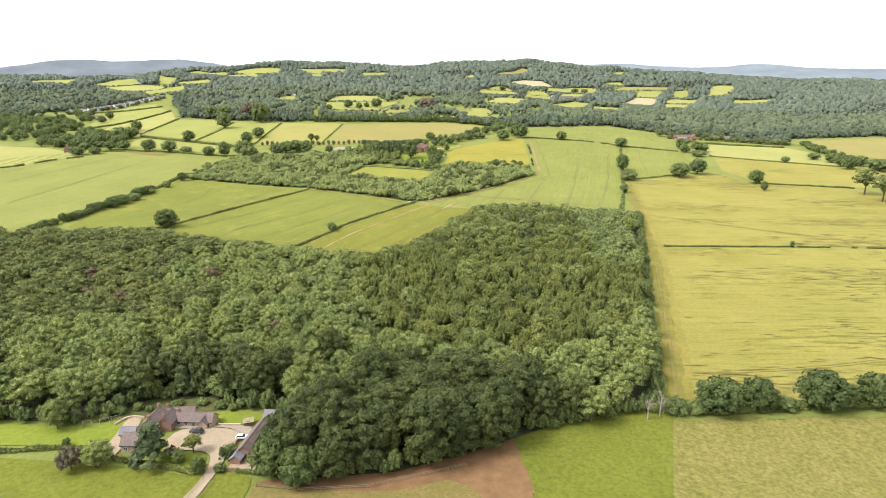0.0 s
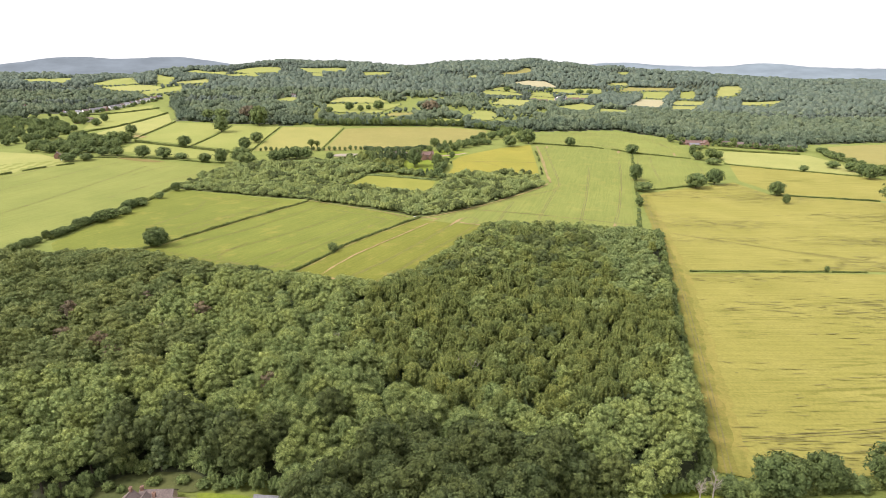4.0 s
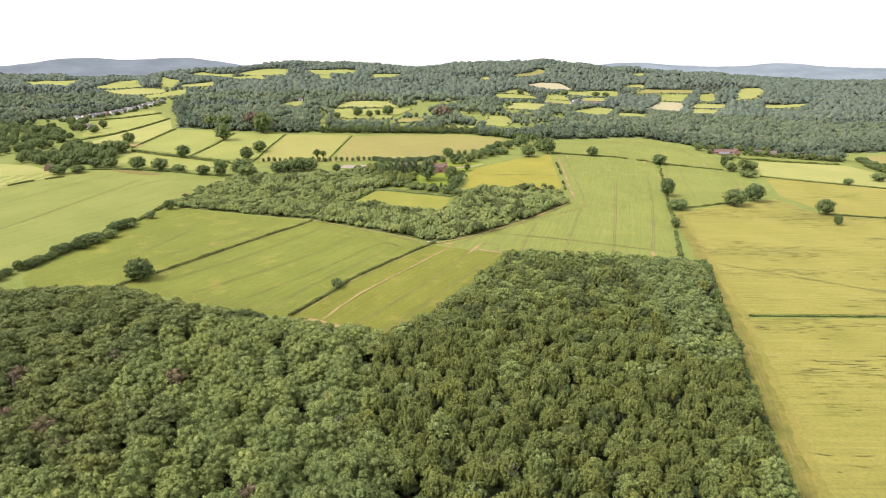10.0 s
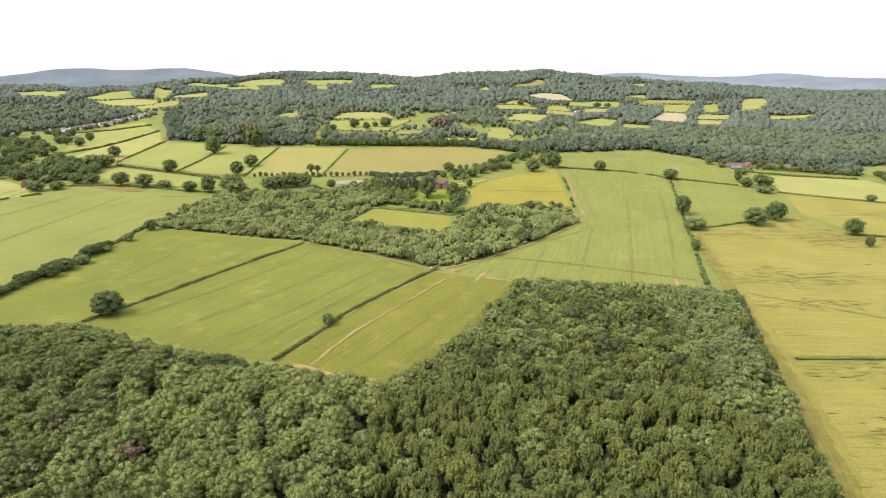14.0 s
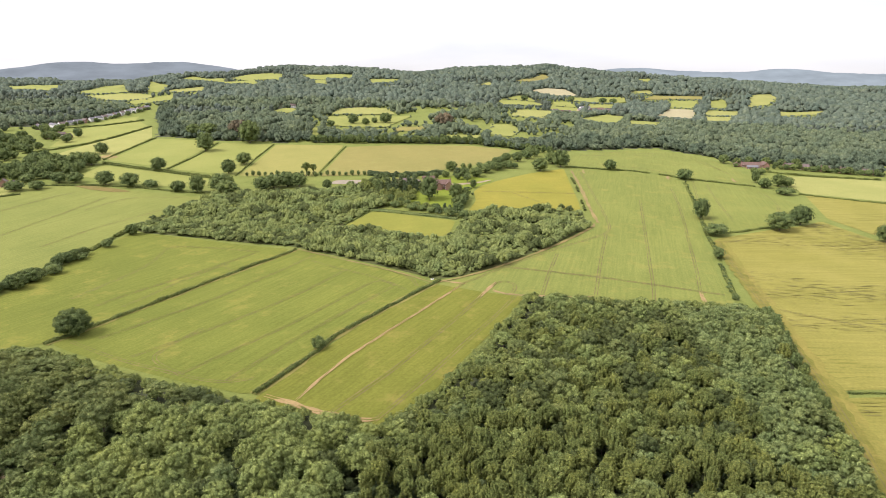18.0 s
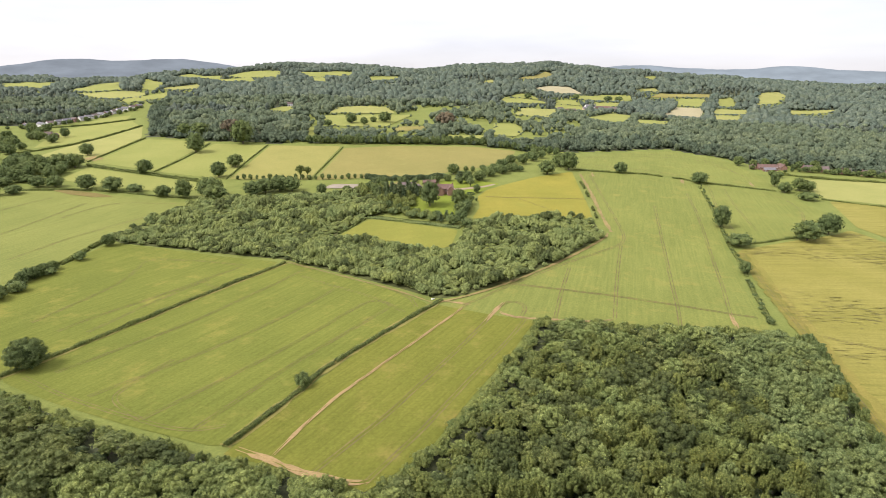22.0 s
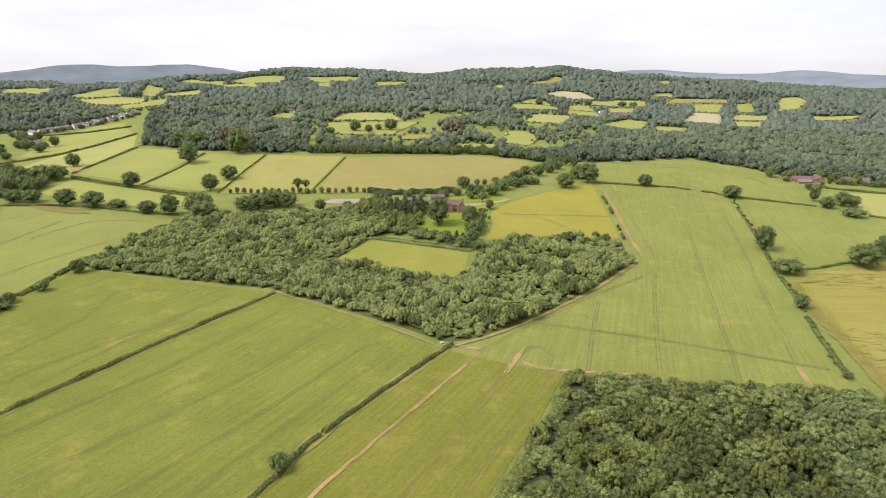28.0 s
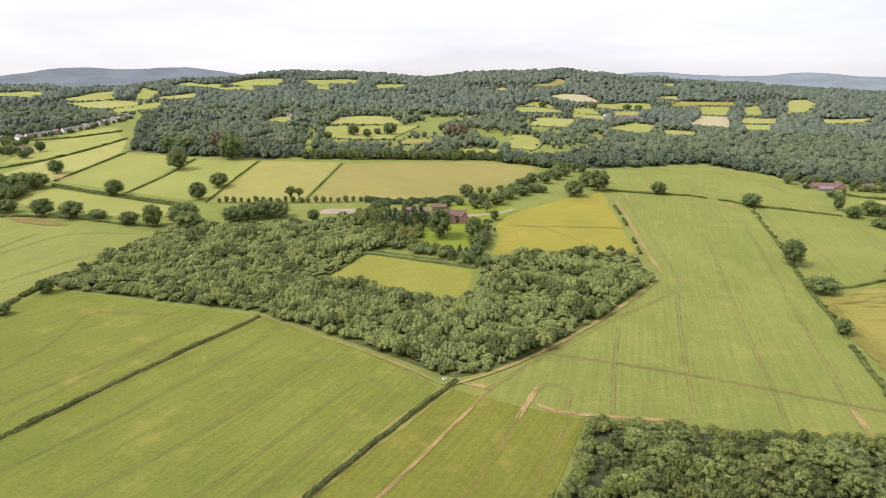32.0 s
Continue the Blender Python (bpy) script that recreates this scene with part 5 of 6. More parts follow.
hedge([(-101, 429), (-92, 449), (-82, 473), (-77, 490), (-65, 513), (-50, 540), (-38, 560), (-24, 584)], 2.5, 1.8, "low clipped hedge between barley fields", 2, 0.03)
hedge([(-312, 500), (-310, 560), (-305, 606), (-303, 643), (-304, 690)], 4.0, 2.6, "uneven hedge with small trees beside the barley", 3, 0.25)
hedge([(169, 563), (183, 616), (201, 674), (213, 733), (229, 794), (244, 860), (260, 930)], 3.2, 0.9, "rough grassy hedge between the green and yellow crops", 4, 0.12)
edge_rng = np.random.default_rng(71)
for x, y in densify([(170, 568), (184, 618), (202, 676), (214, 735), (230, 796), (245, 862), (266, 945)], 7.5):
    if edge_rng.uniform() < 0.75:
        tree("bush", x + edge_rng.uniform(-1.5, 1.5), y, edge_rng.uniform(2.0, 4.6), edge_rng.uniform(1.2, 2.8), "small green bush on the rough field edge", "bush", "bushes on the field edge", "edge_bush")
hedge([(122, 970), (172, 967), (209, 972), (249, 962), (272, 949), (310, 940), (345, 927)], 2.6, 1.8, "dark field hedge with two trees", 5, 0.1)
hedge([(168, 443), (221, 447), (264, 451), (335, 453), (420, 463)], 1.2, 1.0, "thin low hedge through the wheat", 6, 0.16)
hedge([(362, 711), (371, 710), (415, 702), (460, 691)], 1.8, 1.6, "thin hedge between wheat fields", 7)
hedge([(379, 894), (429, 870), (481, 851), (530, 831)], 1.8, 1.5, "thin hedge between wheat fields", 8)
hedge([(222, 727), (245, 733), (269, 744), (285, 749)], 2.2, 1.6, "dark hedge at the corner of the crops", 9)
hedge([(-479, 958), (-421, 934), (-370, 918), (-305, 900)], 3.0, 2.2, "dark hedge along the green lane", 10)
hedge([(-485, 966), (-425, 941), (-373, 925), (-320, 909)], 2.4, 2.0, "dark hedge along the green lane", 11)
hedge([(-385, 938), (-382, 1014), (-385, 1104)], 1.5, 1.4, "dark hedge between pastures", 12)
hedge([(-290, 916), (-296, 1015), (-297, 1098)], 1.5, 1.4, "dark hedge between pastures", 13)
hedge([(-190, 914), (-188, 991), (-186, 1088)], 1.4, 1.2, "dark hedge between pastures", 14, 0.1)
hedge([(-493, 981), (-499, 1046), (-505, 1150)], 2.1, 1.8, "dark hedge between pastures", 15)
hedge([(-640, 1030), (-612, 1062), (-591, 1105), (-583, 1176), (-586, 1295)], 3.0, 2.4, "dark hedge towards the village", 16)
hedge([(-763, 1306), (-700, 1335), (-651, 1392)], 3.0, 2.6, "dark hedge below the village", 17)
hedge([(-478, 838), (-430, 846), (-380, 846), (-330, 836), (-295, 834)], 3.0, 1.8, "hedge below a row of trees", 18, 0.2)
hedge([(-560, 690), (-518, 733), (-500, 775), (-478, 800)], 3.0, 2.0, "straggling hedge between fields", 19, 0.3)
hedge([(120, 935), (119, 874), (115, 820), (112, 780)], 2.4, 2.2, "row of small bushes beside the meadow", 20, 0.4)
hedge([(-180, 182), (-131, 182), (-114, 184), (-96, 184)], 1.8, 1.5, "clipped hedge in front of the lawn", 21)
hedge([(-93, 179), (-84, 177), (-73, 175), (-64, 172.5)], 2.0, 1.6, "clipped hedge round the front garden", 22)
hedge([(-51, 173.5), (-44, 173)], 1.6, 1.1, "low hedge beside the gate", 23)
hedge([(88, 217), (105, 217), (121, 218), (144, 222), (181, 225), (260, 232)], 4.5, 2.8, "thick dark hedge with tall trees along the hay meadow", 24)
hedge([(389, 1029), (427, 1013), (463, 1003), (540, 998)], 3.0, 2.6, "dark clipped hedge below the farm", 25)
hedge([(-125, 915), (-94, 906), (-60, 908), (-30, 915)], 6.0, 5.0, "tall dark yew hedge behind the country house", 26, 0, M_DARK)
belt_rng = np.random.default_rng(61)
for line, gap in (([(-240, 1113), (-178, 1114), (-120, 1117), (-59, 1118), (6, 1124)], 8.0), ([(-215, 1126), (-150, 1128), (-90, 1130), (0, 1136)], 9.0), ([(6, 1122), (40, 1106), (68, 1088), (112, 1060)], 8.5)):
    for x, y in densify(line, gap):
        tree("lone", x + belt_rng.uniform(-2, 2), y + belt_rng.uniform(-2, 2), belt_rng.uniform(8, 12), belt_rng.uniform(9, 13.5), "dark upright tree in a row above the tan field", "tree", "belt of trees", "belt_tree")
for line in ([(24, 950), (42, 992), (62, 1026), (86, 1070)], [(-23, 946), (11, 939), (55, 955)]):
    for x, y in densify(line, 9.0):
        tree("bush", x + belt_rng.uniform(-3, 3), y + belt_rng.uniform(-3, 3), belt_rng.uniform(6, 11), belt_rng.uniform(5, 9), "rounded green scrub tree beside the meadow", "tree", "meadow scrub", "scrub_tree")
hedge([(-120, 733), (-102, 772)], 2.5, 1.4, "grassy bank hedge beside the clearing", 28)
hedge([(-100, 776), (-67, 763), (-40, 752), (-14, 742)], 9.0, 1.0, "reedy green bank above the clearing", 29, 0, M_YOUNG)

LABELS = {"r": "broad dark green hedgerow tree", "b": "rounded green field bush", "p": "slender upright green tree", "c": "dark green garden conifer", "n": "tall dark pine beside the field", "a": "broad green garden tree", "k": "reddish brown leafy garden tree"}
KINDS = {"r": "lone", "b": "bush", "p": "poplar", "c": "conifer", "n": "pine", "a": "ash", "k": "copper"}
NAMES = {"r": "tree", "b": "bush", "p": "tree", "c": "conifer", "n": "tree", "a": "garden_tree", "k": "copper_tree"}
LONE_WEST = [
    (-221, 488, 18.0, 15.0, 'r'), (-82.5, 474, 7.9, 7.5, 'b'), (-302.2, 553.7, 13.1, 10.2, 'r'), (-302.2, 569.1, 15.9, 8.8, 'r'), (-297.0, 584.1, 12.5, 7.2, 'b'),
    (-295.5, 646.8, 9.8, 7.1, 'b'), (-294.1, 682.2, 10.5, 9.6, 'r'), (-304.5, 604.2, 9.0, 9.0, 'b'), (-297.8, 616.6, 10.9, 5.5, 'b'), (-302.7, 835.3, 18.5, 19.7, 'r'),
    (-325.1, 836.4, 17.3, 12.3, 'r'), (-384.8, 848.1, 22.7, 16.1, 'r'), (-414.7, 851.0, 21.5, 16.3, 'r'), (-361.9, 849.7, 18.9, 8.7, 'b'), (-279.4, 845.8, 27.5, 20.5, 'r'),
    (-302.1, 926.6, 18.1, 18.4, 'r'), (-391.6, 927.6, 19.6, 17.1, 'r'), (-381.9, 1048.4, 25.8, 27.8, 'r'),
]
LONE_MID = [
    (-300.6, 976.1, 20.7, 16.6, 'r'), (-519.7, 1023.2, 18.9, 16.5, 'r'), (-201.8, 916.9, 12.3, 18.4, 'p'), (-508.5, 949.3, 26.0, 17.4, 'r'), (-490.6, 950.2, 24.6, 17.5, 'r'),
    (-574.7, 969.4, 22.3, 13.8, 'r'), (-471.4, 854.5, 19.1, 12.8, 'r'), (-453.1, 856.5, 19.2, 12.8, 'r'), (-493.3, 813.4, 20.5, 11.9, 'r'), (-475.2, 822.8, 18.3, 9.8, 'r'),
    (-627.0, 977.6, 18.1, 15.7, 'r'),
]
LONE_EAST = [
    (282.7, 739.4, 24.5, 17.2, 'r'), (311.8, 759.4, 20.0, 19.4, 'r'), (223.0, 773.4, 17.4, 20.3, 'r'), (218.7, 724.2, 22.9, 10.6, 'b'), (195.8, 658.9, 9.7, 9.6, 'b'),
    (167.6, 561.0, 5.7, 3.5, 'b'), (178.4, 969.2, 17.2, 13.3, 'r'), (265.8, 946.4, 19.5, 14.0, 'r'), (356.3, 952.6, 11.2, 16.1, 'r'), (353.2, 922.4, 14.8, 12.4, 'r'),
    (376.7, 935.4, 17.7, 15.2, 'r'), (363.0, 890.9, 23.1, 8.5, 'b'), (115.7, 969.7, 23.0, 23.1, 'r'), (86.0, 942.3, 20.9, 16.7, 'r'), (107.5, 988.5, 20.6, 16.4, 'r'),
    (361.3, 712.2, 18.3, 15.8, 'r'), (352.2, 674.3, 7.4, 10.7, 'r'), (265.0, 450.9, 3.8, 4.7, 'b'),
]
LONE_FAR_EAST = [
    (451.4, 659.5, 25.4, 27.4, 'n'), (447.2, 624.5, 25.2, 28.1, 'n'), (528.2, 814.7, 17.8, 18.3, 'r'), (562.8, 842.9, 18.4, 14.3, 'r'), (562.5, 805.8, 30.8, 15.8, 'r'),
    (469.8, 858.2, 12.5, 8.7, 'b'), (538.0, 866.6, 18.9, 13.2, 'r'), (524.9, 887.7, 17.8, 10.4, 'b'), (534.6, 840.1, 15.3, 14.5, 'r'), (386.8, 1005.6, 12.5, 7.9, 'b'),
    (358.2, 925.3, 12.2, 7.9, 'b'), (386.7, 934.0, 14.6, 12.4, 'b'),
]
NEAR = [
    (114.0, 217.6, 16.9, 13.7, 'r'), (130.2, 220.7, 13.3, 12.5, 'r'), (154.9, 222.6, 18.1, 14.7, 'r'), (164.3, 223.0, 9.5, 9.7, 'r'), (175.9, 224.3, 13.8, 13.5, 'r'),
    (140.3, 220.0, 8.5, 5.5, 'b'), (97.7, 215.9, 10.5, 5.7, 'b'), (105.2, 216.3, 8.4, 4.9, 'b'), (-78.4, 176.8, 13.5, 15.0, 'c'), (-83.8, 175.7, 4.9, 5.5, 'c'),
    (-95.2, 175.2, 8.4, 8.8, 'a'), (-102.9, 173.5, 8.4, 7.4, 'k'), (-112.2, 185.8, 3.0, 3.0, 'b'), (-62.7, 173.0, 5.2, 5.4, 'b'), (-70.8, 177.4, 4.4, 5.2, 'a'),
    (-68.6, 182.8, 6.6, 7.0, 'p'), (-58.3, 180.6, 2.9, 4.2, 'c'), (-55.3, 179.5, 2.5, 4.3, 'c'),
]
NEAR_GARDEN = [
    (-57.6, 184.2, 5.6, 2.2, 'b'), (-56.4, 173.8, 4.2, 2.8, 'b'), (-71.0, 189.0, 3.6, 1.8, 'b'), (-39.5, 174.0, 14.0, 13.5, 'r'), (-30.5, 170.0, 13.0, 12.0, 'r'), (-108.5, 201.5, 4.0, 2.6, 'b'), (-104.5, 205.5, 4.5, 3.2, 'b'), (-100.0, 208.5, 4.2, 3.0, 'b'), (-95.5, 208.0, 3.2, 2.2, 'b'), (-87.0, 212.0, 5.0, 2.4, 'b'), (-78.0, 213.0, 5.0, 2.6, 'b'), (-70.5, 211.0, 5.2, 3.0, 'b'), (-65.5, 210.0, 4.0, 2.6, 'b'), (-38.5, 188.5, 13.0, 13.0, 'r'), (-88.0, 219.0, 8.5, 13.0, 'c'), (-73.0, 219.0, 9.0, 9.5, 'a'), (-121.5, 195.5, 7.5, 11.5, 'a'),
]
GARD = [
    (-44.5, 803.2, 21.3, 25.0, 'r'), (-84.1, 828.8, 10.7, 18.8, 'c'), (-76.7, 832.6, 9.8, 20.0, 'c'), (-68.2, 831.9, 9.8, 19.0, 'c'), (-91.1, 837.0, 10.9, 16.0, 'c'),
    (-63.3, 842.5, 9.0, 17.4, 'c'), (-109.7, 871.6, 13.7, 12.6, 'c'), (-101.3, 879.8, 12.8, 11.8, 'r'), (-16.8, 804.6, 14.8, 17.2, 'r'), (-6.6, 807.8, 9.3, 11.3, 'r'),
    (-20.7, 750.5, 14.1, 9.2, 'b'), (-32.6, 758.3, 9.3, 7.5, 'c'), (-40.4, 761.9, 10.2, 5.6, 'b'), (-13.2, 779.2, 15.8, 11.5, 'r'), (-8.4, 745.1, 12.3, 7.6, 'b'),
    (-59.3, 771.9, 13.1, 6.3, 'b'), (-78.1, 781.6, 11.6, 6.7, 'b'), (-50.3, 768.0, 9.5, 5.8, 'b'),
]
GARD_EAST = [
    (-24.8, 931.4, 13.8, 12.8, 'r'), (-8.1, 890.1, 14.0, 14.0, 'r'), (-17.3, 905.8, 11.0, 10.2, 'c'), (5.8, 902.6, 16.4, 11.8, 'r'), (17.8, 924.4, 15.9, 11.2, 'r'),
    (32.9, 938.9, 15.1, 10.4, 'r'), (45.8, 954.1, 14.2, 9.6, 'r'), (61.9, 994.1, 13.8, 12.9, 'r'), (77.1, 1016.1, 15.5, 11.9, 'r'), (22.8, 964.1, 8.4, 6.6, 'b'),
    (10.5, 955.9, 8.3, 6.5, 'b'), (46.8, 1000.6, 12.7, 10.6, 'r'), (32.7, 977.6, 12.3, 9.0, 'r'), (89.5, 1036.5, 13.3, 11.1, 'r'), (1.6, 850.9, 8.0, 9.4, 'r'),
    (-2.5, 826.8, 3.4, 3.6, 'b'), (0.7, 819.6, 2.8, 3.6, 'b'), (-4.6, 816.4, 2.8, 3.5, 'b'),
]
GARD_WEST = [
    (-162.7, 855.4, 11.3, 11.4, 'r'), (-135.2, 853.5, 10.2, 9.4, 'r'), (-195.2, 924.7, 10.4, 14.3, 'p'), (-234.7, 851.1, 20.6, 15.7, 'r'), (-226.0, 863.2, 23.1, 15.9, 'r'),
    (-211.7, 868.5, 23.3, 17.1, 'r'), (-198.2, 868.4, 19.0, 16.4, 'r'), (-268.1, 832.1, 25.0, 15.7, 'r'),
]
FARTREES = [
    (-187.3, 1285.3, 14.3, 13.8, 'r'), (-176.0, 1317.1, 12.9, 10.6, 'r'), (-212.5, 1298.6, 20.0, 17.5, 'r'), (-244.6, 1259.5, 14.0, 11.7, 'r'), (-156.1, 1320.8, 24.1, 19.5, 'r'),
    (-336.4, 1105.9, 32.8, 34.2, 'r'), (-418.8, 1152.3, 31.6, 22.3, 'r'), (-444.2, 1154.4, 23.8, 21.2, 'r'), (212.4, 1820.4, 19.0, 13.2, 'r'), (284.7, 1920.9, 20.2, 14.1, 'r'),
    (389.4, 2001.0, 24.2, 14.7, 'r'), (421.1, 2007.7, 24.3, 14.7, 'r'), (151.8, 1888.9, 19.9, 13.9, 'r'),
]

for rows, words in ((LONE_WEST, "among the fields"), (LONE_MID, "among the fields"), (LONE_EAST, "among the fields"), (LONE_FAR_EAST, "among the fields"), (NEAR, "near the farmhouse"), (NEAR_GARDEN, "near the farmhouse"), (GARD, "in the country house garden"), (GARD_EAST, "in the country house garden"), (GARD_WEST, "beside the young wood"), (FARTREES, "in far pasture")):
    for x, y, w, h, k in rows:
        tree(KINDS[k], x, y, w, h, LABELS[k] + " " + words, "bush" if k == "b" else "tree", "", NAMES[k])
for i, (x, y) in enumerate(densify([(-276, 917), (-223, 918), (-176, 916), (-130, 915)], 7.5)):
    tree("bush", x, y, 4.2 + (i % 3) * 0.9, 5.0 + (i * 7 % 4) * 0.8, "small round tree in a planted row", "tree", "row of young trees", "small_tree")
for x, y in ((-368, 1150), (-46, 1280)):
    tree("copper", x, y, 34, 27, "copper brown tree among the far woods", "tree", "", "copper_tree")


# ---- drives and yards ----
field("gravel_drive", [(-66, 150), (-62, 162), (-60.5, 173), (-62, 181), (-66, 184), (-77, 184), (-81, 189), (-79, 196), (-70, 197.5), (-62, 197), (-57, 194.5), (-58, 187), (-57, 175), (-58.5, 162), (-63, 149)], M_GRAVEL, "pale gravel drive sweeping round to the farmhouse", "drive", 3.0, 0.42)
field("yard", [(-84, 198), (-56, 199.5), (-53.5, 196), (-54, 190), (-57, 194.5), (-62, 197.5), (-70, 198), (-80, 196)], M_PAVING, "grey paved yard before the farmhouse range", "yard", 3.0, 0.38)
field("terrace", [(-99, 178), (-93, 178), (-93.5, 190), (-95, 203), (-101, 203), (-99, 190)], M_GRAVEL, "pale gravel terrace beside the farmhouse", "terrace", 3.0, 0.4)
field("front_garden", [(-92, 178), (-64, 174), (-63, 180), (-66, 183), (-78, 183.5), (-84, 187), (-87, 181)], M_LAWN, "small front lawn inside a clipped hedge", "lawn", 3.0, 0.4)
field("barn_apron", [(-55, 174), (-44, 174), (-45, 180), (-54, 180)], M_GRAVEL, "pale gravel apron before the barn", "yard", 3.0, 0.42)
field("riding_arena", [(-166, 877), (-161, 893), (-97, 888), (-122, 873)], M_PAVING, "pale sand riding arena beside trees", "arena", 8.0, 0.45)
field("house_drive", [(-40, 872), (-18, 866), (10, 878), (20, 888), (24, 886), (12, 873), (-14, 860), (-44, 856), (-70, 862), (-70, 872)], M_GRAVEL, "pale gravel drive of the country house", "drive", 5.0, 0.42)


# ---- buildings ----
def box(bm, x0, x1, y0, y1, z0, z1):
    v = [bm.verts.new(p) for p in ((x0, y0, z0), (x1, y0, z0), (x1, y1, z0), (x0, y1, z0), (x0, y0, z1), (x1, y0, z1), (x1, y1, z1), (x0, y1, z1))]
    for f in ((0, 3, 2, 1), (4, 5, 6, 7), (0, 1, 5, 4), (1, 2, 6, 5), (2, 3, 7, 6), (3, 0, 4, 7)):
        bm.faces.new([v[i] for i in f])


def prism(bm, outline, x0, x1):
    """An outline in y, z drawn out along x."""
    a, b = [bm.verts.new((x0, y, z)) for y, z in outline], [bm.verts.new((x1, y, z)) for y, z in outline]
    n = len(outline)
    bm.faces.new(a[::-1])
    bm.faces.new(b)
    for i in range(n):
        bm.faces.new((a[i], a[(i + 1) % n], b[(i + 1) % n], b[i]))


def building(name, x, y, turn, length, width, eaves, ridge, wall, roof, label, category="house", windows=3, chimneys=1, door=True, both=True, lift=0.0):
    e = new(name)
    zs = [float(ground(x + dx * length / 2, y + dy * width / 2)) for dx in (-1, 1) for dy in (-1, 1)]
    e.matrix_world = pose(x, y, min(zs) + lift, 0, 0, turn)
    hw, hl = width / 2, length / 2
    bm = bmesh.new()
    prism(bm, [(-hw, -0.8), (hw, -0.8), (hw, eaves), (0, ridge - 0.12), (-hw, eaves)], -hl, hl)
    part("wall", bm, wall, e)
    slope = (ridge - eaves) / hw
    o = 0.4
    for s in (-1, 1):
        bm = bmesh.new()
        prism(bm, [(s * (hw + o), eaves - slope * o), (0, ridge), (0, ridge + 0.22), (s * (hw + o), eaves - slope * o + 0.2)], -hl - 0.3, hl + 0.3)
        bmesh.ops.recalc_face_normals(bm, faces=bm.faces)
        part("roof_slope", bm, roof, e)
    bm = bmesh.new()
    prism(bm, [(-0.18, ridge + 0.12), (0.18, ridge + 0.12), (0, ridge + 0.36)], -hl - 0.3, hl + 0.3)
    part("ridge_tiles", bm, roof, e)
    for i in range(chimneys):
        cx = (-hl + 0.6) if i == 0 else (hl - 0.6 if i == 1 else 0)
        bm = bmesh.new()
        box(bm, cx - 0.45, cx + 0.45, -0.35, 0.35, ridge - 0.6, ridge + 1.3)
        box(bm, cx - 0.52, cx + 0.52, -0.42, 0.42, ridge + 1.3, ridge + 1.45)
        ch = part("chimney", bm, M_BRICK, e)
        bm = bmesh.new()
        box(bm, cx - 0.15, cx + 0.15, -0.15, 0.15, ridge + 1.45, ridge + 1.85)
        part("chimney_pot", bm, M_REDTILE, ch)
    floors = [1.4] if eaves < 4 else [1.4, 4.0]
    for side in ((-1, 1) if both else (-1,)):
        for zc in floors:
            for i in range(windows):
                wx = -hl + length * (i + 0.5) / windows
                if door and side == -1 and zc < 2 and i == windows // 2:
                    bm = bmesh.new()
                    box(bm, wx - 0.55, wx + 0.55, -hw - 0.06, -hw + 0.1, 0, 2.1)
                    part("door", bm, M_WOOD, e)
                    continue
                fy = side * (hw + 0.03)
                bm = bmesh.new()
                for x0, x1, z0, z1 in ((-0.65, 0.65, -0.65, -0.55), (-0.65, 0.65, 0.55, 0.65), (-0.65, -0.55, -0.55, 0.55), (0.55, 0.65, -0.55, 0.55), (-0.04, 0.04, -0.55, 0.55)):
                    box(bm, wx + x0, wx + x1, fy - 0.06, fy + 0.06, zc + z0, zc + z1)
                w = part("window", bm, M_FRAME, e)
                bm = bmesh.new()
                box(bm, wx - 0.55, wx + 0.55, fy - 0.03, fy + 0.03, zc - 0.55, zc + 0.55)
                part("pane", bm, M_GLASS, w)
    for s in (-1, 1):
        bm = bmesh.new()
        box(bm, -hl - 0.3, hl + 0.3, s * (hw + o) - 0.06, s * (hw + o) + 0.06, eaves - slope * o - 0.08, eaves - slope * o + 0.06)
        part("gutter", bm, M_TYRE, e)
    return tagged(e, label, category)


# farmhouse by the near wood
building("farmhouse_wing", -89.0, 185.8, 0, 6.4, 6.4, 2.9, 5.4, M_STONE, M_TILE, "small stone farmhouse wing with a dark tiled roof", windows=2, chimneys=0)
building("farmhouse", -88.2, 197.6, 90, 8.6, 5.8, 3.1, 5.6, M_STONE, M_TILE, "stone farmhouse with a brown tiled roof", windows=3, chimneys=2)
building("farmhouse_link", -88.6, 191.3, 90, 4.6, 4.6, 2.6, 4.4, M_STONE, M_TILE, "low stone link between house and wing", windows=1, chimneys=0)
building("farmhouse_cross_wing", -83.7, 198.2, 90, 6.6, 4.6, 3.0, 5.2, M_BRICK, M_TILE, "brick cross wing of the farmhouse with a dark tiled roof", windows=1, chimneys=1)
building("farmhouse_range", -75.0, 200.6, -4, 13.4, 5.0, 2.3, 4.3, M_STONE, M_TILE, "long low stone range with a dark tiled roof", windows=5, chimneys=1)
building("farmhouse_porch", -71.2, 198.0, 86, 3.0, 3.0, 2.1, 3.7, M_STONE, M_TILE, "small gabled stone porch", "porch", 1, 0)
building("farmhouse_outbuilding", -82.0, 204.4, 3, 10.0, 4.4, 2.2, 3.9, M_STONE, M_TILE, "stone outbuilding behind the farmhouse", "outbuilding", 2, 1)
building("garage", -94.0, 191.6, 0, 5.0, 3.8, 2.2, 3.8, M_STONE, M_SLATE, "low stone garage with a slate roof", "garage", 1, 0)
building("barn", -50.4, 188.8, 84, 17.0, 5.4, 2.7, 4.9, M_BRICK, M_TILE, "long red brick barn with a brown tiled roof", "barn", 4, 0)
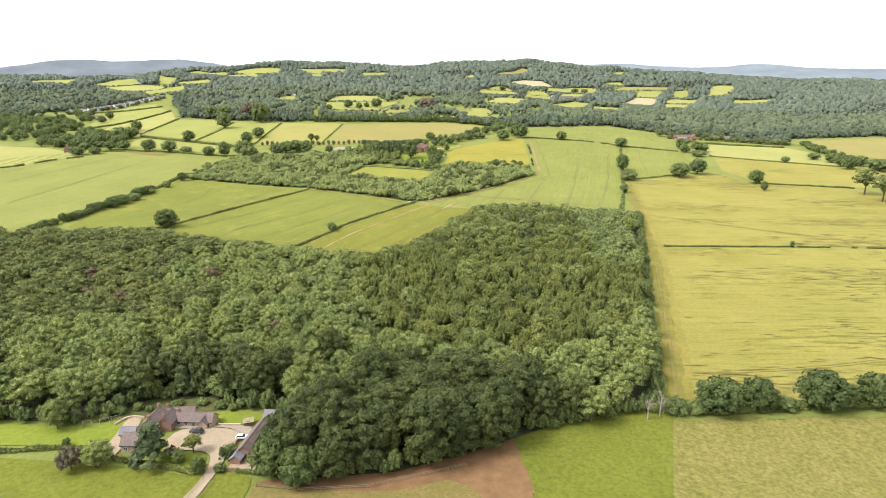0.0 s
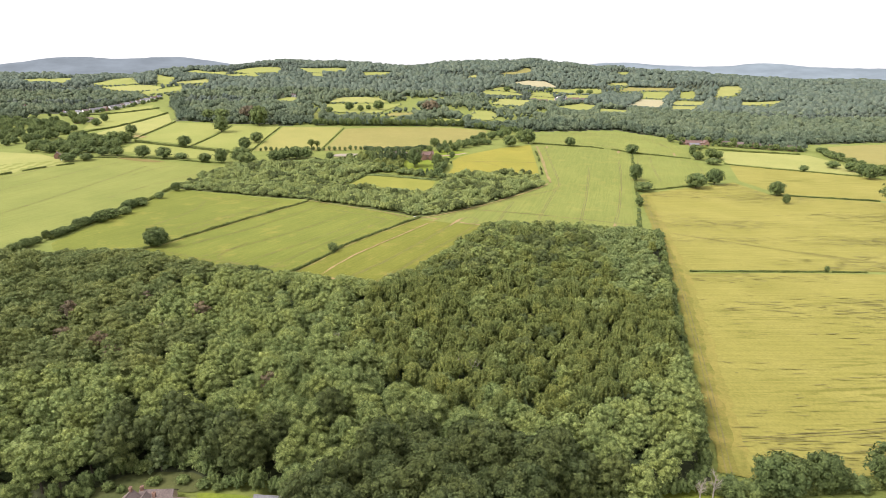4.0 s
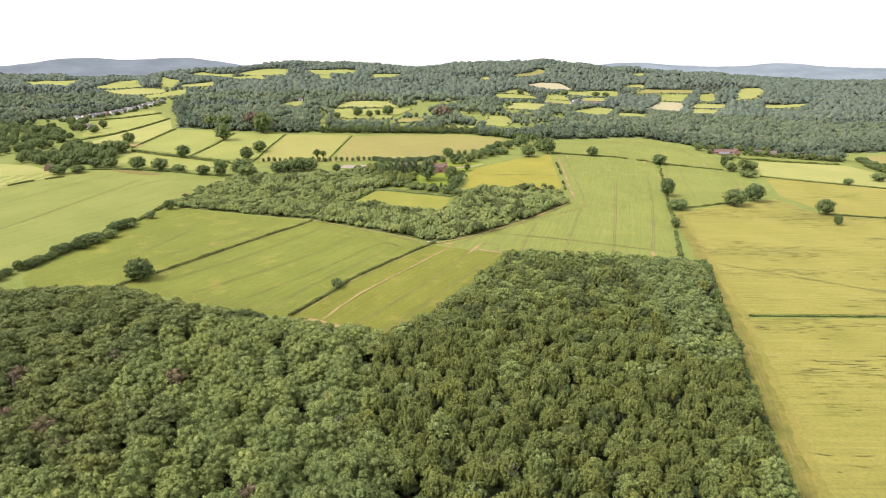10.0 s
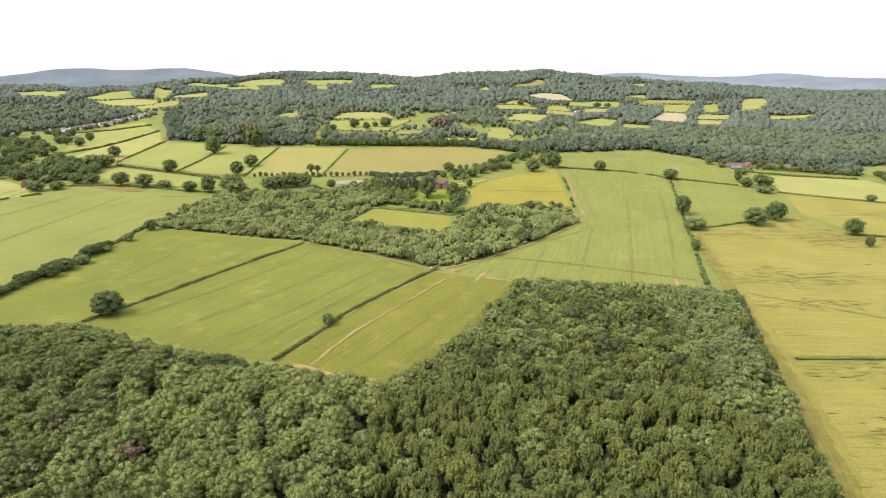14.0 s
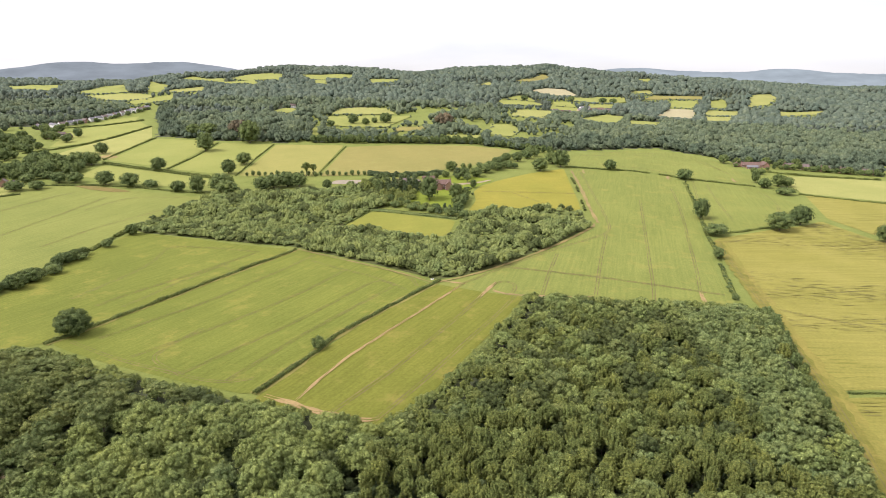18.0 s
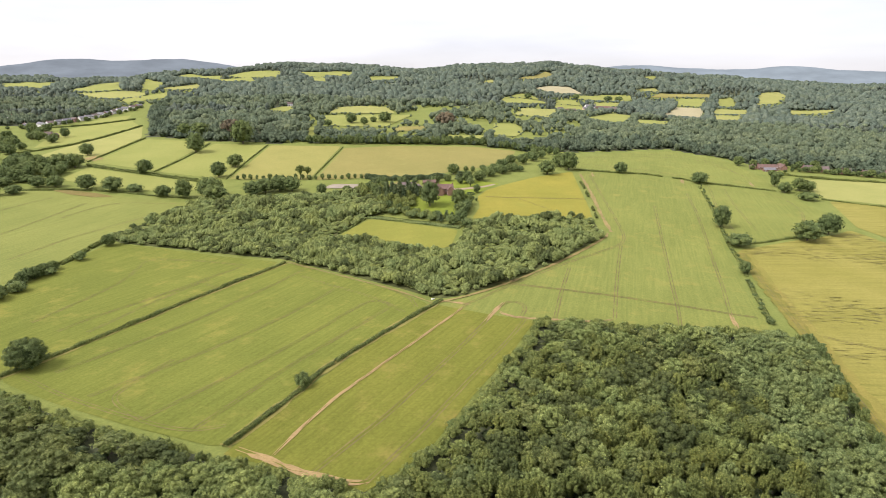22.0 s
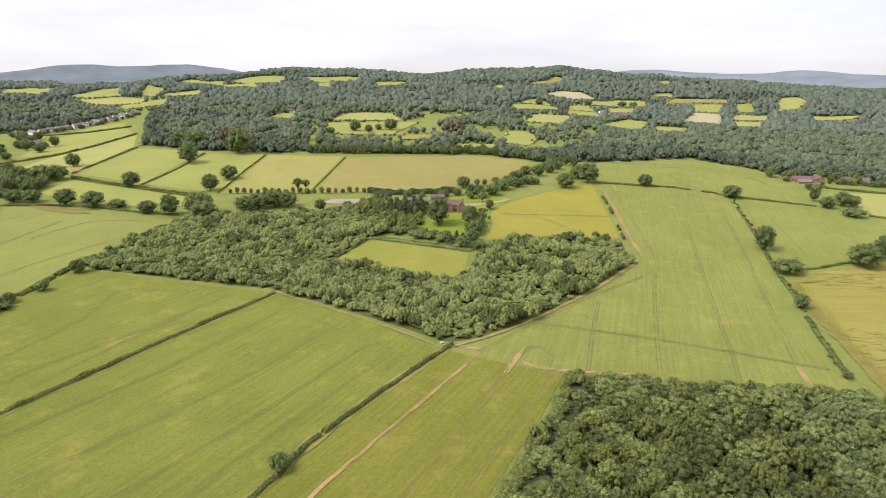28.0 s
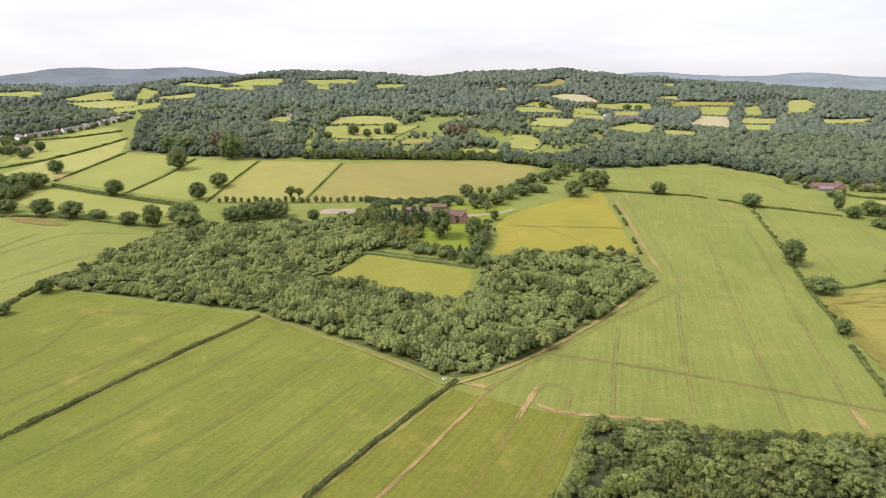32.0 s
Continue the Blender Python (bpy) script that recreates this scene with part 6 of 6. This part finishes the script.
building("barn_end", -52.8, 178.9, 84, 3.4, 3.4, 2.2, 3.3, M_BRICK, M_SLATE, "low brick lean-to with a slate roof", "outbuilding", 1, 0)
building("barn_block", -46.6, 201.0, -4, 8.0, 5.6, 3.0, 5.5, M_BRICK, M_SLATE, "brick farm block with a slate roof", "barn", 2, 0)
building("shed", -56.6, 200.4, 20, 3.2, 2.4, 1.7, 2.5, M_WOOD, M_STRAW, "small timber shed with a pale roof", "shed", 1, 0)
# the country house
building("country_house", -31.0, 847.5, 8, 16.0, 9.0, 6.0, 10.0, M_BRICK, M_REDTILE, "red brick country house with gables and chimneys", windows=5, chimneys=2)
building("country_house_wing", -25.5, 843.0, 98, 9.0, 7.0, 6.0, 9.6, M_BRICK, M_REDTILE, "gabled red brick wing of the country house", windows=2, chimneys=1)
building("country_house_wing", -40.0, 856.0, 8, 12.0, 7.0, 4.2, 7.6, M_BRICK, M_TILE, "lower brick wing of the country house", windows=3, chimneys=1)
building("coach_house", -60.0, 862.0, 98, 14.0, 7.0, 3.4, 6.4, M_BRICK, M_TILE, "brick coach house with a brown tiled roof", windows=3, chimneys=0)
building("stable", -73.0, 878.0, 5, 18.0, 6.0, 2.8, 5.0, M_WOOD, M_TILE, "timber stable with a brown roof", "stable", 4, 0)
building("stable", -50.0, 886.0, 10, 14.0, 6.0, 2.8, 5.0, M_BRICK, M_REDTILE, "brick stable with a red tiled roof", "stable", 3, 0)
building("country_house_wing", -36.0, 842.0, 98, 8.0, 6.0, 5.6, 8.8, M_BRICK, M_REDTILE, "gabled brick bay of the country house", windows=2, chimneys=1)
field("stable_yard", [(-98, 880), (-84, 899), (-64, 890), (-64, 870), (-74, 860), (-88, 866)], M_HEADLAND, "trodden brown yard beside the stables", "yard", 5.0, 0.44)
# the farm below the eastern wood
building("farm_building", 393.0, 1044.0, -6, 15.0, 6.0, 3.2, 5.6, M_BRICK, M_SLATE, "low brick farm range with a slate roof", windows=4, chimneys=0)
building("farm_building", 396.0, 1056.0, -6, 26.0, 8.0, 4.2, 8.0, M_BRICK, M_REDTILE, "long pink-roofed brick farmhouse below the wood", windows=6, chimneys=2)
building("farm_building", 419.0, 1064.0, 84, 18.0, 8.0, 4.2, 8.0, M_BRICK, M_REDTILE, "brick farm wing with a red tiled roof", windows=4, chimneys=1)
building("farm_building", 378.0, 1060.0, 70, 14.0, 7.0, 3.4, 6.4, M_BRICK, M_REDTILE, "brick barn with a red tiled roof", "barn", 3, 0)
for x, y, t in ((452, 1062, 5), (472, 1060, -8), (496, 1050, 12), (520, 1044, 0), (548, 1040, -10)):
    building("cottage", x, y, t, 13.0, 8.0, 4.4, 8.0, M_BRICK, M_TILE, "brick cottage half hidden by garden trees", windows=3, chimneys=1)
# the far farm
for x, y, t, l, w, wall, roof in ((280, 1722, 10, 24, 12, M_STONE, M_SLATE), (306, 1742, 80, 26, 12, M_BRICK, M_TILE), (326, 1762, 5, 30, 14, M_STONE, M_REDTILE), (345, 1752, 5, 22, 12, M_BRICK, M_TILE), (296, 1775, 12, 26, 14, M_RENDER, M_SLATE), (216, 1640, 30, 16, 9, M_BRICK, M_REDTILE), (232, 1652, -10, 15, 9, M_BRICK, M_TILE), (205, 1660, 20, 14, 9, M_STONE, M_TILE)):
    building("far_farm_building", x, y, t, l, w, 5.0, 9.0, wall, roof, "far farm building with a pitched roof among fields", "barn", 3, 0, lift=1.0)
# village along the valley road
VILLAGE = [(-812, 1312), (-800, 1300), (-790, 1322), (-782, 1336), (-776, 1352), (-770, 1366), (-764, 1380), (-758, 1396), (-754, 1410), (-750, 1424), (-746, 1440), (-742, 1456), (-740, 1474), (-738, 1492), (-734, 1510), (-730, 1528), (-724, 1546)]
for i, (x, y) in enumerate(VILLAGE):
    dx, dy = VILLAGE[min(i + 1, 16)][0] - VILLAGE[max(i - 1, 0)][0], VILLAGE[min(i + 1, 16)][1] - VILLAGE[max(i - 1, 0)][1]
    building("village_house", x, y, math.degrees(math.atan2(dy, dx)) + 90 * (i % 4 == 2), 13.0 + i % 3 * 2, 8.0, 5.4, 8.4, M_RENDER if i % 5 != 1 else M_BRICK, (M_TILE, M_SLATE, M_SLATE)[i % 3], "white rendered village house in a row" if i % 5 != 1 else "brick village house in a row", windows=3, chimneys=1, lift=0.5)
for i, (x, y) in enumerate(densify([(-830, 1290), (-785, 1308), (-764, 1352), (-742, 1410), (-730, 1470), (-716, 1545)], 9.0)):
    if i % 4 != 1:
        tree("lone", x + (i * 7 % 5) * 1.5, y - (i * 5 % 4) * 2.0, 7 + i % 4 * 1.6, 6 + i % 3 * 1.5, "round garden tree beside the village road", "tree", "village trees")
for i, (x, y) in enumerate(((-660, 1165), (-700, 1168), (-720, 1220), (-740, 1232), (-690, 1180), (-640, 1130), (-675, 1150), (-655, 1185), (-712, 1200), (-752, 1240), (-735, 1260), (-765, 1262))):
    tree("lone", x, y, 12 + i % 3 * 3, 10 + i % 4 * 2, "broad dark tree among the cottages", "tree", "cottage trees")
for i, (x, y) in enumerate(((-728, 1236), (-690, 1196), (-705, 1180), (-745, 1250), (-668, 1178), (-505, 826), (-520, 834), (-1000, 1395), (-960, 1402), (-910, 1405))):
    building("cottage", x, y, 20 * i, 11.0, 7.5, 4.6, 8.0, M_RENDER if i % 2 else M_BRICK, M_TILE, "cottage among trees at the field edge", windows=3, chimneys=1, lift=0.5)
for i, (x, y) in enumerate(densify([(436, 1050), (470, 1046), (520, 1032), (560, 1024)], 7.0)):
    tree("lone" if i % 2 else "bush", x, y + (i * 3 % 5), 8 + i % 3 * 2, 6 + i % 4 * 1.5, "garden tree before the cottages", "tree", "cottage trees")
for x, y in ((-389, 1538), (-372, 1546)):
    building("cottage", x, y, 10, 12.0, 8.0, 4.6, 8.0, M_RENDER, M_TILE, "pale cottage in the far wood", windows=3, chimneys=1, lift=0.5)


# ---- cars ----
def car(x, y, turn, paint, label, length=4.3, width=1.8, high=1.5):
    e = new("car")
    e.matrix_world = pose(x, y, float(ground(x, y)) + 0.44, 0, 0, turn)
    hl, hw = length / 2, width / 2
    bm = bmesh.new()
    prism(bm, [(-hw, 0.25), (hw, 0.25), (hw, 0.85), (hw - 0.08, 0.95), (-hw + 0.08, 0.95), (-hw, 0.85)], -hl, hl)
    bmesh.ops.bevel(bm, geom=list(bm.edges), offset=0.06, segments=1, affect="EDGES")
    part("body", bm, paint, e)
    bm = bmesh.new()
    lo = [bm.verts.new(p) for p in ((-hl * 0.85, -hw + 0.1, 0.95), (hl * 0.45, -hw + 0.1, 0.95), (hl * 0.45, hw - 0.1, 0.95), (-hl * 0.85, hw - 0.1, 0.95))]
    hi = [bm.verts.new(p) for p in ((-hl * 0.68, -hw + 0.25, high - 0.06), (hl * 0.12, -hw + 0.25, high - 0.06), (hl * 0.12, hw - 0.25, high - 0.06), (-hl * 0.68, hw - 0.25, high - 0.06))]
    for i in range(4):
        bm.faces.new((lo[i], lo[(i + 1) % 4], hi[(i + 1) % 4], hi[i]))
    bm.faces.new(hi)
    bm.faces.new(lo[::-1])
    part("windows", bm, M_GLASS, e, "dark car windows")
    bm = bmesh.new()
    box(bm, -hl * 0.7, hl * 0.14, -hw + 0.22, hw - 0.22, high - 0.06, high)
    part("roof", bm, paint, e)
    for sx in (-1, 1):
        for sy in (-1, 1):
            bm = bmesh.new()
            bmesh.ops.create_cone(bm, cap_ends=True, segments=14, radius1=0.33, radius2=0.33, depth=0.22, matrix=Matrix.Translation((sx * hl * 0.62, sy * (hw - 0.08), 0.33)) @ Matrix.Rotation(math.pi / 2, 4, "X"))
            w = part("wheel", bm, M_TYRE, e)
            bm = bmesh.new()
            bmesh.ops.create_cone(bm, cap_ends=True, segments=12, radius1=0.2, radius2=0.2, depth=0.24, matrix=Matrix.Translation((sx * hl * 0.62, sy * (hw - 0.08), 0.33)) @ Matrix.Rotation(math.pi / 2, 4, "X"))
            part("rim", bm, M_METAL, w)
    for sy in (-1, 1):
        bm = bmesh.new()
        box(bm, hl - 0.05, hl + 0.02, sy * (hw - 0.4) - 0.2, sy * (hw - 0.4) + 0.2, 0.62, 0.8)
        part("headlight", bm, M_FRAME, e)
    return tagged(e, label, "car")


car(-72.2, 194.0, 172, M_CARDARK, "dark off-road car parked on the gravel", 4.6, 1.9, 1.75)
car(-55.6, 191.2, 8, M_CARWHITE, "silver white car parked beside the barn")
car(-76.2, 183.0, 30, M_CARRED, "small red car behind the garden shrubs", 3.8, 1.7, 1.4)


# ---- frames of a swing on the lawn, garden walls, fence and gate ----
def swing_frame(x, y, turn):
    e = new("swing_frame")
    e.matrix_world = pose(x, y, float(ground(x, y)) + 0.3, 0, 0, turn)
    for sx in (-1.4, 1.4):
        for sy in (-0.8, 0.8):
            bm = bmesh.new()
            m = look((sx, sy, 0), (sx, 0, 2.4)) @ Matrix.Translation((0, 0, -1.25))
            bmesh.ops.create_cone(bm, cap_ends=True, segments=8, radius1=0.055, radius2=0.05, depth=2.55, matrix=m)
            part("leg", bm, M_DEADWOOD, e)
    bm = bmesh.new()
    bmesh.ops.create_cone(bm, cap_ends=True, segments=8, radius1=0.05, radius2=0.05, depth=3.2, matrix=Matrix.Translation((0, 0, 2.4)) @ Matrix.Rotation(math.pi / 2, 4, "Y"))
    part("crossbar", bm, M_DEADWOOD, e)
    for sx in (-0.5, 0.5):
        bm = bmesh.new()
        for dx in (-0.2, 0.2):
            box(bm, sx + dx - 0.02, sx + dx + 0.02, -0.02, 0.02, 0.6, 2.4)
        box(bm, sx - 0.25, sx + 0.25, -0.12, 0.12, 0.55, 0.6)
        part("swing_seat", bm, M_WOOD, e)
    return tagged(e, "pale weathered timber swing frame on the lawn", "swing")


for x, y, t in ((-111.8, 196.8, 12), (-106.6, 198.4, 38), (-103.6, 200.2, 24)):
    swing_frame(x, y, t)


def garden_wall(line, height, material, label):
    v, f = strip(line, 0.45, 0.0)
    n = len(v) // 2
    top = v + np.array([0, 0, height])
    faces = [tuple(i + 2 * n for i in q) for q in f]
    for i in range(n - 1):
        faces += [(i, i + 1, 2 * n + i + 1, 2 * n + i), (n + i, 3 * n + i, 3 * n + i + 1, n + i + 1)]
    faces += [(0, 2 * n, 3 * n, n), (n - 1, 2 * n - 1, 4 * n - 1, 3 * n - 1)]
    tagged(new("garden_wall", mesh_of("garden_wall", np.r_[v - np.array([0, 0, 0.4]), top], faces, material)), label, "wall")


garden_wall([(-57.5, 174.5), (-53, 174.2), (-51, 174.5)], 1.2, M_BRICK, "low red brick wall beside the gate")
garden_wall([(-56.6, 193.5), (-57.2, 186.5), (-55, 184.5)], 1.1, M_BRICK, "low red brick wall beside the barn")
garden_wall([(-67, 199.3), (-62, 199.1), (-58.8, 199.3)], 0.9, M_STONE, "low stone wall between the yard and lawn")
garden_wall([(-95, 203), (-101, 203.5), (-103, 198)], 0.9, M_STONE, "low stone wall round the terrace")


def fence(line, label):
    e = new("post_and_rail_fence")
    x0, y0 = line[0]
    e.matrix_world = Matrix.Translation((x0, y0, float(ground(x0, y0))))
    pts = densify(line, 3.0)
    for a, b in zip(pts, pts[1:]):
        za, zb = float(ground(*a)) + 0.3, float(ground(*b)) + 0.3
        bm = bmesh.new()
        box(bm, -0.07, 0.07, -0.07, 0.07, -0.5, 1.25)
        p = part("post", bm, M_WOOD, e)
        p.location = (a[0] - x0, a[1] - y0, za - e.location.z)
        for h in (0.55, 1.05):
            bm = bmesh.new()
            q = look((a[0] - x0, a[1] - y0, za - e.location.z + h), (b[0] - x0, b[1] - y0, zb - e.location.z + h))
            ln = math.dist((*a, za), (*b, zb))
            box(bm, -0.03, 0.03, -0.06, 0.06, -ln, 0)
            r = part("rail", bm, M_WOOD, e)
            r.matrix_local = q
    return tagged(e, label, "fence")


fence([(-43, 167), (-30, 165.5), (-10, 168), (20, 180)], "weathered timber post and rail fence below the trees")
fence([(-60, 170), (-61, 160), (-64, 148)], "weathered timber fence along the drive")
fence([(-57, 170), (-58, 160), (-61.5, 148)], "weathered timber fence along the drive")
# a round bed of clipped shrubs and a row of small ones on the country house lawn
hedge([(-4.6 + 3.6 * math.cos(a * math.pi / 8), 846 + 3.6 * math.sin(a * math.pi / 8)) for a in range(17)], 1.4, 1.6, "ring of clipped dark shrubs on the lawn", 40, 0, M_DARK, "shrub_ring")
for i, (x, y, w, h, k) in enumerate(((-96, 820, 9, 17, "conifer"), (-88, 818, 8, 15, "conifer"), (-80, 822, 9, 18, "conifer"), (-72, 824, 8, 16, "conifer"), (-66, 828, 8, 17, "conifer"), (-60, 834, 8, 14, "conifer"), (-100, 832, 10, 14, "lone"), (-104, 846, 11, 13, "lone"), (-96, 858, 11, 12, "lone"), (-112, 858, 10, 11, "lone"), (-84, 800, 10, 8, "lone"), (-74, 793, 10, 7, "lone"), (-66, 786, 9, 6, "lone"), (-56, 780, 10, 6, "lone"), (-46, 774, 9, 6, "lone"), (-36, 768, 10, 7, "lone"), (-27, 766, 6, 8, "conifer"), (-22, 764, 6, 7, "conifer"), (-14, 764, 12, 9, "lone"), (-10, 788, 12, 10, "lone"), (-8, 798, 10, 9, "lone"), (-60, 846, 10, 9, "lone"), (-48, 838, 9, 8, "lone"), (-30, 900, 9, 7, "lone"), (-14, 912, 9, 8, "lone"), (-42, 896, 8, 7, "lone"), (-80, 892, 10, 8, "lone"))):
    tree(k, x, y, w, h, "dark garden conifer near the country house" if k == "conifer" else "rounded garden tree near the country house", "tree", "country house garden", "garden_conifer" if k == "conifer" else "garden_tree")
hr = np.random.default_rng(33)
for i, (x, y) in enumerate(densify([(-318, 470), (-313, 500), (-309, 545), (-304, 590), (-302, 625)], 8.0)):
    tree("lone", x + hr.uniform(-2, 2), y + hr.uniform(-2, 2), hr.uniform(7, 12.5), hr.uniform(5, 8.5), "dark rounded tree in the overgrown hedge", "tree", "overgrown hedge trees", "hedge_tree")
hamlet = np.concatenate([scattered([(-640, 900), (-600, 1000), (-640, 1080), (-760, 1200), (-900, 1240), (-900, 1000)], 24.0, 51), scattered([(-600, 880), (-500, 850), (-478, 900), (-500, 962), (-580, 990)], 17.0, 52)])
bare_stem = [q[:22] for q in STEMS["lone_far"]]
woodland("hamlet_wood", hamlet, hr.uniform(0.7, 1.2, len(hamlet)), hr.uniform(0.6, 1.1, len(hamlet)), CROWNS["lone_far"], bare_stem, M_LONE, "broad dark trees crowded round the hamlet", 53)
for i, (x, y) in enumerate(densify([(538, 825), (566, 870), (572, 920), (575, 980), (590, 1030)], 11.0)):
    tree("lone", x + hr.uniform(-3, 3), y, hr.uniform(10, 18), hr.uniform(7, 13), "broad dark tree between pale fields", "tree", "hedgerow trees", "hedge_tree")
copse = scattered([(475, 640), (500, 690), (560, 735), (640, 870), (760, 980), (800, 800), (600, 600)], 15.0, 53)
woodland("east_copse", copse, hr.uniform(0.75, 1.1, len(copse)), hr.uniform(0.65, 1.05, len(copse)), mid_protos[:5], bare_stem, M_LONE, "dark copse of broad trees beyond the wheat", 54)
e_ = new("water_trough")
e_.matrix_world = pose(-29.5, 585.5, float(ground(-29.5, 585.5)) + 0.15, 0, 0, 30)
bm = bmesh.new()
box(bm, -1.0, 1.0, -0.45, 0.45, 0.0, 0.7)
part("tank", bm, M_FRAME, e_)
bm = bmesh.new()
box(bm, -0.85, 0.85, -0.32, 0.32, 0.7, 0.72)
part("water_surface", bm, M_GLASS, e_, "dark water in the trough")
tagged(e_, "pale metal water trough at the field corner", "trough")
# trees that fill the country house garden and the farm's edges
garden = np.concatenate([scattered([(-128, 852), (-98, 824), (-92, 788), (-100, 778), (-80, 782), (-62, 796), (-60, 818), (-78, 838), (-100, 862), (-122, 872)], 7.5, 81), scattered([(-86, 792), (-56, 772), (-36, 760), (-30, 766), (-60, 786)], 6.5, 82)])
woodland("garden_wood", garden, hr.uniform(0.35, 0.6, len(garden)), hr.uniform(0.35, 0.8, len(garden)) * np.where(garden[:, 1] < 790, 0.6, 1.0), CROWNS["lone_far"], bare_stem, M_HEDGE, "mixed green garden trees round the country house lawn", 84)
for k, x, y, w, h, words in (("willow", -5, 873, 9, 11, "pale grey-green tree on the lawn"), ("bush", -16, 887, 8, 8, "rounded green garden tree"), ("bush", -31, 899, 9, 8, "rounded green garden tree"), ("bush", -45, 894, 10, 7, "rounded green garden tree"), ("bush", -66, 896, 7, 5, "rounded green garden tree"), ("bush", -84, 898, 8, 6, "rounded green garden tree")):
    tree(k, x, y, w, h, words + " near the country house", "tree", "country house garden", "garden_tree")
for x, y, w, h in ((381, 1067, 12, 11), (366, 1076, 15, 13), (402, 1076, 12, 12), (428, 1078, 13, 12), (436, 1066, 9, 8), (374, 1052, 7, 6), (381, 1012, 9, 8), (412, 1040, 5, 4), (426, 1050, 6, 5), (448, 1074, 12, 11), (470, 1078, 13, 12)):
    tree("lone", x, y, w, h, "rounded green tree beside the brick farm", "tree", "farm trees", "farm_tree")
